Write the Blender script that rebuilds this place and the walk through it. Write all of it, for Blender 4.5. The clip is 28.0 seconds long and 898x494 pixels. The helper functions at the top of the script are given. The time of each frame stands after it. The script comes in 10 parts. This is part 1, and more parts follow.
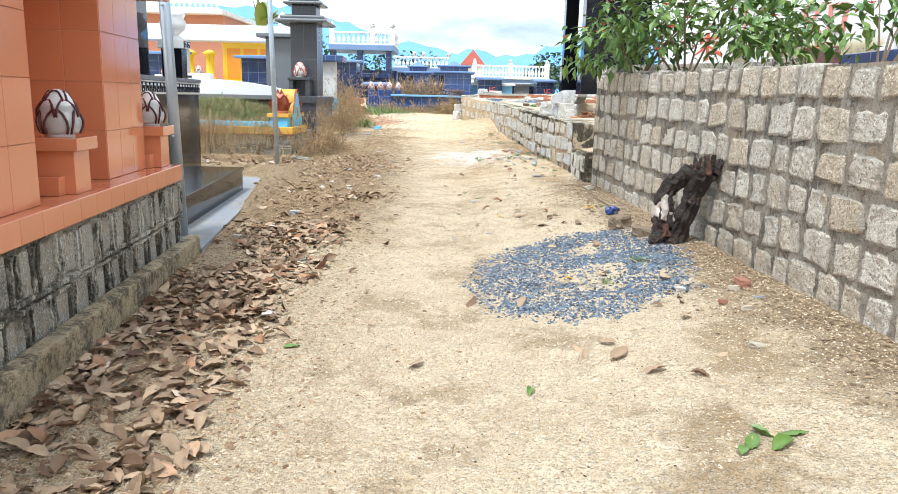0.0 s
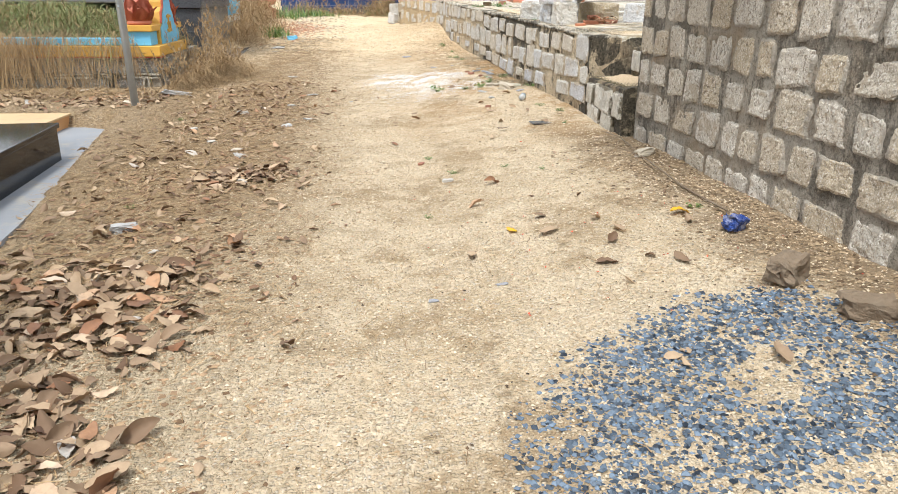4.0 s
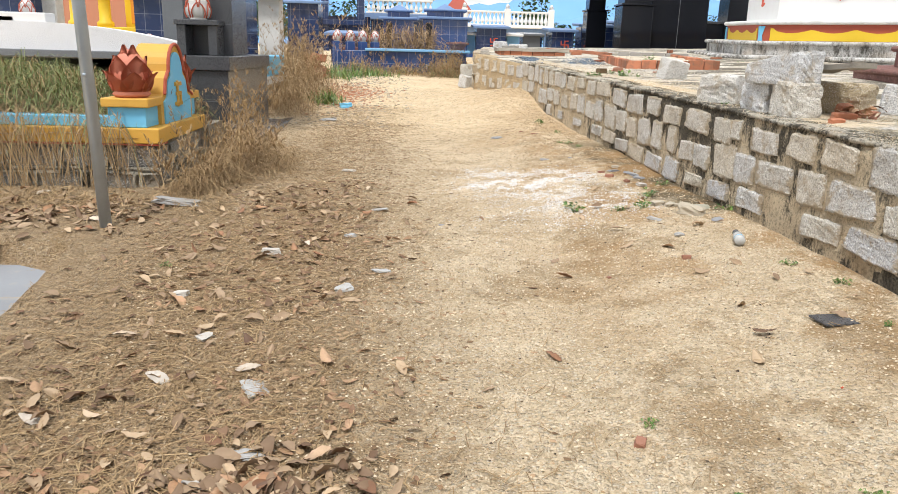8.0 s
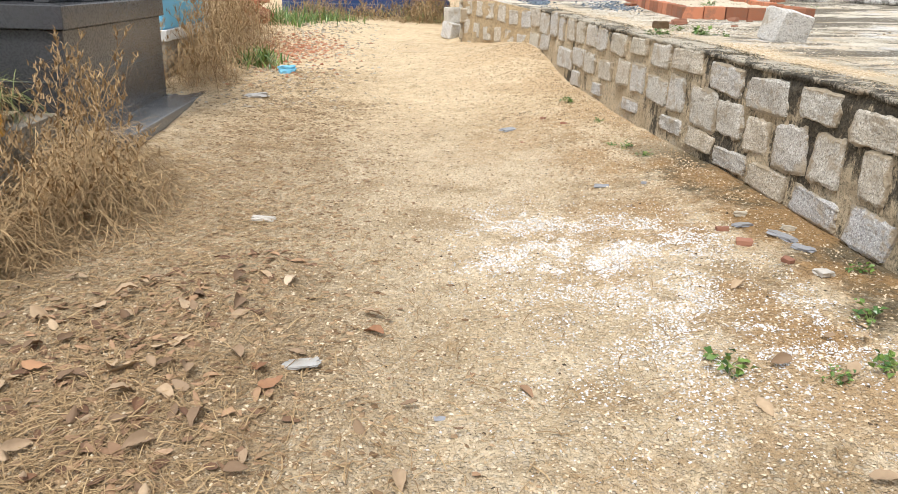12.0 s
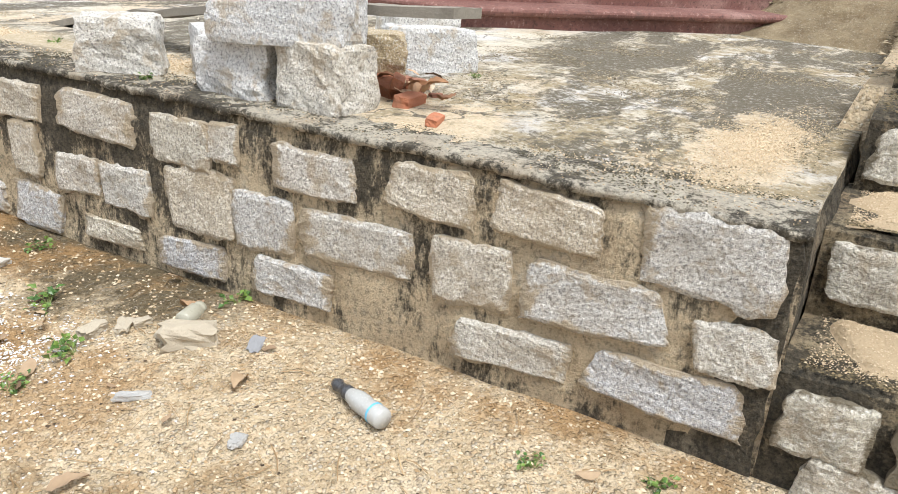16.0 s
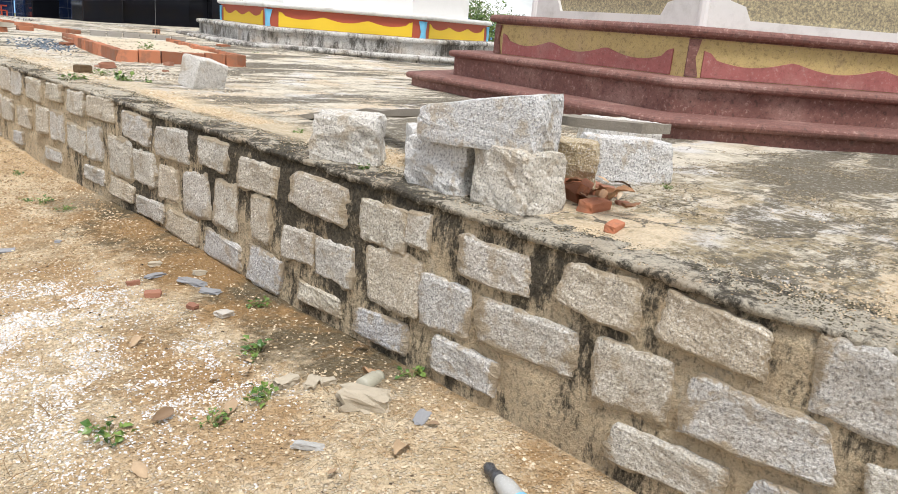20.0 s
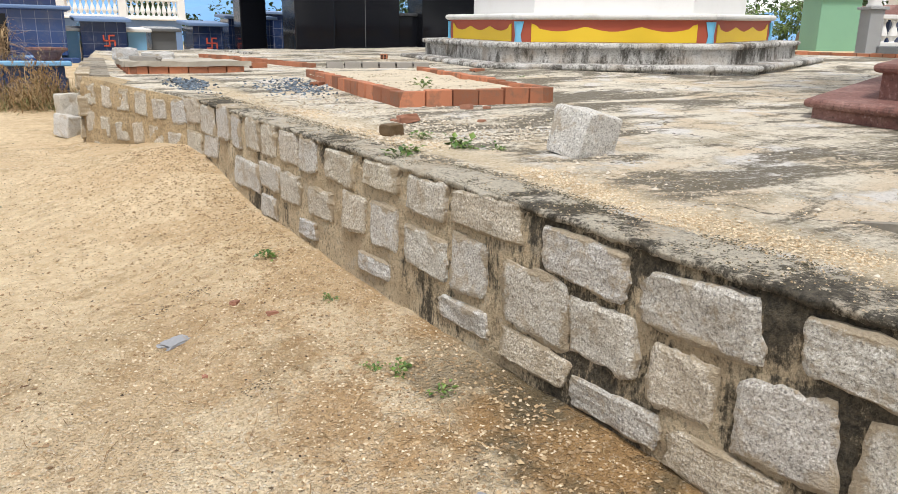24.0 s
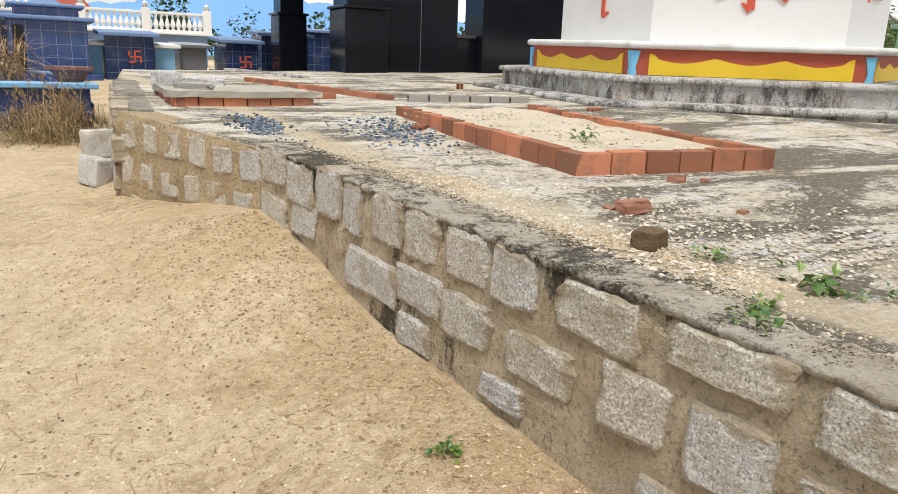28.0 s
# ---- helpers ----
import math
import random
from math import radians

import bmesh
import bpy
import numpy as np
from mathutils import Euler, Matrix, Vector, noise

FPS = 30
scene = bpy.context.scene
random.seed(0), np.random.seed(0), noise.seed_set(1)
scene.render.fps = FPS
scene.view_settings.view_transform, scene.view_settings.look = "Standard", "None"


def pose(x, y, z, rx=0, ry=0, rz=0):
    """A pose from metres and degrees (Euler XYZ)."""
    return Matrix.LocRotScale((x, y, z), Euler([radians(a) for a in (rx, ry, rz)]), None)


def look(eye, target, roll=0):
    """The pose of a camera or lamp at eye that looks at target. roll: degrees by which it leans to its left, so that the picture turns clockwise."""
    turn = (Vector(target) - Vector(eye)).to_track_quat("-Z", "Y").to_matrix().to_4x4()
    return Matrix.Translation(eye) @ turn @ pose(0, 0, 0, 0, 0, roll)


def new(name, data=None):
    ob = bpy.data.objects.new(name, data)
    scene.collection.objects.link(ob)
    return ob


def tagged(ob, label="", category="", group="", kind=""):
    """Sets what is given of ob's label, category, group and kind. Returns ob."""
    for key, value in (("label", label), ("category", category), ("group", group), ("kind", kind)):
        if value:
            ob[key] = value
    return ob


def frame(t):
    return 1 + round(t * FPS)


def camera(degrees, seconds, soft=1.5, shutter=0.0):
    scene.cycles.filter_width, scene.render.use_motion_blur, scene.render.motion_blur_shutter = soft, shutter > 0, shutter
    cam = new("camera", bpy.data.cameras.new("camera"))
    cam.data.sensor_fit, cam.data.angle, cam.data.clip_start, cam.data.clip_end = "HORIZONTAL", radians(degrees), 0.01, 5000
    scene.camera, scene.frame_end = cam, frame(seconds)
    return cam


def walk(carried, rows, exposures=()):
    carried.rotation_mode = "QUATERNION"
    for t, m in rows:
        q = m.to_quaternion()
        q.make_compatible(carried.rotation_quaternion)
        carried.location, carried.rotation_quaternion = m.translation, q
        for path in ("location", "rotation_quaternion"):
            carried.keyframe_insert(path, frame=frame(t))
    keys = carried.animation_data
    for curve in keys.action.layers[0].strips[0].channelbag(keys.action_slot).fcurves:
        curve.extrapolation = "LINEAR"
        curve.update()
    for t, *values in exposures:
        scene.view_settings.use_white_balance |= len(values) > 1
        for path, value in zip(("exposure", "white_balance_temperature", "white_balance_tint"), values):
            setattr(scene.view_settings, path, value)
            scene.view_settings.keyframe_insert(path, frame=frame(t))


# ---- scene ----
# ---------------------------------------------------------------- camera and walk
cam = camera(62.5, 28.0, soft=0.6)
METRES, EYE, TILT, LEAN, TURN = 20.0, 1.5, 0.0, 0.0, 0.0
ROWS = [
    (0.0, 0.0, 0.0, 0.0, 0.27, -11.42, -1.33),
    (0.5, 0.0035, 0.0261, 0.0011, -0.04, -12.63, -0.47),
    (1.0, 0.0003, 0.0509, 0.0007, -0.53, -13.67, -0.71),
    (1.5, -0.002, 0.0767, -0.0016, -1.55, -14.72, -0.55),
    (2.0, -0.0021, 0.1009, 0.0001, -2.9, -15.73, -0.74),
    (2.5, -0.005, 0.1276, 0.0013, -6.03, -16.59, -0.91),
    (4.5, -0.0107, 0.2221, 0.0018, -4.21, -19.08, -0.29),
    (5.0, -0.0152, 0.2458, 0.0033, -3.18, -19.04, -0.51),
    (5.5, -0.0209, 0.2697, 0.0042, -4.12, -18.3, -0.72),
    (6.0, -0.0202, 0.293, 0.0049, -4.25, -17.31, -0.29),
    (6.5, -0.0213, 0.3106, 0.0053, -3.28, -16.33, -0.6),
    (7.0, -0.0286, 0.3343, 0.0072, -4.09, -15.49, -0.4),
    (7.5, -0.0323, 0.3553, 0.0059, -3.75, -15.14, -0.79),
    (8.0, -0.0355, 0.3753, 0.006, -1.84, -15.04, -1.56),
    (8.5, -0.0391, 0.3974, 0.0055, -1.72, -15.75, -1.74),
    (9.0, -0.0362, 0.4221, 0.0051, -1.51, -16.63, -1.89),
    (9.5, -0.0319, 0.4389, 0.0082, -1.19, -16.63, -1.62),
    (10.0, -0.0324, 0.4592, 0.0091, -2.85, -16.8, -1.2),
    (10.5, -0.0323, 0.4796, 0.0075, -3.76, -17.8, -1.0),
    (11.0, -0.0304, 0.5015, 0.009, -2.28, -18.85, -1.1),
    (11.5, -0.0337, 0.5233, 0.0084, -2.68, -19.68, -1.69),
    (13.5, -0.0367, 0.593, 0.0149, -17.83, -18.89, -0.82),
    (14.0, -0.0288, 0.5886, 0.0144, -27.37, -18.78, -2.03),
    (14.5, -0.0163, 0.5766, 0.0137, -37.97, -19.23, -3.43),
    (15.0, -0.0152, 0.5715, 0.0134, -47.8, -20.2, -3.51),
    (15.5, -0.0137, 0.5625, 0.0127, -55.02, -21.12, -2.92),
    (16.0, -0.0078, 0.547, 0.0127, -57.34, -21.23, -3.2),
    (16.5, -0.0077, 0.5373, 0.0125, -61.48, -19.75, -3.75),
    (17.0, -0.0093, 0.5261, 0.0141, -66.51, -17.49, -4.35),
    (17.5, -0.0044, 0.5187, 0.0165, -67.99, -14.36, -5.1),
    (18.0, 0.0016, 0.5151, 0.0226, -66.37, -11.21, -5.17),
    (18.5, 0.0041, 0.5151, 0.0241, -64.69, -9.49, -4.18),
    (19.0, 0.0046, 0.5162, 0.0234, -62.24, -9.37, -3.97),
    (19.5, 0.0003, 0.5215, 0.0189, -52.97, -11.63, -4.55),
    (20.0, -0.0098, 0.5392, 0.0149, -40.67, -14.92, -4.66),
    (20.5, -0.0186, 0.5555, 0.0124, -27.23, -18.15, -3.38),
    (21.0, -0.018, 0.5781, 0.0141, -18.54, -19.62, -1.8),
    (21.5, -0.0212, 0.5959, 0.0131, -16.25, -20.13, -2.08),
    (22.0, -0.0253, 0.6131, 0.0159, -18.66, -19.4, -1.74),
    (22.5, -0.0219, 0.6333, 0.0163, -20.59, -16.52, -1.43),
    (24.5, -0.0073, 0.7031, 0.0205, -30.86, -15.25, -0.75),
    (25.0, -0.005, 0.7172, 0.0215, -31.62, -14.89, -1.16),
    (25.5, -0.0055, 0.7343, 0.0239, -34.78, -13.82, -1.65),
    (26.0, -0.0052, 0.7455, 0.0255, -37.46, -12.95, -1.98),
    (26.5, -0.0036, 0.7603, 0.0262, -35.81, -12.29, -2.18),
    (27.0, -0.002, 0.7717, 0.0268, -33.2, -12.04, -2.51),
    (27.5, -0.0049, 0.785, 0.0257, -32.08, -12.35, -2.28),
    (28.0, -0.0113, 0.7994, 0.0242, -28.34, -13.86, -2.11),
]
walk(cam, [(t, pose(0, 0, EYE, TILT, LEAN, TURN) @ pose(METRES * x, METRES * y, METRES * z, 90 + pitch, roll, yaw)) for t, x, y, z, yaw, pitch, roll in ROWS],
     [(0.0, 0.58, 5900, 6), (2.0, 0.42, 6200, 8), (5.0, 0.36, 6350, 9), (7.0, 0.20, 6500, 10), (11.0, 0.27, 6500, 10), (14.0, 0.05, 6700, 11), (15.5, 0.28, 6550, 10), (17.0, 0.44, 6200, 8), (18.5, 0.30, 6100, 7), (20.0, 0.16, 6600, 11), (22.0, 0.02, 6650, 11), (25.0, 0.0, 6600, 10), (26.5, -0.18, 6450, 9), (28.0, -0.08, 6650, 10)])
# ---------------------------------------------------------------- world and light
SUN_EL, SUN_AZ = 63.0, 206.0
world = bpy.data.worlds.new("world")
scene.world = world
world.use_nodes = True
wn, wl = world.node_tree.nodes, world.node_tree.links
wn.clear()
w_out = wn.new("ShaderNodeOutputWorld")
w_bg = wn.new("ShaderNodeBackground")
w_sky = wn.new("ShaderNodeTexSky")
w_sky.sky_type = "NISHITA"
w_sky.sun_disc = False
w_sky.sun_elevation = radians(SUN_EL)
w_sky.sun_rotation = radians(SUN_AZ)
w_sky.dust_density = 1.5
w_tc = wn.new("ShaderNodeTexCoord")
w_map = wn.new("ShaderNodeMapping")
w_map.inputs["Scale"].default_value = (1.0, 1.0, 3.2)
w_noise = wn.new("ShaderNodeTexNoise")
w_noise.inputs["Scale"].default_value = 2.3
w_noise.inputs["Detail"].default_value = 7
w_noise.inputs["Roughness"].default_value = 0.56
w_ramp = wn.new("ShaderNodeValToRGB")
w_ramp.color_ramp.elements[0].position = 0.34
w_ramp.color_ramp.elements[1].position = 0.56
w_mix = wn.new("ShaderNodeMixRGB")
w_mix.inputs["Color2"].default_value = (13.0, 13.2, 13.5, 1)
wl.new(w_tc.outputs["Generated"], w_map.inputs["Vector"])
wl.new(w_map.outputs["Vector"], w_noise.inputs["Vector"])
wl.new(w_noise.outputs["Fac"], w_ramp.inputs["Fac"])
wl.new(w_ramp.outputs["Color"], w_mix.inputs["Fac"])
wl.new(w_sky.outputs["Color"], w_mix.inputs["Color1"])
wl.new(w_mix.outputs["Color"], w_bg.inputs["Color"])
w_bg.inputs["Strength"].default_value = 0.094
wl.new(w_bg.outputs["Background"], w_out.inputs["Surface"])

sun_data = bpy.data.lights.new("sun", "SUN")
sun_data.energy, sun_data.angle, sun_data.color = 2.75, radians(14), (1.0, 0.97, 0.93)
sun = new("sun", sun_data)
_az, _el = radians(SUN_AZ), radians(SUN_EL)
sun.matrix_basis = look((0, 0, 30), Vector((0, 0, 30)) - Vector((math.sin(_az) * math.cos(_el), math.cos(_az) * math.cos(_el), math.sin(_el))))

# ---------------------------------------------------------------- materials
def nodes_of(name):
    m = bpy.data.materials.new(name)
    m.use_nodes = True
    nt = m.node_tree
    return m, nt.nodes, nt.links, nt.nodes["Principled BSDF"]


def ramp(nd, stops):
    r = nd.new("ShaderNodeValToRGB")
    el = r.color_ramp.elements
    while len(el) < len(stops):
        el.new(0.5)
    for e, (p, c) in zip(el, stops):
        e.position, e.color = p, (*c, 1) if len(c) == 3 else c
    return r


def noise_tex(nd, ln, vec, scale, detail=5.0, rough=0.55, dist=0.0):
    n = nd.new("ShaderNodeTexNoise")
    n.inputs["Scale"].default_value = scale
    n.inputs["Detail"].default_value = detail
    n.inputs["Roughness"].default_value = rough
    n.inputs["Distortion"].default_value = dist
    ln.new(vec, n.inputs["Vector"])
    return n.outputs["Fac"]


def mixc(nd, ln, fac, a, b, mode="MIX"):
    m = nd.new("ShaderNodeMixRGB")
    m.blend_type = mode
    for s, v in (("Fac", fac), ("Color1", a), ("Color2", b)):
        if isinstance(v, (int, float)):
            m.inputs[s].default_value = v
        elif isinstance(v, tuple):
            m.inputs[s].default_value = (*v, 1)
        else:
            ln.new(v, m.inputs[s])
    return m.outputs["Color"]


def mathn(nd, ln, op, a, b=0.0, clamp=False):
    m = nd.new("ShaderNodeMath")
    m.operation, m.use_clamp = op, clamp
    for i, v in enumerate((a, b)):
        if isinstance(v, (int, float)):
            m.inputs[i].default_value = v
        else:
            ln.new(v, m.inputs[i])
    return m.outputs[0]


def rampf(nd, ln, fac, lo, hi):
    r = nd.new("ShaderNodeMapRange")
    r.inputs["From Min"].default_value, r.inputs["From Max"].default_value = lo, hi
    ln.new(fac, r.inputs["Value"])
    return r.outputs["Result"]


def bump(nd, ln, bsdf, height, strength=0.5, dist=0.01):
    b = nd.new("ShaderNodeBump")
    b.inputs["Strength"].default_value, b.inputs["Distance"].default_value = strength, dist
    ln.new(height, b.inputs["Height"])
    ln.new(b.outputs["Normal"], bsdf.inputs["Normal"])


def position(nd):
    return nd.new("ShaderNodeNewGeometry").outputs["Position"]


def plain(name, c, rough=0.6, metal=0.0, vary=0.25, scale=9.0, bstr=0.15, bdist=0.004, grime=0.0, grime_c=(0.06, 0.055, 0.045), spec=0.5, rnd=0.0):
    """A painted, tiled or metal surface: two scales of colour change, fine relief, optional blotchy grime."""
    m, nd, ln, bs = nodes_of(name)
    p = position(nd)
    big = noise_tex(nd, ln, p, scale * 0.22, 4)
    fine = noise_tex(nd, ln, p, scale * 6, 6, 0.65)
    dark = tuple(v * (1 - vary) for v in c)
    lite = tuple(min(1, v * (1 + vary * 0.6)) for v in c)
    col = mixc(nd, ln, big, dark, lite)
    col = mixc(nd, ln, 0.35, col, mixc(nd, ln, fine, dark, lite))
    if rnd:
        oi = nd.new("ShaderNodeObjectInfo").outputs["Random"]
        col = mixc(nd, ln, rnd, col, mixc(nd, ln, oi, tuple(v * 0.55 for v in c), lite))
    if grime:
        g = noise_tex(nd, ln, p, scale * 0.5, 8, 0.7)
        col = mixc(nd, ln, mathn(nd, ln, "MULTIPLY", rampf(nd, ln, g, 0.5, 0.72), grime, True), col, grime_c)
    ln.new(col, bs.inputs["Base Color"])
    bs.inputs["Metallic"].default_value = metal
    bs.inputs["Specular IOR Level"].default_value = spec
    ln.new(mathn(nd, ln, "ADD", mathn(nd, ln, "MULTIPLY", mathn(nd, ln, "SUBTRACT", fine, 0.5), 0.25), rough, True), bs.inputs["Roughness"])
    bump(nd, ln, bs, fine, bstr, bdist)
    return m


def granite(name, tones, speck=0.7, bstr=0.9, moss=0.0, blotch=0.5, pit=0.3, cement=None):
    """Split granite: grain of light and dark crystals, a tint of its own for every block, weather stains."""
    m, nd, ln, bs = nodes_of(name)
    p = position(nd)
    oi = nd.new("ShaderNodeObjectInfo").outputs["Random"]
    r = ramp(nd, [(i / (len(tones) - 1), t) for i, t in enumerate(tones)])
    ln.new(oi, r.inputs["Fac"])
    col = r.outputs["Color"]
    g1 = noise_tex(nd, ln, p, 105, 3, 0.75)
    g2 = noise_tex(nd, ln, p, 55, 4, 0.7)
    blot = noise_tex(nd, ln, p, 7, 5, 0.6)
    col = mixc(nd, ln, mathn(nd, ln, "MULTIPLY", rampf(nd, ln, g1, 0.53, 0.64), speck, True), col, (0.12, 0.12, 0.125))
    col = mixc(nd, ln, mathn(nd, ln, "MULTIPLY", rampf(nd, ln, g1, 0.47, 0.38), 0.75, True), col, (0.88, 0.87, 0.84))
    col = mixc(nd, ln, mathn(nd, ln, "MULTIPLY", rampf(nd, ln, blot, 0.48, 0.75), blotch, True), col, (0.43, 0.34, 0.22))
    pits = noise_tex(nd, ln, p, 42, 4, 0.65, 0.6)
    col = mixc(nd, ln, mathn(nd, ln, "MULTIPLY", rampf(nd, ln, pits, 0.47, 0.36), pit, True), col, (0.20, 0.155, 0.10))
    smear = noise_tex(nd, ln, p, 9, 6, 0.7, 0.4)
    col = mixc(nd, ln, mathn(nd, ln, "MULTIPLY", rampf(nd, ln, smear, 0.53, 0.62), 0.7 if moss else 0.0, True), col, mixc(nd, ln, g2, (0.30, 0.24, 0.165), (0.58, 0.49, 0.36)))
    if cement:
        tc = nd.new("ShaderNodeTexCoord")
        so = nd.new("ShaderNodeSeparateXYZ")
        ln.new(tc.outputs["Object"], so.inputs[0])
        rim = mathn(nd, ln, "MAXIMUM", mathn(nd, ln, "ABSOLUTE", so.outputs[0]), mathn(nd, ln, "ABSOLUTE", so.outputs[2]))
        rim = mathn(nd, ln, "ADD", rim, mathn(nd, ln, "ADD", mathn(nd, ln, "MULTIPLY", mathn(nd, ln, "SUBTRACT", blot, 0.5), 0.55), mathn(nd, ln, "MULTIPLY", mathn(nd, ln, "SUBTRACT", g2, 0.5), 0.25)))
        col = mixc(nd, ln, mathn(nd, ln, "MULTIPLY", rampf(nd, ln, rim, 0.43, 0.50), 0.9, True), col, mixc(nd, ln, g2, tuple(v * 0.55 for v in cement), tuple(v * 1.25 for v in cement)))
    if moss:
        ms = noise_tex(nd, ln, p, 3.4, 8, 0.72)
        col = mixc(nd, ln, mathn(nd, ln, "MULTIPLY", rampf(nd, ln, ms, 0.53, 0.66), moss, True), col, (0.06, 0.055, 0.045))
    ln.new(col, bs.inputs["Base Color"])
    bs.inputs["Roughness"].default_value = 0.85
    h = mathn(nd, ln, "ADD", mathn(nd, ln, "MULTIPLY", g2, 1.0), mathn(nd, ln, "ADD", mathn(nd, ln, "MULTIPLY", g1, 0.5), mathn(nd, ln, "ADD", mathn(nd, ln, "MULTIPLY", pits, 1.0), mathn(nd, ln, "MULTIPLY", noise_tex(nd, ln, p, 24, 5, 0.7), 0.5))))
    bump(nd, ln, bs, h, bstr, 0.013)
    return m


def mortar(name, c, moss, lich=0.35, streak=True, lo=0.465, hi=0.525, zone=None):
    """Cement with sand grain, black algae that runs down in streaks, pale lichen and brown soil splash."""
    m, nd, ln, bs = nodes_of(name)
    p = position(nd)
    mp = nd.new("ShaderNodeMapping")
    mp.inputs["Scale"].default_value = (1, 1, 0.35 if streak else 1.0)
    ln.new(p, mp.inputs["Vector"])
    fine = noise_tex(nd, ln, p, 120, 4, 0.7)
    mid = noise_tex(nd, ln, p, 11, 6, 0.65)
    col = mixc(nd, ln, mid, tuple(v * 0.6 for v in c), tuple(min(1, v * 1.3) for v in c))
    col = mixc(nd, ln, mathn(nd, ln, "MULTIPLY", rampf(nd, ln, fine, 0.35, 0.7), 0.4, True), col, tuple(min(1, v * 1.5) for v in c))
    gr = noise_tex(nd, ln, p, 48, 5, 0.75)
    col = mixc(nd, ln, mathn(nd, ln, "MULTIPLY", rampf(nd, ln, gr, 0.50, 0.36), 0.6, True), col, (0.10, 0.085, 0.06))
    soil = noise_tex(nd, ln, p, 2.3, 5, 0.6)
    col = mixc(nd, ln, mathn(nd, ln, "MULTIPLY", rampf(nd, ln, soil, 0.5, 0.7), 0.6, True), col, (0.36, 0.25, 0.14))
    li = noise_tex(nd, ln, p, 6.5, 7, 0.7)
    col = mixc(nd, ln, mathn(nd, ln, "MULTIPLY", rampf(nd, ln, li, 0.57, 0.68), lich, True), col, (0.62, 0.60, 0.54))
    al = mathn(nd, ln, "ADD", mathn(nd, ln, "MULTIPLY", noise_tex(nd, ln, mp.outputs["Vector"], 7.0, 9, 0.8), 0.62), mathn(nd, ln, "MULTIPLY", noise_tex(nd, ln, p, 1.3, 4, 0.55), 0.38))
    al = mathn(nd, ln, "ADD", al, mathn(nd, ln, "MULTIPLY", mathn(nd, ln, "SUBTRACT", noise_tex(nd, ln, p, 52, 4, 0.75), 0.5), 0.16))
    if zone:
        sz = nd.new("ShaderNodeSeparateXYZ")
        ln.new(p, sz.inputs[0])
        al = mathn(nd, ln, "SUBTRACT", al, mathn(nd, ln, "MULTIPLY", rampf(nd, ln, sz.outputs[1], *zone), 0.035))
        # it runs down from the coping; only a damp middle stretch is black to its foot
        deep = mathn(nd, ln, "SUBTRACT", mathn(nd, ln, "ADD", 0.904, mathn(nd, ln, "MULTIPLY", sz.outputs[1], 0.024)), sz.outputs[2])
        dry = mathn(nd, ln, "MAXIMUM", rampf(nd, ln, sz.outputs[1], 13.6, 12.9), rampf(nd, ln, sz.outputs[1], 15.8, 16.6))
        dry = mathn(nd, ln, "MAXIMUM", mathn(nd, ln, "MINIMUM", dry, 1.0), 0.0)
        top = mathn(nd, ln, "MAXIMUM", mathn(nd, ln, "MINIMUM", rampf(nd, ln, deep, 0.30, 0.10), 1.0), 0.0)
        al = mathn(nd, ln, "ADD", al, mathn(nd, ln, "SUBTRACT", mathn(nd, ln, "MULTIPLY", top, 0.045), mathn(nd, ln, "MULTIPLY", dry, 0.035)))
    col = mixc(nd, ln, mathn(nd, ln, "MULTIPLY", rampf(nd, ln, al, lo, hi), moss, True), col, mixc(nd, ln, rampf(nd, ln, gr, 0.40, 0.66), (0.022, 0.020, 0.015), (0.13, 0.11, 0.075)))
    ln.new(col, bs.inputs["Base Color"])
    bs.inputs["Roughness"].default_value = 0.92
    bump(nd, ln, bs, mathn(nd, ln, "ADD", fine, mathn(nd, ln, "ADD", mathn(nd, ln, "MULTIPLY", mid, 1.5), mathn(nd, ln, "MULTIPLY", noise_tex(nd, ln, p, 38, 5, 0.7), 1.6))), 1.0, 0.016)
    return m


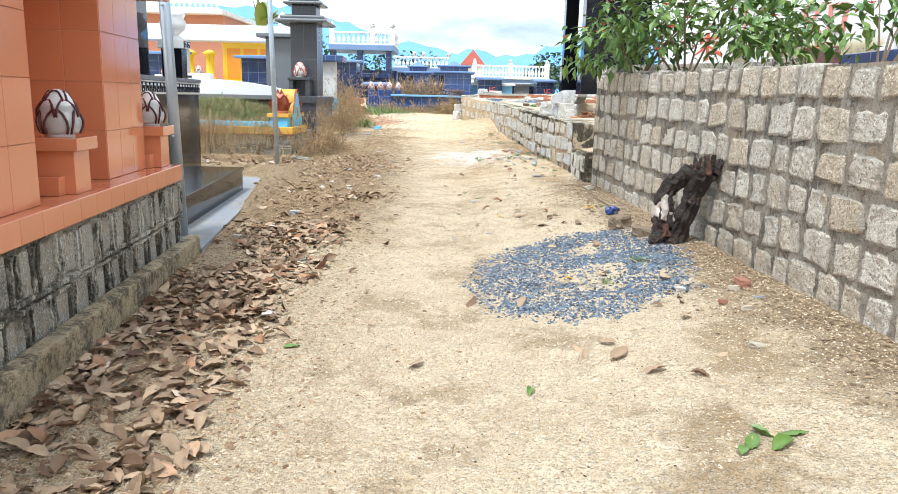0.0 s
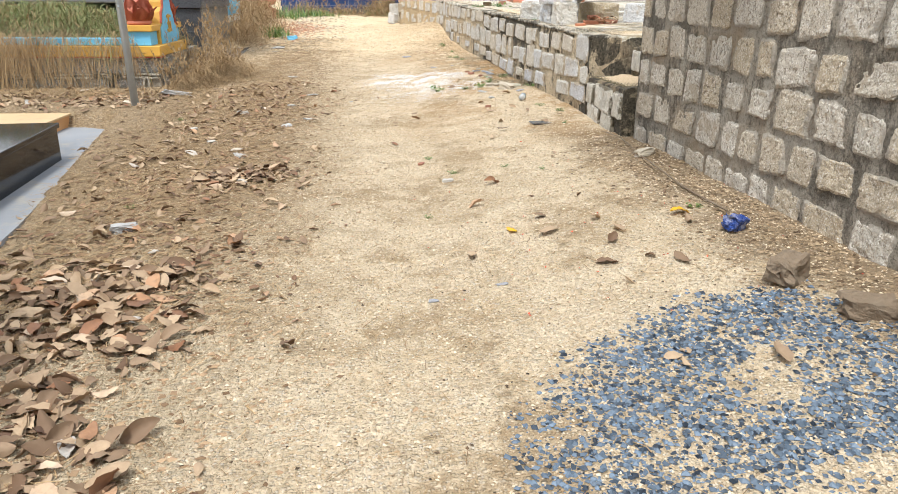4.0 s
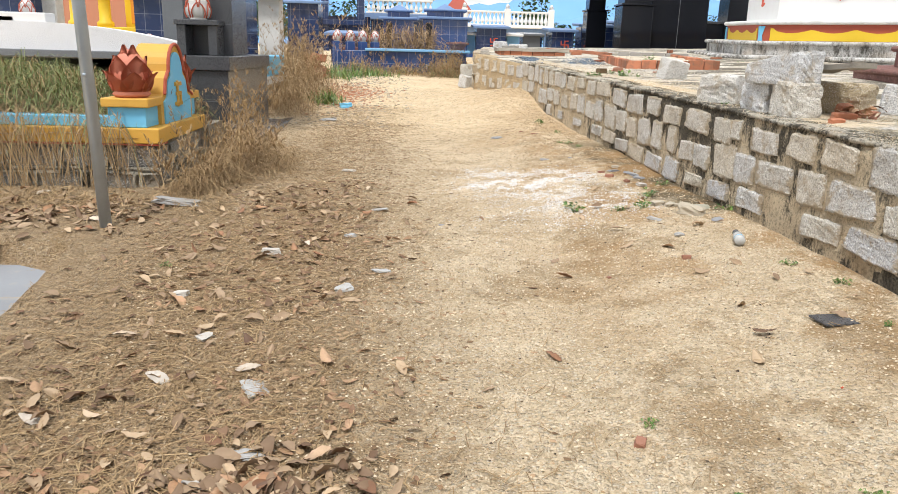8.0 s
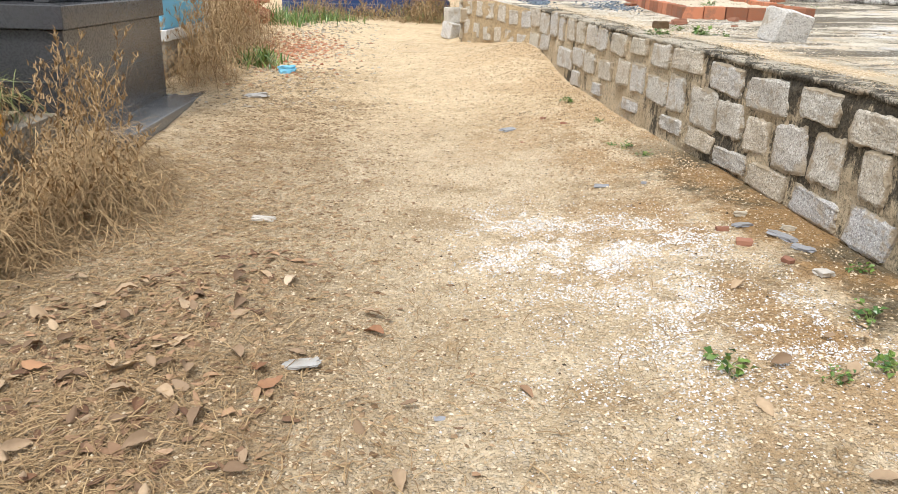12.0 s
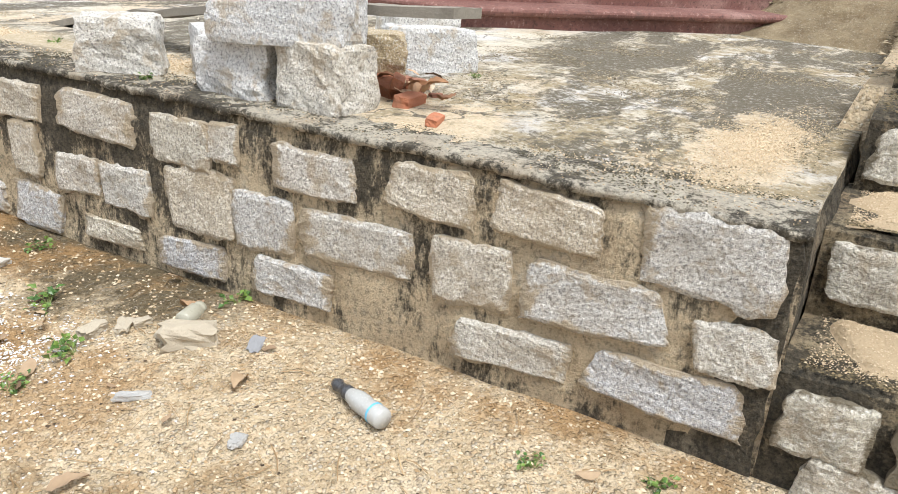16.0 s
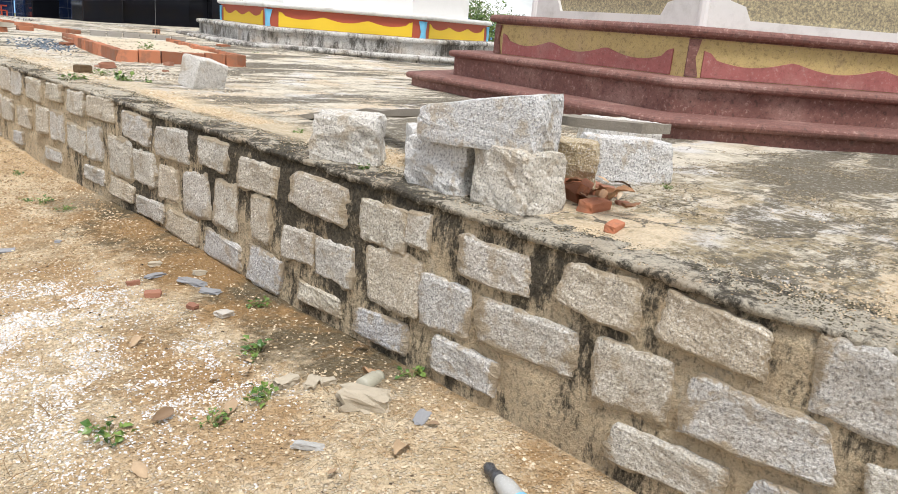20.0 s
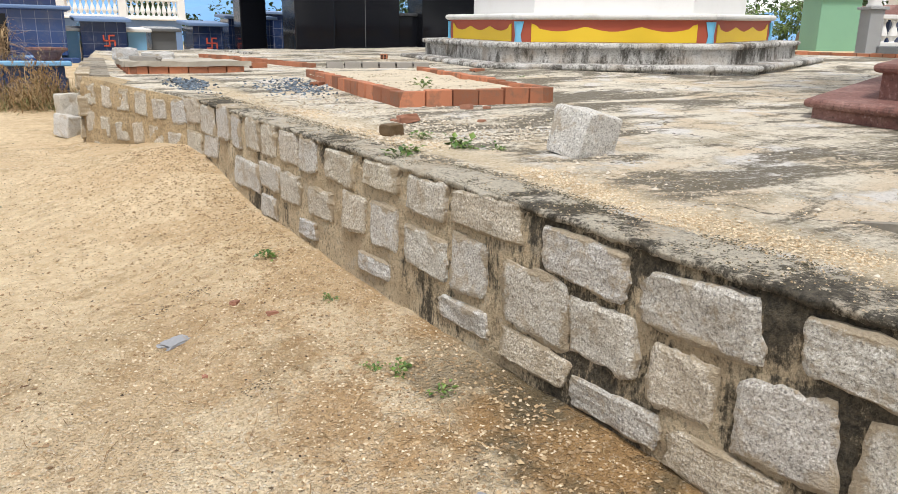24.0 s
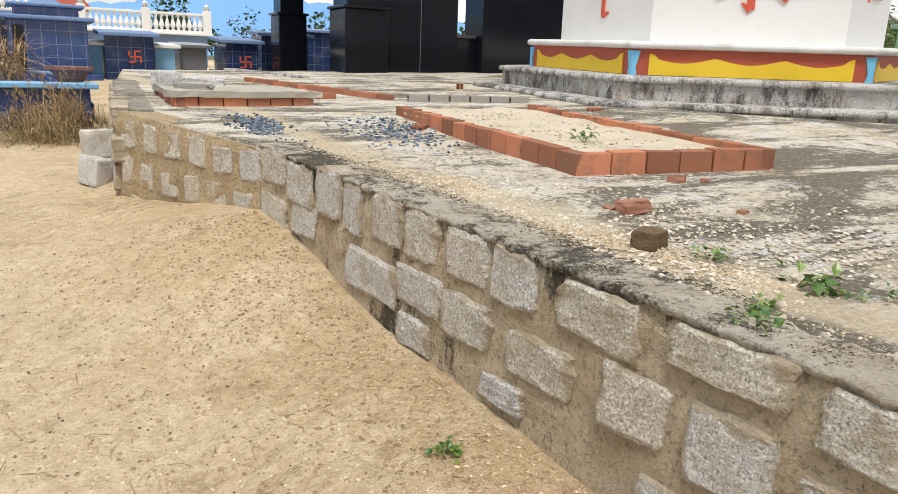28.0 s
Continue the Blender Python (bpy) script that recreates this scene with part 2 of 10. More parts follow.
def tiles(name, c, grout, tw, th, rough=0.12, axis="x", vary=0.12, bstr=0.4, grime=0.2):
    """Glazed tiles on the far monuments, where single tiles are a few millimetres across to the eye."""
    m, nd, ln, bs = nodes_of(name)
    p = position(nd)
    sp = nd.new("ShaderNodeSeparateXYZ")
    ln.new(p, sp.inputs[0])
    cb = nd.new("ShaderNodeCombineXYZ")
    u = mathn(nd, ln, "ADD", sp.outputs[0], sp.outputs[1])
    ln.new(u, cb.inputs[0])
    ln.new(sp.outputs[2], cb.inputs[1])
    b = nd.new("ShaderNodeTexBrick")
    b.offset = 0.0
    b.inputs["Scale"].default_value = 1.0
    b.inputs["Mortar Size"].default_value = 0.006
    b.inputs["Brick Width"].default_value, b.inputs["Row Height"].default_value = tw, th
    b.inputs["Color1"].default_value = (*tuple(v * (1 - vary) for v in c), 1)
    b.inputs["Color2"].default_value = (*tuple(min(1, v * (1 + vary)) for v in c), 1)
    b.inputs["Mortar"].default_value = (*grout, 1)
    ln.new(cb.outputs[0], b.inputs["Vector"])
    d = noise_tex(nd, ln, p, 3.1, 6, 0.65)
    col = mixc(nd, ln, mathn(nd, ln, "MULTIPLY", rampf(nd, ln, d, 0.5, 0.75), grime, True), b.outputs["Color"], (0.30, 0.28, 0.25))
    ln.new(col, bs.inputs["Base Color"])
    bs.inputs["Roughness"].default_value = rough
    bump(nd, ln, bs, b.outputs["Fac"], -bstr, 0.003)
    return m


def ground_material():
    m, nd, ln, bs = nodes_of("sandy_ground")
    p = position(nd)
    sp = nd.new("ShaderNodeSeparateXYZ")
    ln.new(p, sp.inputs[0])
    x, y = sp.outputs[0], sp.outputs[1]
    big = noise_tex(nd, ln, p, 0.9, 6, 0.6)
    mid = noise_tex(nd, ln, p, 5.5, 6, 0.65)
    fine = noise_tex(nd, ln, p, 60, 5, 0.7)
    col = mixc(nd, ln, rampf(nd, ln, mid, 0.3, 0.7), (0.72, 0.56, 0.36), (0.91, 0.77, 0.56))
    col = mixc(nd, ln, mathn(nd, ln, "MULTIPLY", rampf(nd, ln, big, 0.52, 0.64), 0.5, True), col, (0.45, 0.32, 0.175))
    patch = noise_tex(nd, ln, p, 1.35, 8, 0.68)
    col = mixc(nd, ln, mathn(nd, ln, "MULTIPLY", rampf(nd, ln, patch, 0.52, 0.59), 0.75, True), col, mixc(nd, ln, fine, (0.25, 0.16, 0.075), (0.50, 0.35, 0.19)))
    # pebbles
    vo = nd.new("ShaderNodeTexVoronoi")
    vo.inputs["Scale"].default_value = 82
    vo.inputs["Randomness"].default_value = 1.0
    ln.new(p, vo.inputs["Vector"])
    sc = nd.new("ShaderNodeSeparateColor")
    ln.new(vo.outputs["Color"], sc.inputs[0])
    peb = ramp(nd, [(0.0, (0.58, 0.43, 0.26)), (0.3, (0.72, 0.57, 0.37)), (0.6, (0.85, 0.72, 0.52)), (0.9, (0.93, 0.85, 0.72)), (0.97, (0.45, 0.33, 0.21)), (1.0, (0.35, 0.26, 0.18))])
    ln.new(sc.outputs[0], peb.inputs["Fac"])
    pm = mathn(nd, ln, "MULTIPLY", rampf(nd, ln, vo.outputs["Distance"], 0.62, 0.40), rampf(nd, ln, sc.outputs[1], 0.25, 0.45), True)
    # fine loose sand takes over past y 17
    sandy = rampf(nd, ln, mathn(nd, ln, "ADD", y, mathn(nd, ln, "MULTIPLY", mid, 2.5)), 17.6, 19.4)
    sandy = mathn(nd, ln, "MINIMUM", sandy, 1.0)
    sandy = mathn(nd, ln, "MAXIMUM", sandy, 0.0)
    pm = mathn(nd, ln, "MULTIPLY", pm, mathn(nd, ln, "SUBTRACT", 1.0, mathn(nd, ln, "MULTIPLY", sandy, 0.85)), True)
    col = mixc(nd, ln, mathn(nd, ln, "MULTIPLY", mathn(nd, ln, "MULTIPLY", pm, 0.85), mathn(nd, ln, "SUBTRACT", 1.0, mathn(nd, ln, "MULTIPLY", rampf(nd, ln, patch, 0.50, 0.58), 0.55))), col, peb.outputs["Color"])
    col = mixc(nd, ln, mathn(nd, ln, "MULTIPLY", sandy, 0.75), col, mixc(nd, ln, rampf(nd, ln, noise_tex(nd, ln, p, 14, 7, 0.75), 0.35, 0.65), (0.62, 0.455, 0.26), (0.93, 0.77, 0.53)))
    # a darker brown in the gaps between the pebbles, and a sprinkling of larger pale ones
    gap = mathn(nd, ln, "MULTIPLY", rampf(nd, ln, vo.outputs["Distance"], 0.40, 0.62), mathn(nd, ln, "SUBTRACT", 1.0, mathn(nd, ln, "MULTIPLY", sandy, 0.8)), True)
    col = mixc(nd, ln, mathn(nd, ln, "MULTIPLY", gap, 0.14, True), col, mixc(nd, ln, fine, (0.36, 0.24, 0.12), (0.62, 0.46, 0.27)))
    vb = nd.new("ShaderNodeTexVoronoi")
    vb.inputs["Scale"].default_value = 34
    ln.new(p, vb.inputs["Vector"])
    sb = nd.new("ShaderNodeSeparateColor")
    ln.new(vb.outputs["Color"], sb.inputs[0])
    bigp = mathn(nd, ln, "MULTIPLY", rampf(nd, ln, vb.outputs["Distance"], 0.36, 0.26), mathn(nd, ln, "MULTIPLY", rampf(nd, ln, sb.outputs[1], 0.62, 0.66), mathn(nd, ln, "SUBTRACT", 1.0, mathn(nd, ln, "MULTIPLY", sandy, 0.9)), True), True)
    col = mixc(nd, ln, mathn(nd, ln, "MULTIPLY", bigp, 0.35, True), col, mixc(nd, ln, sb.outputs[0], (0.56, 0.41, 0.24), (0.94, 0.85, 0.69)))
    # littered verge: brown soil with straw and leaf mould on the west side
    edge = mathn(nd, ln, "ADD", x, mathn(nd, ln, "MULTIPLY", mathn(nd, ln, "SUBTRACT", noise_tex(nd, ln, p, 1.7, 5, 0.65), 0.5), 1.7))
    verge = rampf(nd, ln, edge, -0.35, -1.15)
    verge = mathn(nd, ln, "MULTIPLY", verge, rampf(nd, ln, y, 17.5, 13.5), True)
    stm = nd.new("ShaderNodeMapping")
    stm.inputs["Scale"].default_value = (28, 150, 60)
    stm.inputs["Rotation"].default_value = (0, 0, 0.6)
    ln.new(p, stm.inputs["Vector"])
    stm2 = nd.new("ShaderNodeMapping")
    stm2.inputs["Scale"].default_value = (150, 30, 60)
    stm2.inputs["Rotation"].default_value = (0, 0, 0.3)
    ln.new(p, stm2.inputs["Vector"])
    fib = mathn(nd, ln, "MAXIMUM", noise_tex(nd, ln, stm.outputs["Vector"], 1, 3, 0.6), noise_tex(nd, ln, stm2.outputs["Vector"], 1, 3, 0.6))
    soil = mixc(nd, ln, rampf(nd, ln, fib, 0.42, 0.68), mixc(nd, ln, mathn(nd, ln, "MULTIPLY", rampf(nd, ln, y, 6.5, 9.5), rampf(nd, ln, y, 16.0, 13.0), True), (0.44, 0.335, 0.205), (0.20, 0.130, 0.070)), mixc(nd, ln, mathn(nd, ln, "MULTIPLY", rampf(nd, ln, y, 6.5, 9.5), rampf(nd, ln, y, 16.0, 13.0), True), (0.82, 0.69, 0.49), (0.56, 0.41, 0.24)))
    col = mixc(nd, ln, mathn(nd, ln, "MULTIPLY", verge, mathn(nd, ln, "ADD", 0.68, mathn(nd, ln, "MULTIPLY", mid, 0.5)), True), col, soil)
    # damp mud along the foot of the low wall, mulch under the tall one, bare soil in the garden
    n4 = noise_tex(nd, ln, p, 3.2, 6, 0.7)
    rough_n = mathn(nd, ln, "MULTIPLY", mathn(nd, ln, "SUBTRACT", n4, 0.5), 1.3)
    d_low = mathn(nd, ln, "ADD", mathn(nd, ln, "ADD", x, mathn(nd, ln, "MULTIPLY", mathn(nd, ln, "SUBTRACT", y, 11.1), 0.0745)), -1.80)
    mud = mathn(nd, ln, "MULTIPLY", rampf(nd, ln, mathn(nd, ln, "ADD", d_low, rough_n), -0.46, -0.26), mathn(nd, ln, "MULTIPLY", rampf(nd, ln, y, 12.7, 13.1), rampf(nd, ln, y, 16.9, 15.9), True), True)
    col = mixc(nd, ln, mathn(nd, ln, "MULTIPLY", mud, 0.92, True), col, mixc(nd, ln, fine, (0.065, 0.052, 0.028), (0.22, 0.17, 0.095)))
    d_tall = mathn(nd, ln, "ADD", mathn(nd, ln, "ADD", x, mathn(nd, ln, "MULTIPLY", mathn(nd, ln, "SUBTRACT", y, 10.0), 0.085)), -1.88)
    mulch = mathn(nd, ln, "MULTIPLY", rampf(nd, ln, mathn(nd, ln, "ADD", d_tall, rough_n), -0.72, -0.30), rampf(nd, ln, y, 10.6, 10.2), True)
    col = mixc(nd, ln, mathn(nd, ln, "MULTIPLY", mulch, 0.8, True), col, mixc(nd, ln, fine, (0.09, 0.055, 0.028), (0.38, 0.26, 0.145)))
    gard = mathn(nd, ln, "MULTIPLY", rampf(nd, ln, mathn(nd, ln, "ADD", x, rough_n), 4.7, 5.5), rampf(nd, ln, y, 17.0, 14.5), True)
    col = mixc(nd, ln, mathn(nd, ln, "MULTIPLY", gard, 0.85, True), col, mixc(nd, ln, rampf(nd, ln, n4, 0.35, 0.65), (0.15, 0.11, 0.06), (0.40, 0.32, 0.20)))
    # reddish soil patches by the low wall
    red = noise_tex(nd, ln, p, 1.4, 5, 0.65)
    col = mixc(nd, ln, mathn(nd, ln, "MULTIPLY", mathn(nd, ln, "MULTIPLY", rampf(nd, ln, red, 0.47, 0.56), mathn(nd, ln, "MULTIPLY", mathn(nd, ln, "MULTIPLY", rampf(nd, ln, d_low, -2.2, -0.5), rampf(nd, ln, x, 2.9, 2.4), True), mathn(nd, ln, "MULTIPLY", rampf(nd, ln, y, 9.5, 11.5), mathn(nd, ln, "SUBTRACT", 1.0, mathn(nd, ln, "MULTIPLY", sandy, 0.6)), True), True), True), 0.8, True), col, mixc(nd, ln, fine, (0.32, 0.17, 0.065), (0.64, 0.41, 0.19)))
    # damp dark soil spots
    sp2 = noise_tex(nd, ln, p, 2.6, 7, 0.7)
    col = mixc(nd, ln, mathn(nd, ln, "MULTIPLY", rampf(nd, ln, sp2, 0.57, 0.68), 0.55, True), col, mixc(nd, ln, fine, (0.16, 0.10, 0.045), (0.44, 0.29, 0.13)))
    # loose grains, dark and pale
    gr = noise_tex(nd, ln, p, 46, 6, 0.8)
    col = mixc(nd, ln, mathn(nd, ln, "MULTIPLY", rampf(nd, ln, gr, 0.45, 0.36), 0.45, True), col, (0.30, 0.20, 0.10))
    col = mixc(nd, ln, mathn(nd, ln, "MULTIPLY", rampf(nd, ln, gr, 0.56, 0.66), 0.45, True), col, (0.92, 0.84, 0.70))
    # far land: grass and scrub
    far = rampf(nd, ln, mathn(nd, ln, "ADD", y, mathn(nd, ln, "MULTIPLY", big, 30)), 70, 100)
    col = mixc(nd, ln, mathn(nd, ln, "MINIMUM", mathn(nd, ln, "MAXIMUM", far, 0.0), 1.0), col, (0.13, 0.15, 0.07))
    ln.new(col, bs.inputs["Base Color"])
    bs.inputs["Roughness"].default_value = 0.95
    bs.inputs["Specular IOR Level"].default_value = 0.25
    h = mathn(nd, ln, "ADD", mathn(nd, ln, "ADD", mathn(nd, ln, "MULTIPLY", pm, 0.9), mathn(nd, ln, "MULTIPLY", bigp, 1.2)), mathn(nd, ln, "ADD", mathn(nd, ln, "MULTIPLY", fine, 1.2), mathn(nd, ln, "MULTIPLY", mid, 2.0)))
    # old tyre ribs pressed into the loose sand
    wv = nd.new("ShaderNodeTexWave")
    wv.inputs["Scale"].default_value = 2.5
    wv.inputs["Distortion"].default_value = 2.2
    wv.inputs["Detail"].default_value = 2.0
    rib = nd.new("ShaderNodeMapping")
    rib.inputs["Rotation"].default_value = (0, 0, 0.9)
    ln.new(p, rib.inputs["Vector"])
    ln.new(rib.outputs["Vector"], wv.inputs["Vector"])
    ribs = mathn(nd, ln, "MULTIPLY", mathn(nd, ln, "MULTIPLY", wv.outputs["Fac"], mathn(nd, ln, "MULTIPLY", sandy, rampf(nd, ln, y, 24.0, 22.5)), True), mathn(nd, ln, "MULTIPLY", rampf(nd, ln, big, 0.42, 0.54), 1.7))
    h = mathn(nd, ln, "ADD", h, ribs)
    bump(nd, ln, bs, mathn(nd, ln, "ADD", h, mathn(nd, ln, "MULTIPLY", noise_tex(nd, ln, p, 22, 6, 0.7), 2.0)), 1.0, 0.015)
    return m


def slab_material():
    """Old cement paving: pale, washed over with algae bands and sand."""
    m, nd, ln, bs = nodes_of("weathered_concrete")
    p = position(nd)
    mp = nd.new("ShaderNodeMapping")
    mp.inputs["Scale"].default_value = (0.5, 1.2, 1)
    mp.inputs["Rotation"].default_value = (0, 0, 0.5)
    ln.new(p, mp.inputs["Vector"])
    fine = noise_tex(nd, ln, p, 90, 5, 0.7)
    mid = noise_tex(nd, ln, p, 6, 6, 0.65)
    big = mathn(nd, ln, "ADD", mathn(nd, ln, "MULTIPLY", noise_tex(nd, ln, mp.outputs["Vector"], 1.15, 12, 0.74, 0.6), 0.80), mathn(nd, ln, "MULTIPLY", noise_tex(nd, ln, p, 22, 5, 0.8), 0.20))
    col = mixc(nd, ln, mid, (0.54, 0.485, 0.385), (0.80, 0.75, 0.64))
    sand = noise_tex(nd, ln, p, 1.1, 5, 0.6)
    col = mixc(nd, ln, mathn(nd, ln, "MULTIPLY", rampf(nd, ln, sand, 0.54, 0.62), 0.7, True), col, mixc(nd, ln, fine, (0.50, 0.38, 0.24), (0.70, 0.58, 0.42)))
    sx = nd.new("ShaderNodeSeparateXYZ")
    ln.new(p, sx.inputs[0])
    off = mathn(nd, ln, "ADD", mathn(nd, ln, "ADD", sx.outputs[0], mathn(nd, ln, "MULTIPLY", sx.outputs[1], 0.0745)), -2.627)
    off = mathn(nd, ln, "ADD", off, mathn(nd, ln, "MULTIPLY", mathn(nd, ln, "SUBTRACT", noise_tex(nd, ln, p, 1.6, 6, 0.65), 0.5), 0.35))
    band = mathn(nd, ln, "MULTIPLY", rampf(nd, ln, off, 0.28, 0.36), mathn(nd, ln, "MULTIPLY", rampf(nd, ln, off, 0.68, 0.5), rampf(nd, ln, sx.outputs[1], 12.4, 13.4)), True)
    moss = noise_tex(nd, ln, p, 4.2, 9, 0.76)
    col = mixc(nd, ln, mathn(nd, ln, "MULTIPLY", rampf(nd, ln, moss, 0.49, 0.58), 0.66, True), col, mixc(nd, ln, fine, (0.14, 0.115, 0.065), (0.34, 0.29, 0.19)))
    wh = noise_tex(nd, ln, p, 2.1, 5, 0.6)
    col = mixc(nd, ln, mathn(nd, ln, "MULTIPLY", rampf(nd, ln, wh, 0.55, 0.62), 0.75, True), col, (0.72, 0.71, 0.70))
    # damp south end: yellow-brown moss with dark spots, and two spills of coarse sand
    south = rampf(nd, ln, mathn(nd, ln, "ADD", sx.outputs[1], mathn(nd, ln, "MULTIPLY", wh, 0.8)), 13.7, 12.9)
    ym = noise_tex(nd, ln, p, 5.5, 8, 0.75)
    col = mixc(nd, ln, mathn(nd, ln, "MULTIPLY", mathn(nd, ln, "MULTIPLY", rampf(nd, ln, ym, 0.44, 0.54), south, True), 0.8, True), col, mixc(nd, ln, fine, (0.16, 0.115, 0.045), (0.46, 0.36, 0.19)))
    spot = noise_tex(nd, ln, p, 17, 6, 0.8)
    col = mixc(nd, ln, mathn(nd, ln, "MULTIPLY", mathn(nd, ln, "MULTIPLY", rampf(nd, ln, spot, 0.55, 0.62), south, True), 0.8, True), col, (0.085, 0.07, 0.04))
    col = mixc(nd, ln, mathn(nd, ln, "MULTIPLY", rampf(nd, ln, big, 0.493, 0.535), 0.95, True), col, mixc(nd, ln, fine, (0.045, 0.04, 0.028), (0.21, 0.18, 0.125)))
    col = mixc(nd, ln, mathn(nd, ln, "MULTIPLY", band, 0.9), col, mixc(nd, ln, rampf(nd, ln, fine, 0.35, 0.65), (0.44, 0.35, 0.22), (0.68, 0.58, 0.42)))
    for cx, cy, rx, ry in ((1.98, 12.36, 0.40, 0.24), (2.66, 11.40, 0.62, 0.19), (2.15, 12.75, 0.3, 0.2)):
        ex = mathn(nd, ln, "DIVIDE", mathn(nd, ln, "SUBTRACT", sx.outputs[0], cx), rx)
        ey = mathn(nd, ln, "DIVIDE", mathn(nd, ln, "SUBTRACT", sx.outputs[1], cy), ry)
        rr = mathn(nd, ln, "ADD", mathn(nd, ln, "ADD", mathn(nd, ln, "MULTIPLY", ex, ex), mathn(nd, ln, "MULTIPLY", ey, ey)), mathn(nd, ln, "MULTIPLY", mathn(nd, ln, "SUBTRACT", ym, 0.5), 6.5))
        col = mixc(nd, ln, mathn(nd, ln, "MULTIPLY", rampf(nd, ln, rr, 1.1, 0.5), 0.8, True), col, mixc(nd, ln, rampf(nd, ln, fine, 0.35, 0.65), (0.60, 0.47, 0.30), (0.84, 0.71, 0.52)))
    # hairline cracks
    cr = nd.new("ShaderNodeTexVoronoi")
    cr.feature = "DISTANCE_TO_EDGE"
    cr.inputs["Scale"].default_value = 0.55
    wob = nd.new("ShaderNodeVectorMath")
    wob.operation = "ADD"
    wn = nd.new("ShaderNodeTexNoise")
    wn.inputs["Scale"].default_value = 2.2
    wn.inputs["Detail"].default_value = 6
    ln.new(p, wn.inputs["Vector"])
    ln.new(p, wob.inputs[0])
    ln.new(wn.outputs["Color"], wob.inputs[1])
    ln.new(wob.outputs[0], cr.inputs["Vector"])
    crack = mathn(nd, ln, "MULTIPLY", rampf(nd, ln, cr.outputs["Distance"], 0.006, 0.002), 1.0, True)
    col = mixc(nd, ln, mathn(nd, ln, "MULTIPLY", crack, 0.85), col, (0.07, 0.06, 0.045))
    gr = noise_tex(nd, ln, p, 42, 6, 0.78)
    col = mixc(nd, ln, mathn(nd, ln, "MULTIPLY", rampf(nd, ln, gr, 0.47, 0.36), 0.4, True), col, (0.16, 0.135, 0.10))
    col = mixc(nd, ln, mathn(nd, ln, "MULTIPLY", rampf(nd, ln, gr, 0.54, 0.64), 0.5, True), col, (0.78, 0.75, 0.69))
    ln.new(col, bs.inputs["Base Color"])
    bs.inputs["Roughness"].default_value = 0.9
    bump(nd, ln, bs, mathn(nd, ln, "ADD", mathn(nd, ln, "ADD", fine, gr), mid), 1.0, 0.010)
    return m


def leaf_material(name, dark, lite, trans=0.25, rough=0.5):
    m, nd, ln, bs = nodes_of(name)
    isl = nd.new("ShaderNodeNewGeometry").outputs["Random Per Island"]
    r = ramp(nd, [(0, dark), (1, lite)])
    ln.new(isl, r.inputs["Fac"])
    fine = noise_tex(nd, ln, position(nd), 40, 4)
    ln.new(mixc(nd, ln, mathn(nd, ln, "MULTIPLY", fine, 0.5), r.outputs["Color"], dark), bs.inputs["Base Color"])
    bs.inputs["Roughness"].default_value = rough
    bs.inputs["Subsurface Weight"].default_value = 0.0
    bs.inputs["Transmission Weight"].default_value = 0.0
    return m


M_GROUND = ground_material()
M_SLAB = slab_material()
M_MORTAR = mortar("grey_mortar", (0.40, 0.36, 0.295), 0.65, 0.2, True, 0.50, 0.56)
M_MORTAR_OLD = mortar("algae_stained_mortar", (0.64, 0.53, 0.365), 0.95, 0.35, True, 0.465, 0.525, (15.0, 17.5))
M_CAP = mortar("algae_stained_coping", (0.60, 0.55, 0.45), 0.94, 0.8, False, 0.470, 0.525)
M_STONE_TALL = granite("cream_split_granite", [(0.61, 0.56, 0.46), (0.69, 0.64, 0.55), (0.58, 0.48, 0.33), (0.63, 0.575, 0.475)], 0.45, 1.0, 0.10, 0.25, 0.8, (0.43, 0.39, 0.325))
M_STONE_LOW = granite("grey_split_granite", [(0.56, 0.57, 0.59), (0.66, 0.61, 0.49), (0.61, 0.61, 0.60), (0.64, 0.56, 0.43), (0.62, 0.60, 0.54)], 0.7, 0.9, 0.18, 0.22, 0.4, (0.44, 0.36, 0.25))
M_STONE_STEP = granite("mossy_step_granite", [(0.62, 0.59, 0.49), (0.72, 0.68, 0.58), (0.64, 0.62, 0.54)], 0.5, 1.0, 0.4, 0.25, 0.3, (0.16, 0.13, 0.08))
M_BLOCK = granite("fresh_cut_granite", [(0.60, 0.62, 0.64), (0.68, 0.68, 0.67), (0.66, 0.63, 0.56)], 0.75, 0.8, 0.05, 0.15, 0.15)
M_ORANGE = plain("orange_glazed_tile", (0.70, 0.27, 0.135), 0.10, 0, 0.14, 6, 0.08, 0.002, rnd=0.12)
M_ORANGE_GROUT = plain("orange_grout", (0.55, 0.30, 0.18), 0.8)
M_BLACK = plain("polished_black_granite", (0.010, 0.011, 0.015), 0.10, 0, 0.3, 12, 0.01, 0.001, spec=0.28)
M_GREYTILE = plain("dark_grey_granite", (0.065, 0.068, 0.075), 0.28, 0, 0.25, 12, 0.03, 0.001)
M_GREYTILE_LITE = plain("grey_polished_granite", (0.16, 0.17, 0.18), 0.25, 0, 0.3, 14, 0.03, 0.001)
M_WHITE = plain("white_paint", (0.80, 0.80, 0.79), 0.6, 0, 0.06, 4, 0.1, grime=0.12, grime_c=(0.45, 0.42, 0.36))
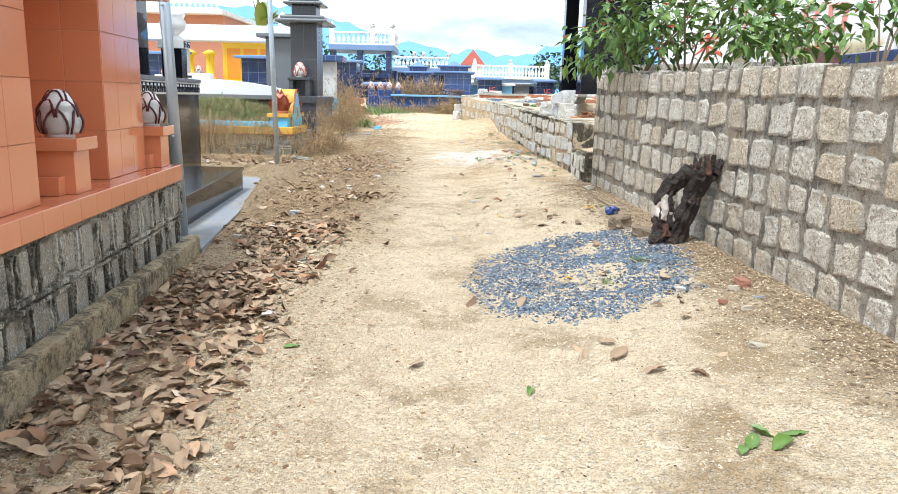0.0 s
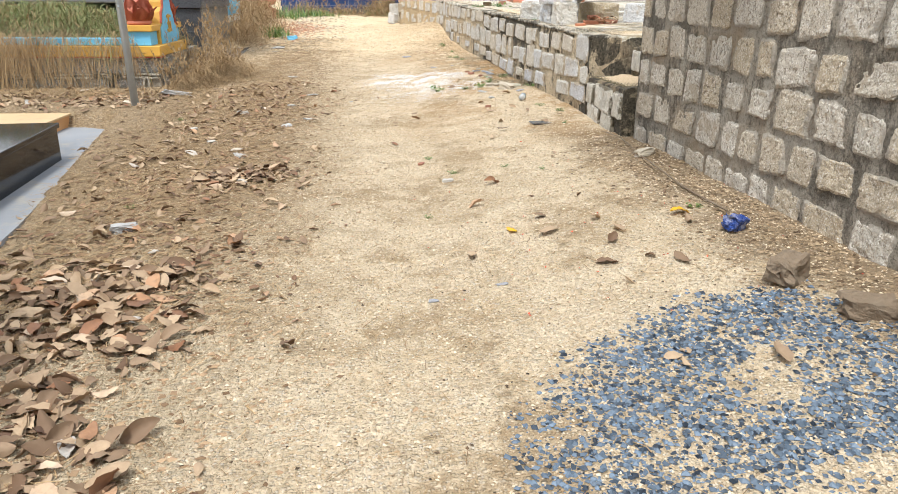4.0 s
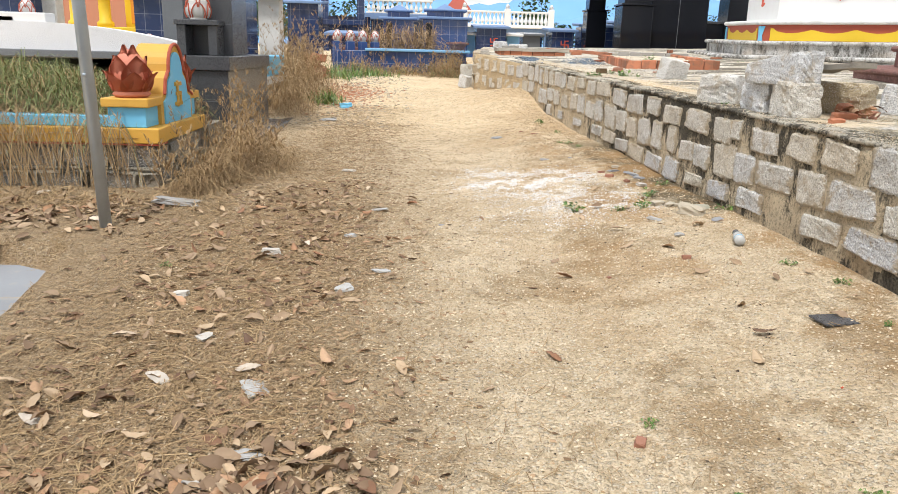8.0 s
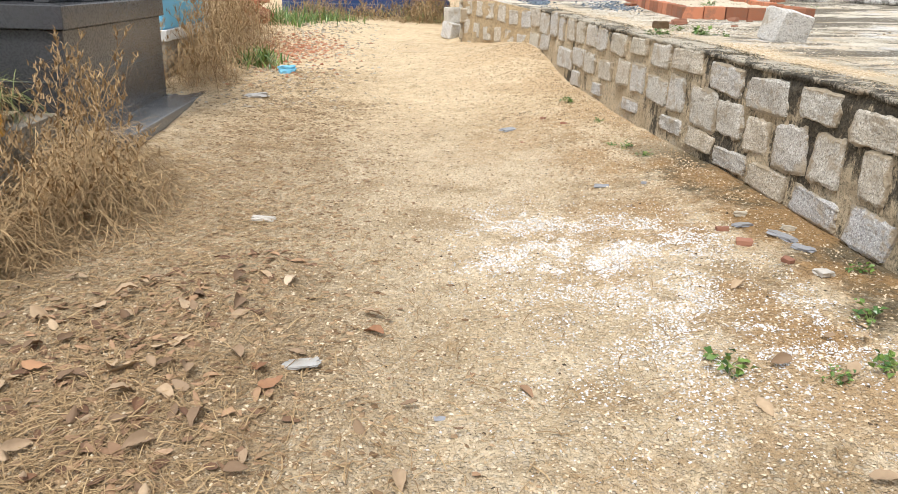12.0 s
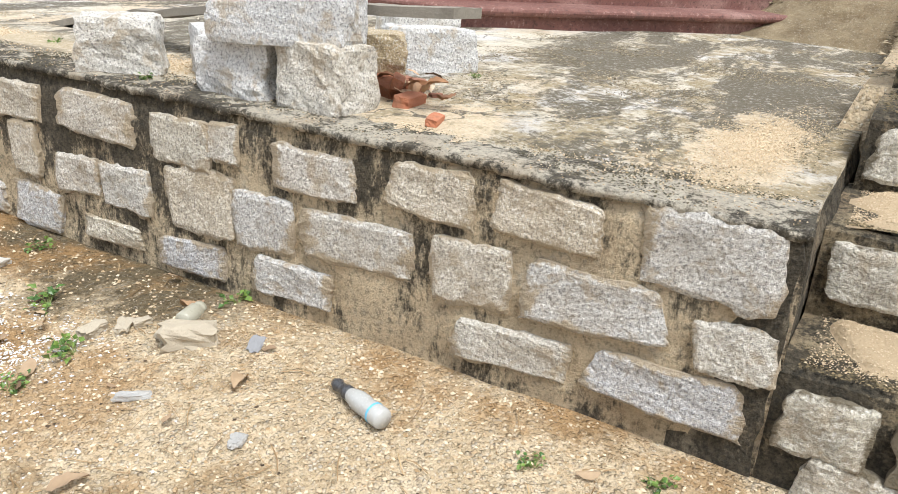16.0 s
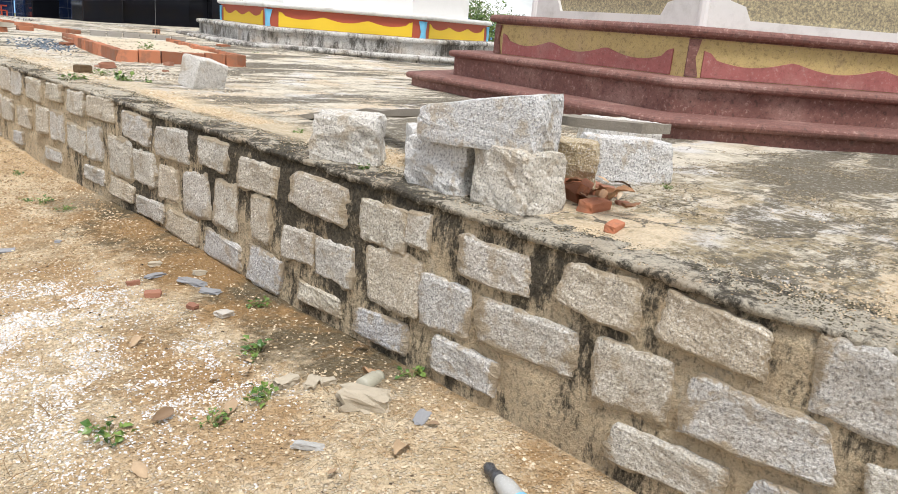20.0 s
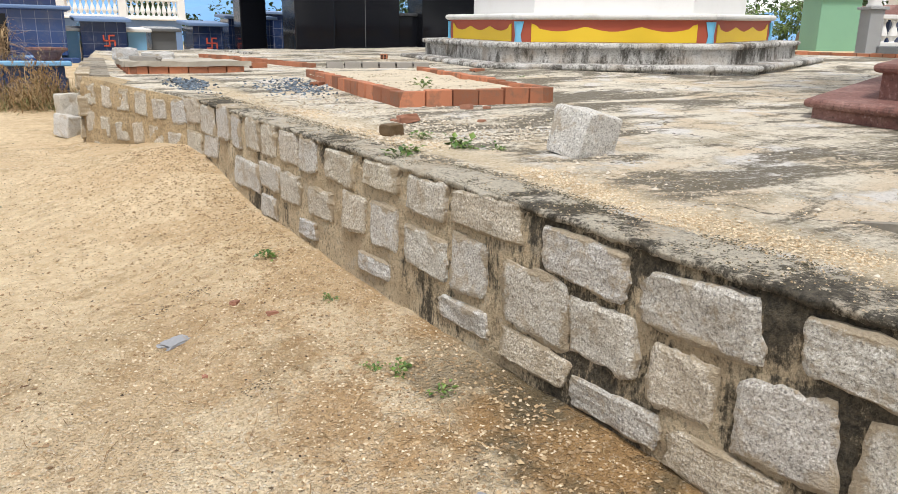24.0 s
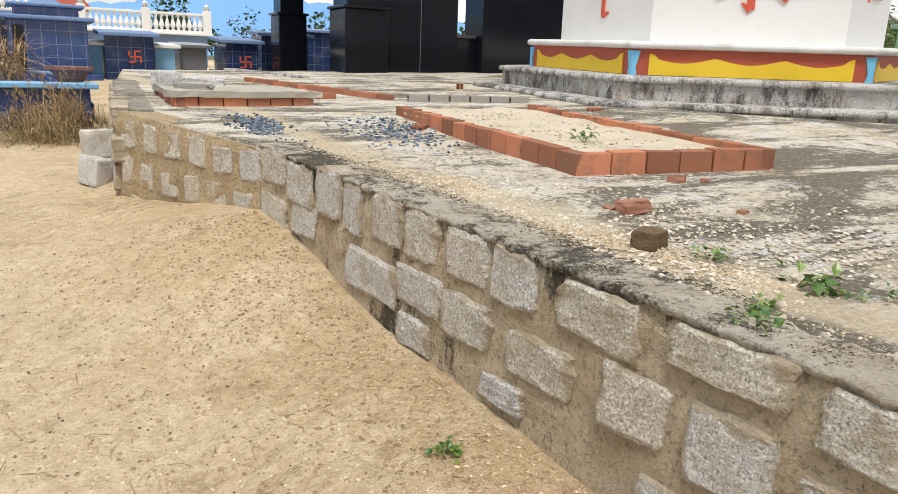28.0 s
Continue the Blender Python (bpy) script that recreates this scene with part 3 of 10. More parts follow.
M_WHITE_OLD = plain("weathered_white_paint", (0.74, 0.74, 0.72), 0.7, 0, 0.15, 5, 0.3, grime=0.45, grime_c=(0.25, 0.24, 0.21))
M_GALV = plain("galvanised_steel", (0.46, 0.52, 0.57), 0.36, 0.55, 0.2, 14, 0.08, 0.002, grime=0.3, grime_c=(0.30, 0.31, 0.32))
M_YELLOW = plain("ochre_yellow_paint", (0.66, 0.37, 0.06), 0.6, 0, 0.18, 6, 0.2, grime=0.25, grime_c=(0.35, 0.20, 0.06))
M_YELLOW_BRIGHT = plain("bright_yellow_paint", (0.80, 0.55, 0.03), 0.5, 0, 0.1, 6, 0.1)
M_SKYBLUE = plain("sky_blue_paint", (0.16, 0.52, 0.78), 0.6, 0, 0.14, 6, 0.2, grime=0.2, grime_c=(0.45, 0.62, 0.70))
M_REDPAINT = plain("brick_red_paint", (0.42, 0.085, 0.045), 0.6, 0, 0.2, 7, 0.2, grime=0.2, grime_c=(0.25, 0.07, 0.04))
M_RED_LETTER = plain("red_lettering", (0.62, 0.10, 0.05), 0.5, 0, 0.1, 7, 0.1)
M_PINK_LETTER = plain("faded_red_lettering", (0.66, 0.25, 0.20), 0.6, 0, 0.15, 7, 0.1)
M_BLUETILE = tiles("blue_glazed_tile", (0.035, 0.075, 0.21), (0.22, 0.26, 0.36), 0.3, 0.3, 0.12)
M_BLUETILE_DK = tiles("dark_blue_glazed_tile", (0.018, 0.035, 0.10), (0.14, 0.17, 0.24), 0.3, 0.3, 0.12)
M_BLUESLATE = plain("blue_grey_stucco", (0.16, 0.26, 0.46), 0.6, 0, 0.15, 4, 0.1, grime=0.2)
M_GREEN = plain("mint_green_paint", (0.23, 0.46, 0.32), 0.5, 0, 0.1, 4, 0.1, grime=0.1, grime_c=(0.16, 0.30, 0.22))
M_BRICK = plain("red_hollow_brick", (0.47, 0.185, 0.10), 0.9, 0, 0.6, 14, 0.9, 0.010, grime=1.0, grime_c=(0.22, 0.14, 0.10), rnd=0.9)
M_BRICK_GREY = plain("cement_smeared_brick", (0.36, 0.34, 0.31), 0.9, 0, 0.3, 12, 0.5, 0.008, grime=0.4, grime_c=(0.22, 0.20, 0.17))
M_HOLE_SHADE = plain("hole_shade", (0.03, 0.015, 0.01), 0.9)
M_BARK = plain("charred_wood", (0.070, 0.054, 0.046), 0.95, 0, 0.9, 24, 1.0, 0.03, grime=0.8, grime_c=(0.22, 0.155, 0.11))
M_CHAR_RED = plain("rust_red_rotten_wood", (0.16, 0.075, 0.05), 0.95, 0, 0.6, 14, 1.0, 0.02, grime=0.6, grime_c=(0.04, 0.03, 0.025))
M_TRUNK = plain("tree_bark", (0.24, 0.18, 0.12), 0.9, 0, 0.4, 9, 0.8, 0.015, grime=0.3, grime_c=(0.34, 0.32, 0.26))
M_PLANK = plain("weathered_plank", (0.34, 0.31, 0.26), 0.85, 0, 0.6, 14, 0.9, 0.006, grime=0.5, grime_c=(0.10, 0.09, 0.075))


def redstone_material(name, c, dirt, fade):
    m, nd, ln, bs = nodes_of(name)
    p = position(nd)
    fine = noise_tex(nd, ln, p, 70, 5, 0.7)
    mid = noise_tex(nd, ln, p, 4.5, 7, 0.68)
    spk = noise_tex(nd, ln, p, 26, 6, 0.75)
    big = noise_tex(nd, ln, p, 1.6, 5, 0.6)
    col = mixc(nd, ln, mid, tuple(v * 0.6 for v in c), tuple(min(1, v * 1.35) for v in c))
    col = mixc(nd, ln, mathn(nd, ln, "MULTIPLY", rampf(nd, ln, big, 0.5, 0.7), fade, True), col, (0.50, 0.33, 0.29))
    col = mixc(nd, ln, mathn(nd, ln, "MULTIPLY", rampf(nd, ln, spk, 0.54, 0.63), dirt * 0.8, True), col, (0.06, 0.035, 0.03))
    col = mixc(nd, ln, mathn(nd, ln, "MULTIPLY", rampf(nd, ln, spk, 0.44, 0.35), fade, True), col, (0.52, 0.36, 0.32))
    col = mixc(nd, ln, mathn(nd, ln, "MULTIPLY", rampf(nd, ln, fine, 0.55, 0.7), dirt, True), col, (0.07, 0.045, 0.04))
    col = mixc(nd, ln, mathn(nd, ln, "MULTIPLY", rampf(nd, ln, mid, 0.58, 0.74), dirt, True), col, (0.10, 0.07, 0.06))
    ln.new(col, bs.inputs["Base Color"])
    bs.inputs["Roughness"].default_value = 0.75
    bump(nd, ln, bs, mathn(nd, ln, "ADD", fine, mid), 0.4, 0.005)
    return m


M_MAROON = redstone_material("worn_maroon_terrazzo", (0.205, 0.092, 0.076), 0.8, 0.5)
M_MAROON_PINK = redstone_material("faded_maroon_paint", (0.38, 0.13, 0.12), 0.35, 0.5)
M_OLDGOLD = redstone_material("mildewed_gold_paint", (0.52, 0.40, 0.17), 0.55, 0.25)
M_GREYSTEP = mortar("mildewed_cement_render", (0.74, 0.73, 0.70), 0.85, 0.5, True, 0.475, 0.56)


def stained_white_material():
    """White paint whose lower edge has gone yellow and black with mildew."""
    m, nd, ln, bs = nodes_of("mildewed_white_panel")
    p = position(nd)
    sp = nd.new("ShaderNodeSeparateXYZ")
    ln.new(p, sp.inputs[0])
    st = nd.new("ShaderNodeMapping")
    st.inputs["Scale"].default_value = (9, 9, 1.2)
    ln.new(p, st.inputs["Vector"])
    rag = noise_tex(nd, ln, st.outputs["Vector"], 1.6, 6, 0.7)
    hgt = mathn(nd, ln, "SUBTRACT", sp.outputs[2], mathn(nd, ln, "MULTIPLY", rag, 0.34))
    fine = noise_tex(nd, ln, p, 45, 6, 0.75)
    col = mixc(nd, ln, noise_tex(nd, ln, p, 1.2, 4), (0.72, 0.70, 0.68), (0.82, 0.81, 0.80))
    y = rampf(nd, ln, hgt, 2.56, 2.40)
    col = mixc(nd, ln, mathn(nd, ln, "MULTIPLY", mathn(nd, ln, "MINIMUM", mathn(nd, ln, "MAXIMUM", y, 0.0), 1.0), 0.85), col, (0.55, 0.46, 0.22))
    k = mathn(nd, ln, "MULTIPLY", rampf(nd, ln, hgt, 2.44, 2.30), rampf(nd, ln, fine, 0.36, 0.58), True)
    col = mixc(nd, ln, mathn(nd, ln, "MULTIPLY", k, 0.85), col, (0.13, 0.12, 0.10))
    ln.new(col, bs.inputs["Base Color"])
    bs.inputs["Roughness"].default_value = 0.7
    bump(nd, ln, bs, fine, 0.2, 0.003)
    return m


M_PANEL_OLD = stained_white_material()
M_STRAW = leaf_material("dry_straw", (0.19, 0.115, 0.05), (0.60, 0.43, 0.23), rough=0.8)
M_GRASS_GREEN = leaf_material("grass_green", (0.09, 0.125, 0.03), (0.30, 0.33, 0.12), rough=0.6)
M_LEAF = leaf_material("glossy_green_leaf", (0.045, 0.12, 0.022), (0.25, 0.36, 0.08), rough=0.35)
M_LEAF_DARK = leaf_material("dark_tree_leaf", (0.018, 0.045, 0.012), (0.06, 0.12, 0.03), rough=0.5)
M_LEAF_LIME = leaf_material("lime_leaf", (0.10, 0.16, 0.02), (0.30, 0.34, 0.06), rough=0.5)
M_FLOWER = leaf_material("orange_red_flower", (0.55, 0.05, 0.03), (0.80, 0.16, 0.05), rough=0.6)
M_FLOWER_WHITE = leaf_material("white_flower", (0.70, 0.70, 0.62), (0.85, 0.85, 0.80), rough=0.6)
M_SLATECHIP = leaf_material("blue_grey_crushed_stone", (0.006, 0.014, 0.026), (0.23, 0.31, 0.40), rough=0.6)
M_WHITECHIP = leaf_material("white_quartz_gravel", (0.58, 0.56, 0.53), (0.90, 0.90, 0.91), rough=0.7)
M_PALECHIP = leaf_material("pale_stone_chips", (0.36, 0.30, 0.21), (0.82, 0.76, 0.66), rough=0.85)
M_SANDGRAIN = leaf_material("coarse_cream_sand", (0.48, 0.36, 0.22), (0.82, 0.70, 0.52), rough=0.9)
M_PEBBLE = leaf_material("cream_gravel", (0.40, 0.28, 0.15), (0.94, 0.83, 0.64), rough=0.9)

# ---------------------------------------------------------------- mesh helpers
rng = random.Random(7)


def link(name, mesh, material, parent=None, label="", m=None, smooth=False):
    ob = new(name, mesh)
    if material and not mesh.materials:
        mesh.materials.append(material)
    if smooth:
        mesh.polygons.foreach_set("use_smooth", [True] * len(mesh.polygons))
    if m is not None:
        ob.matrix_basis = m
    if parent:
        ob.parent = parent
        if parent.parent is None:
            ob.matrix_parent_inverse = parent.matrix_basis.inverted()
    if label:
        tagged(ob, label)
    return ob


def part(name, bm, material, parent, label="", smooth=False):
    """One mesh object, built in world coordinates, under a thing or a part."""
    me = bpy.data.meshes.new(name)
    bm.to_mesh(me)
    bm.free()
    return link(name, me, material, parent, label, None, smooth)


def raw(name, verts, faces, material, parent=None, label="", smooth=False):
    me = bpy.data.meshes.new(name)
    me.from_pydata(verts, [], faces)
    return link(name, me, material, parent, label, None, smooth)


def thing(name, x, y, z, label, category, group="", rz=0.0):
    ob = new(name)
    ob.empty_display_size = 0.1
    ob.matrix_basis = pose(x, y, z, 0, 0, rz)
    return tagged(ob, label, category, group)


def frame_of(p, q):
    """A pose at p whose x axis runs level towards q."""
    a = math.degrees(math.atan2(q[1] - p[1], q[0] - p[0]))
    return pose(p[0], p[1], 0, 0, 0, a), math.hypot(q[0] - p[0], q[1] - p[1])


def box(x0, x1, y0, y1, z0, z1, bevel=0.008, m=None, seg=2):
    bm = bmesh.new()
    bmesh.ops.create_cube(bm, size=1)
    bmesh.ops.scale(bm, vec=(x1 - x0, y1 - y0, z1 - z0), verts=bm.verts)
    bmesh.ops.translate(bm, vec=((x0 + x1) / 2, (y0 + y1) / 2, (z0 + z1) / 2), verts=bm.verts)
    if bevel:
        bmesh.ops.bevel(bm, geom=bm.edges[:], offset=min(bevel, 0.45 * min(x1 - x0, y1 - y0, z1 - z0)), segments=seg, affect="EDGES", profile=0.5)
    if m is not None:
        bm.transform(m)
    return bm


def lathe(profile, n=20, m=None):
    """A turned body from (radius, height) pairs."""
    bm = bmesh.new()
    rings = []
    for r, z in profile:
        rings.append([bm.verts.new((r * math.cos(2 * math.pi * i / n), r * math.sin(2 * math.pi * i / n), z)) for i in range(n)])
    for a, b in zip(rings, rings[1:]):
        for i in range(n):
            bm.faces.new((a[i], a[(i + 1) % n], b[(i + 1) % n], b[i]))
    bm.faces.new(rings[0][::-1])
    bm.faces.new(rings[-1])
    if m is not None:
        bm.transform(m)
    return bm


def tube(points, radii, n=10, cap=True):
    """A round limb along points."""
    bm = bmesh.new()
    rings = []
    pts = [Vector(p) for p in points]
    for i, p in enumerate(pts):
        d = (pts[min(i + 1, len(pts) - 1)] - pts[max(i - 1, 0)]).normalized()
        u = d.orthogonal().normalized()
        if rings:
            u = (prev_u - d * prev_u.dot(d)).normalized()
        prev_u = u
        v = d.cross(u)
        rings.append([bm.verts.new(p + radii[i] * (math.cos(2 * math.pi * k / n) * u + math.sin(2 * math.pi * k / n) * v)) for k in range(n)])
    for a, b in zip(rings, rings[1:]):
        for k in range(n):
            bm.faces.new((a[k], a[(k + 1) % n], b[(k + 1) % n], b[k]))
    if cap:
        bm.faces.new(rings[0][::-1])
        bm.faces.new(rings[-1])
    return bm


def prism(outline, y0, y1, m=None, bevel=0.0):
    """An outline in x, z drawn out along y."""
    bm = bmesh.new()
    f = [bm.verts.new((x, y0, z)) for x, z in outline]
    b = [bm.verts.new((x, y1, z)) for x, z in outline]
    n = len(f)
    bm.faces.new(f)
    bm.faces.new(b[::-1])
    for i in range(n):
        bm.faces.new((f[i], b[i], b[(i + 1) % n], f[(i + 1) % n]))
    bmesh.ops.recalc_face_normals(bm, faces=bm.faces[:])
    if bevel:
        bmesh.ops.bevel(bm, geom=bm.edges[:], offset=bevel, segments=1, affect="EDGES")
    if m is not None:
        bm.transform(m)
    return bm


def merge(*bms):
    out = bmesh.new()
    for b in bms:
        me = bpy.data.meshes.new("tmp")
        b.to_mesh(me)
        b.free()
        out.from_mesh(me)
        bpy.data.meshes.remove(me)
    return out


def hexagon(cx, cy, r, a0):
    return [(cx + r * math.cos(radians(a0 + 60 * k)), cy + r * math.sin(radians(a0 + 60 * k))) for k in range(6)]


def hex_layer(cx, cy, r, a0, z0, z1, nose=0.0, nose_h=0.06):
    """A six-sided tier, with a rounded nosing that oversails it where nose is given."""
    prof = [(r, z0), (r, z1)]
    if nose:
        prof = [(r, z0), (r, z1 - nose_h)]
        for k in range(7):
            a = -math.pi / 2 + math.pi * k / 6
            prof.append((r + nose * 0.35 + nose * 0.65 * math.cos(a), z1 - nose_h / 2 + nose_h / 2 * math.sin(a)))
    bm = bmesh.new()
    rings = []
    for rr, z in prof:
        ring = []
        pts = hexagon(cx, cy, rr, a0)
        for k in range(6):
            (ax, ay), (bx, by) = pts[k], pts[(k + 1) % 6]
            for s in range(6):
                t = s / 6
                ring.append(bm.verts.new((ax + (bx - ax) * t, ay + (by - ay) * t, z)))
        rings.append(ring)
    n = 36
    for a, b in zip(rings, rings[1:]):
        for i in range(n):
            bm.faces.new((a[i], a[(i + 1) % n], b[(i + 1) % n], b[i]))
    bm.faces.new(rings[-1])
    bm.faces.new(rings[0][::-1])
    return bm


def smooth_step(a, b, v):
    t = max(0.0, min(1.0, (v - a) / (b - a)))
    return t * t * (3 - 2 * t)


# ---------------------------------------------------------------- the plan
def edge_x(y):
    """The outer face of the low retaining wall."""
    return 1.80 - 0.0745 * (y - 11.1)


def tall_x(y):
    """The face of the tall wall."""
    return 1.88 + 0.085 * (10.0 - y)


def slab_z(x, y):
    """The paved platform, which climbs gently with the hill, northwards and eastwards."""
    return 1.17 + 0.024 * (y - 11.1) + 0.0216 * max(0.0, x - 1.8)


def ground_z(x, y):
    base = float(np.interp(y, [-8, 0, 3, 6, 10, 12, 15, 17, 19, 21, 24, 27, 34, 60, 400], [-0.12, -0.02, 0.03, 0.085, 0.2, 0.29, 0.39, 0.45, 0.56, 0.72, 0.90, 0.98, 1.25, 1.6, 1.6]))
    # the ground banks up against the walls on the east side
    wx = tall_x(y) if y < 10.6 else edge_x(min(y, 21.0))
    bank = smooth_step(-0.2, wx, x) * float(np.interp(y, [0, 3, 6, 9, 12, 16, 19, 24], [0.2, 0.24, 0.24, 0.24, 0.17, 0.14, 0.1, 0.05]))
    west = smooth_step(-0.8, -2.6, x) * float(np.interp(y, [0, 6, 9, 13, 18, 24], [-0.02, -0.02, -0.06, -0.02, 0.02, 0.0]))
    # heap of sand in the bend of the wall
    heap = 0.14 * math.exp(-(((x - 1.0) / 0.95) ** 2 + ((y - 20.75) / 1.05) ** 2))
    heap += 0.05 * math.exp(-(((x - 0.2) / 1.1) ** 2 + ((y - 20.6) / 1.3) ** 2))
    # shallow ruts along the track
    rut = 0.0
    if 8 < y < 26:
        for c in (-0.62, 0.18):
            cc = c + 0.12 * math.sin(y * 0.5)
            rut -= 0.022 * math.exp(-((x - cc) / 0.14) ** 2)
    z = base + bank + west + heap + rut
    # the ground under the concrete pad
    if 6.4 < y < 12.6 and x < -2.0:
        side = -2.22 - 0.135 * (y - 6.5)
        z -= 0.16 * smooth_step(side - 0.02, side - 0.14, x) * smooth_step(6.4, 6.6, y) * smooth_step(12.6, 12.4, y)
    # the upper ground behind the walls
    if y < 9.80 + 0.14 * max(0.0, x - 1.9) and x < 4.4:
        up, line = 1.78, tall_x(y) + 0.22
    elif y < 11.2:
        up, line = 1.38 + 0.125 * max(0, min(4.6, x - 4.8)), 3.15
    else:
        up, line = slab_z(min(x, 14.0), min(y, 26.0)) - 0.06 + 0.02 * max(0, min(8, x - 11)), edge_x(min(y, 21.0)) + 0.35
        if y < 16:
            up += smooth_step(7.6, 10.4, x) * 0.80 * smooth_step(16, 13.5, y)
            up = max(up, (1.38 + 0.125 * max(0, min(4.6, x - 4.8))) * smooth_step(14.5, 11.8, y) * smooth_step(6.4, 7.4, x))
    if y > 21:
        line = float(np.interp(y, [21, 22.5, 27, 34], [1.45, 0.65, 1.1, 30]))
    if x > line:
        z = max(z, z + (up - z) * smooth_step(line, line + 0.12, x)) if y < 28 else z + (up - z) * smooth_step(line, line + 3, x)
    return z


def ground_fine(x, y):
    n = noise.noise(Vector((x * 0.9, y * 0.9, 0))) * 0.03 + noise.noise(Vector((x * 4, y * 4, 3))) * 0.012 + noise.noise(Vector((x * 14, y * 14, 7))) * 0.005
    return ground_z(x, y) + n


def ground():
    def lines(lo, hi, step, far_lo, far_hi):
        v = list(np.arange(lo, hi + 1e-6, step))
        s, a = step, lo
        while a > far_lo:
            s *= 1.35
            a -= s
            v.insert(0, a)
        s, a = step, hi
        while a < far_hi:
            s *= 1.35
            a += s
            v.append(a)
        return v
    xs, ys = lines(-3.6, 3.4, 0.055, -1500, 1500), lines(0.5, 24.5, 0.07, -1500, 2500)
    verts = [(x, y, ground_fine(x, y)) for y in ys for x in xs]
    w = len(xs)
    faces = [(j * w + i, j * w + i + 1, (j + 1) * w + i + 1, (j + 1) * w + i) for j in range(len(ys) - 1) for i in range(w - 1)]
    return tagged(raw("ground", verts, faces, M_GROUND, smooth=True), "sandy gravel track littered with leaves and straw", "ground", kind="structure")


GROUND = ground()


# ---------------------------------------------------------------- stone walls
def stone_mesh(seed, rough=0.06, n=13):
    """A roughly squared block one unit wide and high, its split face towards -y."""
    r = random.Random(seed)
    skew = [(r.uniform(-0.07, 0.07), r.uniform(-0.09, 0.09)) for _ in range(4)]
    tilt_x, tilt_z = r.uniform(-0.04, 0.04), r.uniform(-0.04, 0.04)
    bm = bmesh.new()
    grid = []
    for j in range(n):
        row = []
        for i in range(n):
            u, v = i / (n - 1), j / (n - 1)
            cu, cv = 2 * u - 1, 2 * v - 1
            k = 1 - 0.06 * (abs(cu) ** 4) * (abs(cv) ** 4)
            x, z = cu * 0.5 * k, cv * 0.5 * k
            for (dx, dz), wgt in zip(skew, ((1 - u) * (1 - v), u * (1 - v), (1 - u) * v, u * v)):
                x += dx * wgt
                z += dz * wgt
            q = Vector((x * 4.6 + seed * 7.1, z * 3, seed))
            edge = max(abs(cu), abs(cv))
            rag = noise.noise(q * 2.2) * 0.035 + noise.noise(q * 0.9) * 0.06 + noise.noise(q * 7) * 0.016
            x += rag * (edge ** 3)
            z += (noise.noise(q * 2.2 + Vector((9, 0, 0))) * 0.045 + noise.noise(q * 0.9 + Vector((5, 0, 0))) * 0.07 + noise.noise(q * 7 + Vector((3, 0, 0))) * 0.022) * (edge ** 3)
            y = -0.5 + cu * tilt_x + cv * tilt_z + noise.noise(q * 0.6) * rough * 1.0 + noise.noise(q * 2.3) * rough * 0.5 + noise.noise(q * 6.5) * rough * 0.15 + (0.06 if edge > 0.99 else 0.0)
            row.append(bm.verts.new((x, y, z)))
        grid.append(row)
    for j in range(n - 1):
        for i in range(n - 1):
            bm.faces.new((grid[j][i], grid[j][i + 1], grid[j + 1][i + 1], grid[j + 1][i]))
    rim = [grid[0][i] for i in range(n)] + [grid[j][n - 1] for j in range(1, n)] + [grid[n - 1][i] for i in range(n - 2, -1, -1)] + [grid[j][0] for j in range(n - 2, 0, -1)]
    back = [bm.verts.new((v.co.x, 0.5, v.co.z)) for v in rim]
    for i in range(len(rim)):
        k = (i + 1) % len(rim)
        bm.faces.new((rim[i], back[i], back[k], rim[k]))
    me = bpy.data.meshes.new("stone")
    bm.to_mesh(me)
    bm.free()
    return me


def stone_set(material, seed, rough, count=12):
    out = []
    for k in range(count):
        me = stone_mesh(seed + k, rough)
        me.materials.append(material)
        out.append(me)
    return out


STONES_TALL = stone_set(M_STONE_TALL, 100, 0.075)
STONES_LOW = stone_set(M_STONE_LOW, 200, 0.06)
STONES_STEP = stone_set(M_STONE_STEP, 300, 0.07, 6)


def lay_stone(meshes, m, s, z, w, h, parent, proud=0.03, depth=0.14, name="stone", tilt=None):
    """One stone whose face stands proud of the wall plane y=0 of pose m."""
    k = rng.randrange(len(meshes))
    t = rng.uniform(-2.5, 2.5) if tilt is None else tilt
    mm = m @ Matrix.Translation((s, depth / 2 - proud, z)) @ Matrix.Rotation(radians(t), 4, "Y") @ Matrix.Diagonal((w * rng.choice((-1, 1)), depth, h, 1))
    return link(name, meshes[k], None, parent, m=mm)


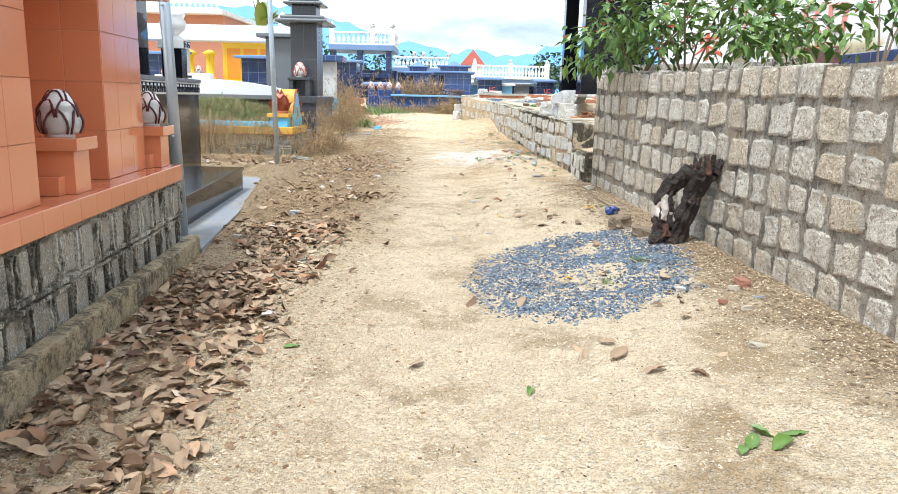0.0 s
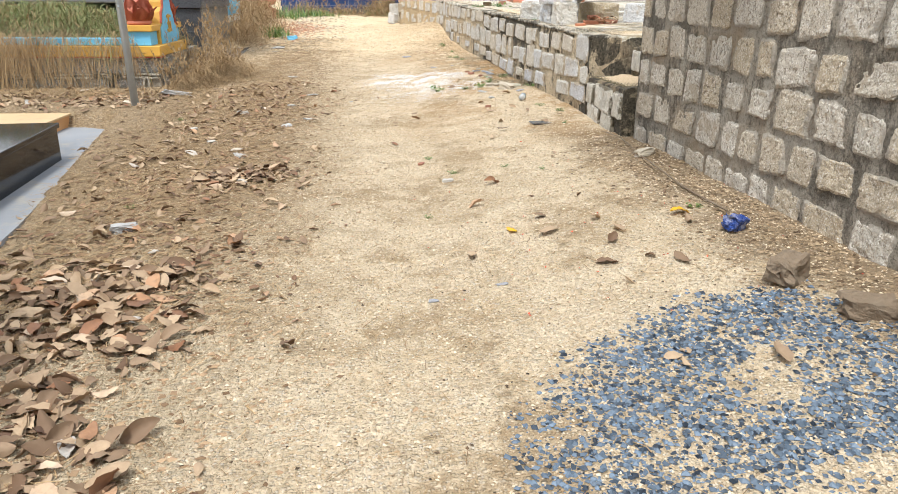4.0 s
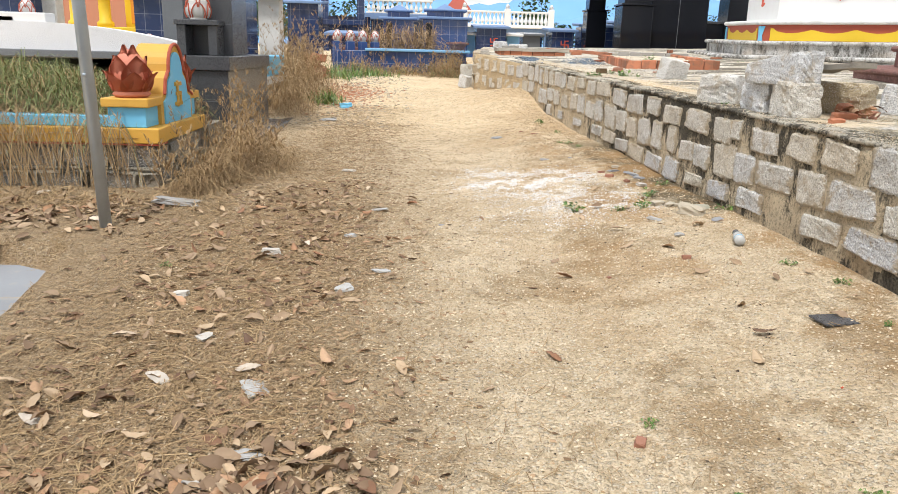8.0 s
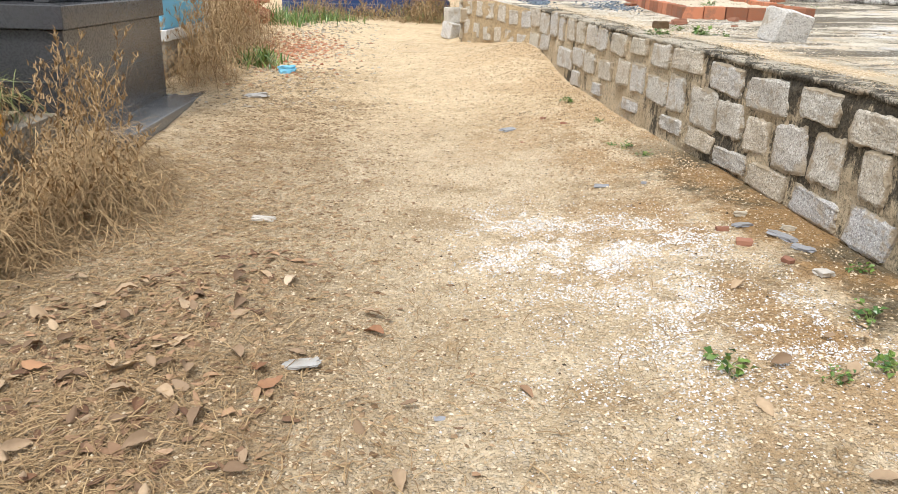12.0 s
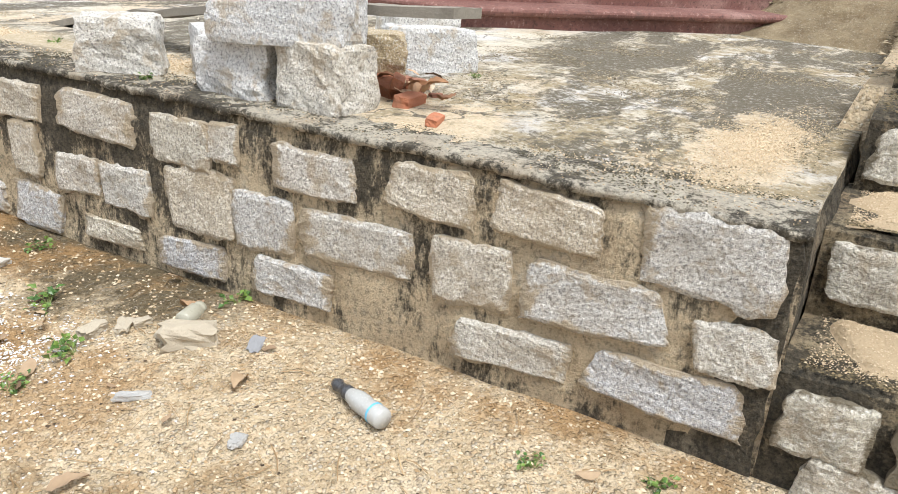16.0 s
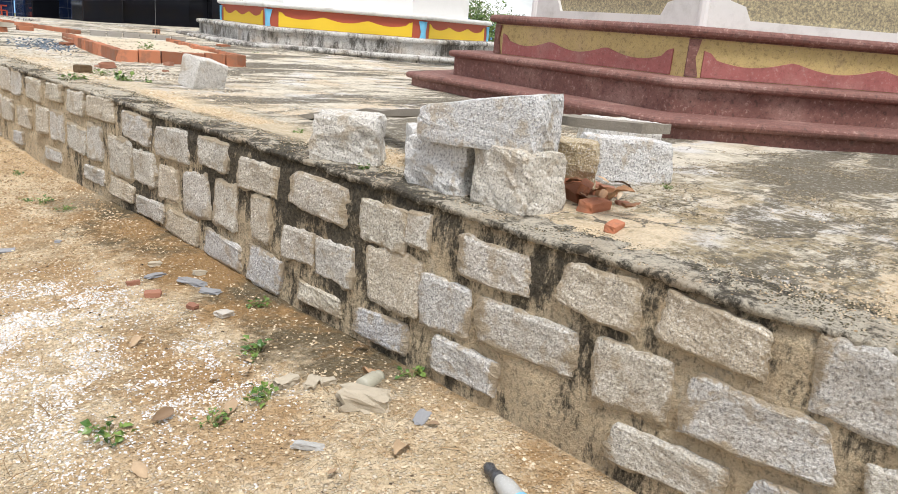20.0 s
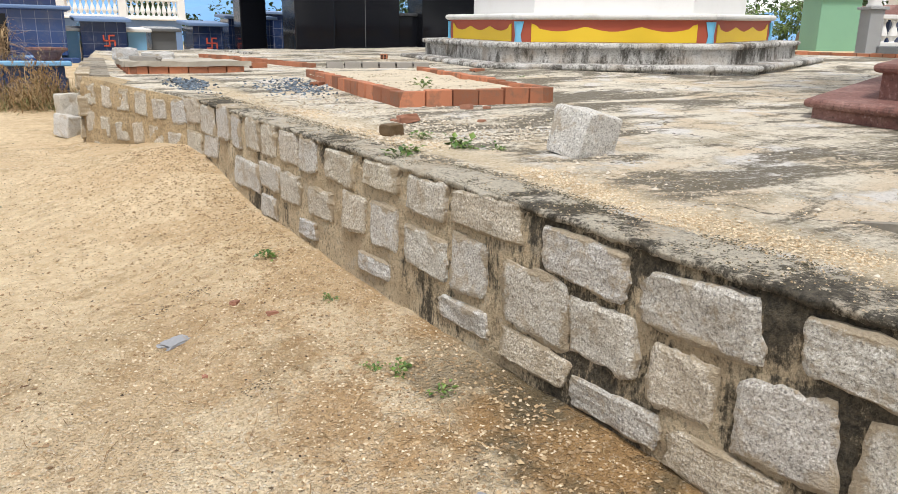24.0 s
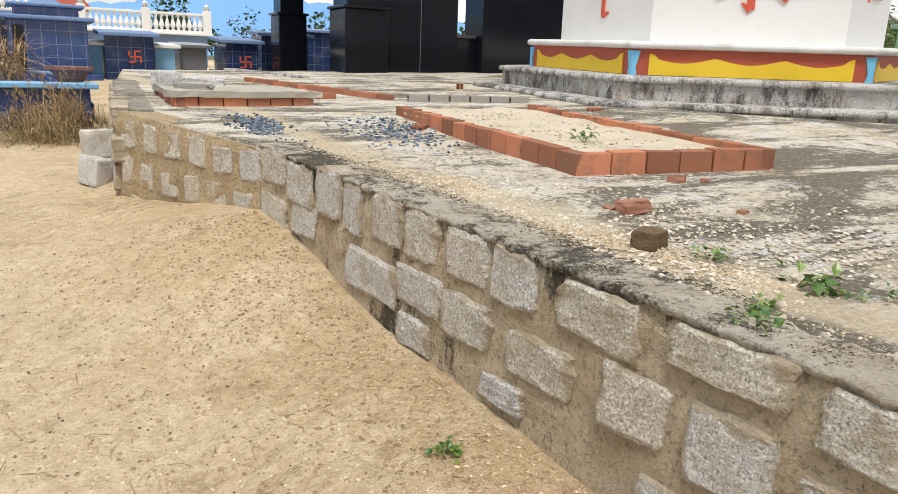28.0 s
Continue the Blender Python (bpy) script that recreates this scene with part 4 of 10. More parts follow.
def wall_body(name, p, q, z_low, z_top, thick, material, label, wob=0.006, step=0.1):
    """The mortared body of a wall from p to q. z_low and z_top are functions of the distance along it."""
    m, length = frame_of(p, q)
    n, k = max(2, int(length / step)), 14
    verts, faces = [], []
    for i in range(n + 1):
        s = length * i / n
        zl, zt = z_low(s), z_top(s)
        for j in range(k + 1):
            z = zl + (zt - zl) * j / k
            y = noise.noise(Vector((s * 5 + p[0], z * 5, p[1]))) * wob * 1.6 + noise.noise(Vector((s * 17, z * 17, p[1]))) * wob
            verts.append(m @ Vector((s, y + (0.015 if j == k else 0), z)))
        verts.append(m @ Vector((s, thick, zt)))
        verts.append(m @ Vector((s, thick, zl)))
    w = k + 3
    for i in range(n):
        for j in range(w):
            a, b = i * w + j, i * w + (j + 1) % w
            faces.append((a, a + w, b + w, b))
    faces.append(tuple(range(w)))
    faces.append(tuple(n * w + j for j in range(w))[::-1])
    ob = raw(name, [tuple(v) for v in verts], faces, material, smooth=False)
    return tagged(ob, label, "wall", kind="structure"), m, length

# ---------------------------------------------------------------- tall wall on the east side
TALL_P, TALL_Q = (tall_x(9.92), 9.92), (tall_x(0.5), 0.5)
TALL_TOP = 1.86
wall_tall, m_tall, len_tall = wall_body("wall_east", TALL_P, TALL_Q, lambda s: 0.1 - 0.03 * s, lambda s: TALL_TOP - 0.02 - 0.016 * s, 0.32, M_MORTAR, "tall retaining wall of cream split granite in grey mortar")


def courses(m, length, z_low, z_top, ch, wmin, wmax, meshes, parent, gap=0.035, s0=0.0, proud=0.028, ragged=0.02, lean=0.0):
    z = z_top
    row = 0
    while z - ch > z_low - ch * 0.8:
        s = s0 - rng.uniform(0, wmin * 0.6) * (row % 2)
        h = ch * rng.uniform(0.95, 1.05)
        while s < length:
            w = rng.uniform(wmin, wmax)
            hh = h - gap + rng.uniform(-ragged, ragged)
            if s + w * 0.5 > s0:
                a = max(s, s0)
                lay_stone(meshes, m, (a + s + w) / 2, z - h / 2 + rng.uniform(-0.012, 0.012) + lean * s, s + w - a - gap, hh, parent, proud * rng.uniform(0.7, 1.3))
            s += w
        z -= h
        row += 1


courses(m_tall, 7.6, 0.05, TALL_TOP, 0.262, 0.22, 0.38, STONES_TALL, wall_tall, gap=0.05, proud=0.012, ragged=0.035, lean=-0.016)

# north face of the same terrace, beside the steps
ret_wall, m_ret, len_ret = wall_body("wall_beside_steps", (4.15, 10.30), (TALL_P[0] + 0.02, TALL_P[1] + 0.02), lambda s: 0.3 + 1.0 * min(1, max(0, 1 - (s - 1.2) / 1.4)), lambda s: 2.06 - 0.05 * s, 0.3, mortar("pale_end_mortar", (0.70, 0.65, 0.55), 0.6, 0.7, True, 0.50, 0.56), "rough granite end wall of the terrace beside the steps", 0.02)
courses(m_ret, len_ret - 0.40, 0.55, 1.93, 0.43, 0.2, 0.36, STONES_TALL, ret_wall, gap=0.042, proud=0.014)

# ---------------------------------------------------------------- low wall of the platform
LOW_P, LOW_Q = (edge_x(21.05), 21.05), (edge_x(11.075), 11.075)
wall_low, m_low, len_low = wall_body("wall_platform", LOW_P, LOW_Q, lambda s: 0.25, lambda s: slab_z(0, 21.05 - s) - 0.012, 0.3, M_MORTAR_OLD, "low platform wall of grey granite in algae-stained mortar", 0.009)
# place along the wall, width, depth of the middle below the slab and height of its stones, course by course
TOP_COURSE = ((0.30, 0.46, 0.114, 0.22), (0.73, 0.41, 0.151, 0.24), (1.18, 0.34, 0.119, 0.27), (1.48, 0.23, 0.153, 0.25), (1.87, 0.31, 0.126, 0.23), (2.19, 0.28, 0.128, 0.22), (2.56, 0.28, 0.113, 0.21), (2.87, 0.27, 0.125, 0.22), (3.31, 0.38, 0.117, 0.19), (3.80, 0.40, 0.091, 0.15), (4.25, 0.36, 0.113, 0.19), (4.72, 0.49, 0.086, 0.16), (5.32, 0.46, 0.140, 0.17), (5.83, 0.45, 0.148, 0.20), (6.34, 0.37, 0.128, 0.16), (6.81, 0.37, 0.153, 0.19), (7.35, 0.44, 0.147, 0.18), (7.82, 0.32, 0.156, 0.19), (8.04, 0.14, 0.131, 0.15), (8.46, 0.35, 0.162, 0.17), (8.91, 0.31, 0.132, 0.17), (9.31, 0.35, 0.117, 0.16), (9.78, 0.36, 0.116, 0.27))
MID_COURSE_NORTH = ((0.27, 0.48, 0.411, 0.22), (0.81, 0.40, 0.352, 0.22), (1.69, 0.54, 0.435, 0.25), (2.17, 0.41, 0.370, 0.19), (2.56, 0.35, 0.393, 0.20), (3.04, 0.36, 0.397, 0.18), (3.50, 0.28, 0.357, 0.23), (3.85, 0.29, 0.354, 0.23), (4.25, 0.41, 0.384, 0.19), (4.62, 0.26, 0.356, 0.28), (5.07, 0.38, 0.376, 0.27), (5.44, 0.32, 0.365, 0.25), (5.79, 0.25, 0.397, 0.24), (6.14, 0.31, 0.390, 0.26))
MID_COURSE_SOUTH = ((6.49, 0.26, 0.381, 0.25), (6.85, 0.21, 0.377, 0.23), (7.19, 0.26, 0.415, 0.19), (7.49, 0.29, 0.416, 0.22), (7.90, 0.35, 0.392, 0.27), (8.22, 0.28, 0.387, 0.22), (8.63, 0.46, 0.366, 0.18), (9.07, 0.28, 0.354, 0.22), (9.47, 0.43, 0.351, 0.19), (9.88, 0.23, 0.376, 0.17))
FOOT_COURSE = ((2.14, 0.29, 0.594, 0.18), (2.82, 0.29, 0.601, 0.12), (3.73, 0.37, 0.598, 0.10), (4.58, 0.40, 0.585, 0.12), (5.08, 0.42, 0.598, 0.14), (5.51, 0.43, 0.620, 0.13), (5.97, 0.39, 0.636, 0.16), (6.45, 0.41, 0.640, 0.15), (6.90, 0.33, 0.638, 0.21), (7.38, 0.36, 0.634, 0.10), (7.84, 0.35, 0.630, 0.14), (8.34, 0.35, 0.594, 0.17), (9.22, 0.39, 0.578, 0.16), (9.71, 0.45, 0.558, 0.16))
for course in (TOP_COURSE, MID_COURSE_NORTH, MID_COURSE_SOUTH, FOOT_COURSE):
    for s, w, below, h in course:
        lay_stone(STONES_LOW, m_low, s, slab_z(0, 21.05 - s) - below, w, h, wall_low, 0.019)

BEND, CORNER, FAR_END = LOW_P, (0.28, 22.55), (0.64, 27.2)
wall_bend, m_bend, len_bend = wall_body("wall_platform_bend", CORNER, BEND, lambda s: 0.5, lambda s: 1.53 - 0.092 * s, 0.3, mortar("ochre_mortar", (0.58, 0.445, 0.27), 0.15, 0.15, True, 0.5, 0.58), "short wall of grey granite blocks in ochre mortar", 0.012)
courses(m_bend, len_bend - 0.10, 0.85, 1.50, 0.285, 0.23, 0.31, STONES_LOW, wall_bend, gap=0.085, s0=0.03, lean=-0.07, proud=0.01)
wall_far, m_far, len_far = wall_body("wall_platform_far", FAR_END, CORNER, lambda s: 0.6, lambda s: 1.62 - 0.018 * s, 0.3, M_MORTAR, "far run of the granite platform wall", 0.012)
courses(m_far, len_far - 0.12, 0.9, 1.58, 0.24, 0.2, 0.32, STONES_LOW, wall_far)

# south cheek of the platform, above the steps
wall_cheek, m_cheek, len_cheek = wall_body("wall_cheek", (LOW_Q[0] - 0.012, 11.085), (3.3, 11.085), lambda s: 0.3, lambda s: slab_z(0, 11.1) - 0.015, 0.25, mortar("black_algae_mortar", (0.30, 0.26, 0.19), 0.95, 0.2, True, 0.42, 0.5), "algae-blackened end of the platform beside the steps", 0.012)


def platform():
    xs = list(np.arange(0.0, 3.0, 0.12)) + list(np.arange(3.0, 15.1, 0.4))
    ys = list(np.arange(11.1, 20.0, 0.12)) + list(np.arange(20.0, 31.1, 0.4))
    verts, faces = [], []
    for y in ys:
        left = edge_x(y) + 0.02 if y <= 21.05 else float(np.interp(y, [21.05, 22.5, 27.2, 32], [BEND[0], CORNER[0], FAR_END[0], 1.2])) + 0.05
        for x in xs:
            xx = left + x * (1.0 if y > 16 else (7.4 - left + 7.0 * smooth_step(14.0, 16.0, y)) / 15.0)
            verts.append((xx, y, slab_z(xx, y) + noise.noise(Vector((xx * 1.2, y * 1.2, 5))) * 0.012 + noise.noise(Vector((xx * 6, y * 6, 9))) * 0.004 + (0.05 * smooth_step(21.05, 22.4, y) if y > 21 else 0)))
    n, w = len(verts), len(xs)
    verts += [(x, y, z - 0.09) for x, y, z in verts]
    for j in range(len(ys) - 1):
        for i in range(w - 1):
            a = j * w + i
            faces.append((a, a + 1, a + w + 1, a + w))
    rim = [i for i in range(w)] + [j * w + w - 1 for j in range(1, len(ys))] + [(len(ys) - 1) * w + i for i in range(w - 2, -1, -1)] + [j * w for j in range(len(ys) - 2, 0, -1)]
    for a, b in zip(rim, rim[1:] + rim[:1]):
        faces.append((a, a + n, b + n, b))
    return tagged(raw("platform", verts, faces, M_SLAB, smooth=True), "weathered concrete platform with algae bands and sand", "paving", kind="structure")


PLATFORM = platform()


def coping(name, pts, width, thick, label):
    """An uneven cement coping along a wall top; pts are x, y, z of its outer edge."""
    verts, faces = [], []
    fine = []
    for (a, b) in zip(pts, pts[1:]):
        n = max(1, int((Vector(b) - Vector(a)).length / 0.025))
        fine += [Vector(a).lerp(Vector(b), i / n) for i in range(n)]
    fine.append(Vector(pts[-1]))
    for i, p in enumerate(fine):
        d = (fine[min(i + 1, len(fine) - 1)] - fine[max(i - 1, 0)]).normalized()
        side = Vector((d.y, -d.x, 0))
        for o, dz in ((-0.008, -thick), (-0.012, -0.008), (-0.006, 0.0), (0.35 * width, 0.004), (0.7 * width, 0.002), (width, -0.012), (width, -thick)):
            j = noise.noise(p * 3 + Vector((o * 9, 0, 0))) * 0.010 + noise.noise(p * 11 + Vector((0, 0, o * 40))) * 0.010 + noise.noise(p * 31 + Vector((0, 0, o * 60))) * 0.010
            verts.append(tuple(p + side * (o + (j if o < 0 else j * 0.6)) + Vector((0, 0, dz + j * 0.6))))
    w = 7
    for i in range(len(fine) - 1):
        for j in range(w):
            a, b = i * w + j, i * w + (j + 1) % w
            faces.append((a, b, b + w, a + w))
    faces.append(tuple(range(w))[::-1])
    faces.append(tuple((len(fine) - 1) * w + j for j in range(w)))
    return tagged(raw(name, verts, faces, M_CAP, smooth=True), label, "coping", kind="structure")


coping("coping_platform", [(edge_x(y), y, slab_z(0, y) + 0.006) for y in (11.08, 13, 15, 17, 19, 21.05)], 0.30, 0.026, "algae-blackened cement coping of the platform edge")

# ---------------------------------------------------------------- steps up to the platform
def steps():
    st = thing("stone_steps", 2.2, 10.6, 0.3, "four mossy granite steps with sand on the treads", "steps")
    runs = ((1.80, 2.32, 0.25, 0.80), (2.22, 2.80, 0.5, 1.09), (2.72, 3.36, 0.7, 1.36), (3.28, 4.05, 0.9, 1.61))
    for k, (x0, x1, z0, z1) in enumerate(runs):
        n = 12
        bm = bmesh.new()
        bmesh.ops.create_grid(bm, x_segments=8, y_segments=14, size=0.5)
        y0, y1 = 9.98, (11.082, 11.082, 11.06, 11.04)[k]
        for v in bm.verts:
            u, w = v.co.x + 0.5, v.co.y + 0.5
            xx, yy = x0 + (x1 - x0) * u, y0 + (y1 - y0) * w
            j = noise.noise(Vector((xx * 5, yy * 5, k))) * 0.02
            v.co = (xx + (j if u < 0.1 else 0), yy, z1 + j * 0.6 - (0.02 if u < 0.05 else 0) + 0.02 * (1 - w))
        ext = bmesh.ops.extrude_face_region(bm, geom=bm.faces[:])
        for v in ext["geom"]:
            if isinstance(v, bmesh.types.BMVert):
                v.co.z = z0
        bmesh.ops.recalc_face_normals(bm, faces=bm.faces[:])
        s = part("step", bm, M_STEP, st, smooth=False)
        mf, ln_ = frame_of((x0, y1), (x0, y0))
        a = 0.0
        row = [0.42, 0.52] if k == 1 else [0.3, 0.42, 0.3] if k else [0.26, 0.5, 0.24]
        for w in row:
            w = w * ln_
            lay_stone(STONES_STEP, mf, a + w / 2, (z1 + max(z0, z1 - 0.27)) / 2 - 0.01, w - 0.06, 0.21, s, 0.03, 0.12)
            a += w
        if k == 0:
            lay_stone(STONES_STEP, mf, 0.3, 0.48, 0.4, 0.2, s, 0.03)
            lay_stone(STONES_STEP, mf, 0.72, 0.46, 0.36, 0.2, s, 0.03)
    return st


M_STEP = mortar("black_mossy_cement", (0.38, 0.31, 0.20), 0.95, 0.3, False, 0.435, 0.505)
STEPS = steps()


def drift_z(x0, x1, y0, y1, z, seed, xx, yy):
    """The height of the sand on a tread; it peters out unevenly towards its rim."""
    u, w = (xx - x0) / (x1 - x0), (yy - y0) / (y1 - y0)
    q = Vector((xx * 4.5, yy * 4.5, seed))
    rim = min(1.0, 5 * min(u + 0.05, 1.1 - u) + 1.2 * noise.noise(q * 0.8), 7 * min(w, 1 - w) + 0.15 + 1.6 * noise.noise(q * 1.1 + Vector((7, 0, 0))))
    rim = max(rim, -0.4)
    return z + 0.02 * (1 - (yy - 9.98) / 1.07) + 0.040 * rim - 0.024 + noise.noise(q) * 0.022 * rim + noise.noise(q * 3) * 0.010 * rim + noise.noise(q * 9) * 0.004


def sand_drift(x0, x1, y0, y1, z, seed):
    bm = bmesh.new()
    bmesh.ops.create_grid(bm, x_segments=22, y_segments=52, size=0.5)
    for v in bm.verts:
        xx, yy = x0 + (x1 - x0) * (v.co.x + 0.5), y0 + (y1 - y0) * (v.co.y + 0.5)
        v.co = (xx, yy, drift_z(x0, x1, y0, y1, z, seed, xx, yy))
    return part("sand_drift", bm, M_TREADSAND, STEPS, "cream sand drifted on the tread", True)


DRIFTS = ((1.83, 2.25, 10.30, 11.05, 0.80, 1), (2.25, 2.74, 10.02, 11.05, 1.09, 2))
M_TREADSAND = plain("coarse_tread_sand", (0.60, 0.47, 0.31), 0.95, 0, 0.3, 16, 1.0, 0.014, grime=0.5, grime_c=(0.36, 0.26, 0.15))
for d_ in DRIFTS:
    sand_drift(*d_)


# ---------------------------------------------------------------- the two hexagonal towers
def wave_panel(p, q, z0, z1, inset, mat_low, parent, name, label, margin=0.12, high=0.55, out=0.012, dip=True):
    """A painted strip with a scalloped upper edge on the face from p to q, outside to the right."""
    m, length = frame_of(p, q)
    x0, x1 = margin, length - margin
    top = []
    n = 40
    for i in range(n + 1):
        t = i / n
        s = x0 + (x1 - x0) * t
        w = abs(math.sin(t * math.pi * 3)) if dip else 0
        end = 0.12 if t < 0.03 or t > 0.97 else 0
        top.append((s, z0 + (z1 - z0) * (high + 0.22 * (0.5 - w) + end)))
    out_line = [(x0, z0)] + [(x1, z0)] + top[::-1]
    return part(name, prism(out_line, -out, 0.01, m), mat_low, parent, label)


RED_C, RED_A = (7.75, 15.285), 203.0
WHITE_C, WHITE_A = (8.755, 24.21), 202.1
# both towers stand square to the sloping platform
TOWER_LEAN = Matrix.Rotation(0.0212, 4, "X") @ Matrix.Rotation(-0.0216, 4, "Y")


def glyph(strokes, m, material, parent, s=1.0, label=""):
    """Raised brush strokes; each is an outline in x, z."""
    for k, st in enumerate(strokes):
        part("brush_stroke", prism([(x * s, z * s) for x, z in st], -0.02 - 0.0015 * k, 0.01, m), material, parent, label)


def stroke(x0, z0, x1, z1, w0, w1):
    dx, dz = x1 - x0, z1 - z0
    L = math.hypot(dx, dz)
    nx, nz = -dz / L, dx / L
    return [(x0 + nx * w0, z0 + nz * w0), (x0 - nx * w0, z0 - nz * w0), (x1 - nx * w1, z1 - nz * w1), (x1 + nx * w1, z1 + nz * w1)]


RU = [stroke(-0.28, 0.42, -0.40, 0.02, 0.045, 0.035), stroke(-0.40, 0.03, -0.06, -0.34, 0.035, 0.05), stroke(-0.02, 0.30, -0.44, -0.42, 0.045, 0.012), stroke(-0.48, 0.16, 0.02, 0.22, 0.03, 0.04),
      stroke(0.12, 0.24, 0.14, -0.34, 0.045, 0.04), stroke(0.12, 0.22, 0.46, 0.24, 0.035, 0.04), stroke(0.44, 0.24, 0.40, -0.32, 0.05, 0.05), stroke(0.14, -0.26, 0.46, -0.30, 0.035, 0.045)]
LAI = [stroke(0, 0.5, 0, -0.42, 0.05, 0.055), stroke(0.0, -0.42, -0.13, -0.32, 0.05, 0.01), stroke(-0.02, 0.05, -0.48, -0.28, 0.05, 0.012), stroke(0.03, 0.05, 0.5, -0.26, 0.03, 0.06), stroke(-0.36, 0.3, 0.36, 0.33, 0.035, 0.04), stroke(-0.26, 0.12, -0.14, 0.24, 0.02, 0.04), stroke(0.16, 0.24, 0.26, 0.12, 0.04, 0.02)]
ZHI = [stroke(0.0, 0.45, 0.02, -0.45, 0.05, 0.05), stroke(0.02, -0.42, 0.22, -0.36, 0.045, 0.02), stroke(-0.3, 0.1, 0.2, 0.15, 0.04, 0.04)]


ZHI2 = [stroke(0.05, 0.45, 0.04, -0.30, 0.05, 0.06), stroke(0.04, -0.34, -0.16, -0.22, 0.06, 0.012), stroke(-0.3, 0.25, 0.3, 0.3, 0.04, 0.04)]


def tower(kind):
    if kind == "red":
        (cx, cy), a0 = RED_C, RED_A
        t = thing("memorial_tower", cx, cy, 1.25, "white hexagonal tower on worn maroon terrazzo tiers", "tower")
        part("lower_tier", hex_layer(cx, cy, 3.484, a0, 1.10, 1.555, 0.07, 0.07), M_MAROON, t)
        part("upper_tier", hex_layer(cx, cy, 3.03, a0, 1.53, 1.815, 0.07, 0.07), M_MAROON, t)
        base = part("pedestal", hex_layer(cx, cy, 2.595, a0, 1.80, 2.13), M_OLDGOLD, t, "mildewed gold pedestal with painted maroon swags")
        part("ledge", hex_layer(cx, cy, 2.605, a0, 2.125, 2.22, 0.075, 0.08), M_MAROON, t)
        hp = hexagon(cx, cy, 2.595, a0)
        for k in range(6):
            p, q = hp[k], hp[(k + 1) % 6]
            wave_panel(p, q, 1.82, 2.13, 0, M_MAROON_PINK, base, "swag", "", 0.14, 0.45)
            m, _ = frame_of(p, q)
            part("corner_drop", prism([(0.0, 1.82), (0.11, 1.82), (0.07, 1.97), (0.10, 2.12), (0.0, 2.12)], -0.02, 0.02, m), M_MAROON, base)
        body_r, z0, z1, mat_body = 2.18, 2.215, 7.2, M_PANEL_OLD
    else:
        (cx, cy), a0 = WHITE_C, WHITE_A
        t = thing("memorial_tower", cx, cy, 1.45, "white hexagonal tower with a red and yellow painted base", "tower")
        part("lower_tier", hex_layer(cx, cy, 3.60, a0, 1.30, 1.745, 0.07, 0.08), M_GREYSTEP, t)
        part("upper_tier", hex_layer(cx, cy, 3.19, a0, 1.72, 2.02, 0.07, 0.08), M_GREYSTEP, t)
        base = part("pedestal", hex_layer(cx, cy, 2.745, a0, 2.01, 2.34), M_REDPAINT, t, "red painted pedestal with yellow swags")
        part("ledge", hex_layer(cx, cy, 2.745, a0, 2.335, 2.425, 0.08, 0.09), M_WHITE_OLD, t)
        hp = hexagon(cx, cy, 2.745, a0)
        for k in range(6):
            p, q = hp[k], hp[(k + 1) % 6]
            wave_panel(p, q, 2.025, 2.34, 0, M_YELLOW_BRIGHT, base, "swag", "", 0.2, 0.58)
            m, _ = frame_of(p, q)
            part("corner_scroll", prism([(-0.02, 1.98), (0.07, 1.98), (0.045, 2.12), (0.09, 2.31), (-0.02, 2.31)], -0.02, 0.02, m), M_SKYBLUE, base, "sky blue painted scroll")
            part("corner_scroll", prism([(_ - 0.07, 1.98), (_ + 0.02, 1.98), (_ + 0.02, 2.31), (_ - 0.09, 2.31), (_ - 0.045, 2.12)], -0.02, 0.02, m), M_SKYBLUE, base, "sky blue painted scroll")
        body_r, z0, z1, mat_body = 2.31, 2.415, 7.2, M_WHITE
    body = part("body", hex_layer(cx, cy, body_r, a0, z0, z1), mat_body, t)
    part("roof", hex_layer(cx, cy, body_r + 0.5, a0, z1, z1 + 0.25, 0.1, 0.1), M_MAROON if kind == "red" else M_WHITE, t)
    hb = hexagon(cx, cy, body_r, a0)
    for k in range(6):
        p, q = hb[k], hb[(k + 1) % 6]
        m, L = frame_of(p, q)
        if kind == "red":
            # raised plaster frame with scrolled lower corners
            f = [(0.0, z0), (L, z0), (L, 5.2), (L - 0.09, 5.2)]
            inner = [(L - 0.09, z0 + 0.42), (L - 0.17, z0 + 0.36), (L - 0.22, z0 + 0.24), (L - 0.36, z0 + 0.20), (L - 0.42, z0 + 0.09), (0.42, z0 + 0.09), (0.36, z0 + 0.20), (0.22, z0 + 0.24), (0.17, z0 + 0.36), (0.09, z0 + 0.42)]
            part("frame", prism(f + inner + [(0.09, 5.2), (0.0, 5.2)], -0.035, 0.01, m), M_WHITE_OLD, body, "white plaster frame with scrolled corners")
            part("bead", tube([m @ Vector((0.005, -0.02, z0)), m @ Vector((0.005, -0.02, 5.2))], [0.045, 0.045], 10), M_WHITE, body)
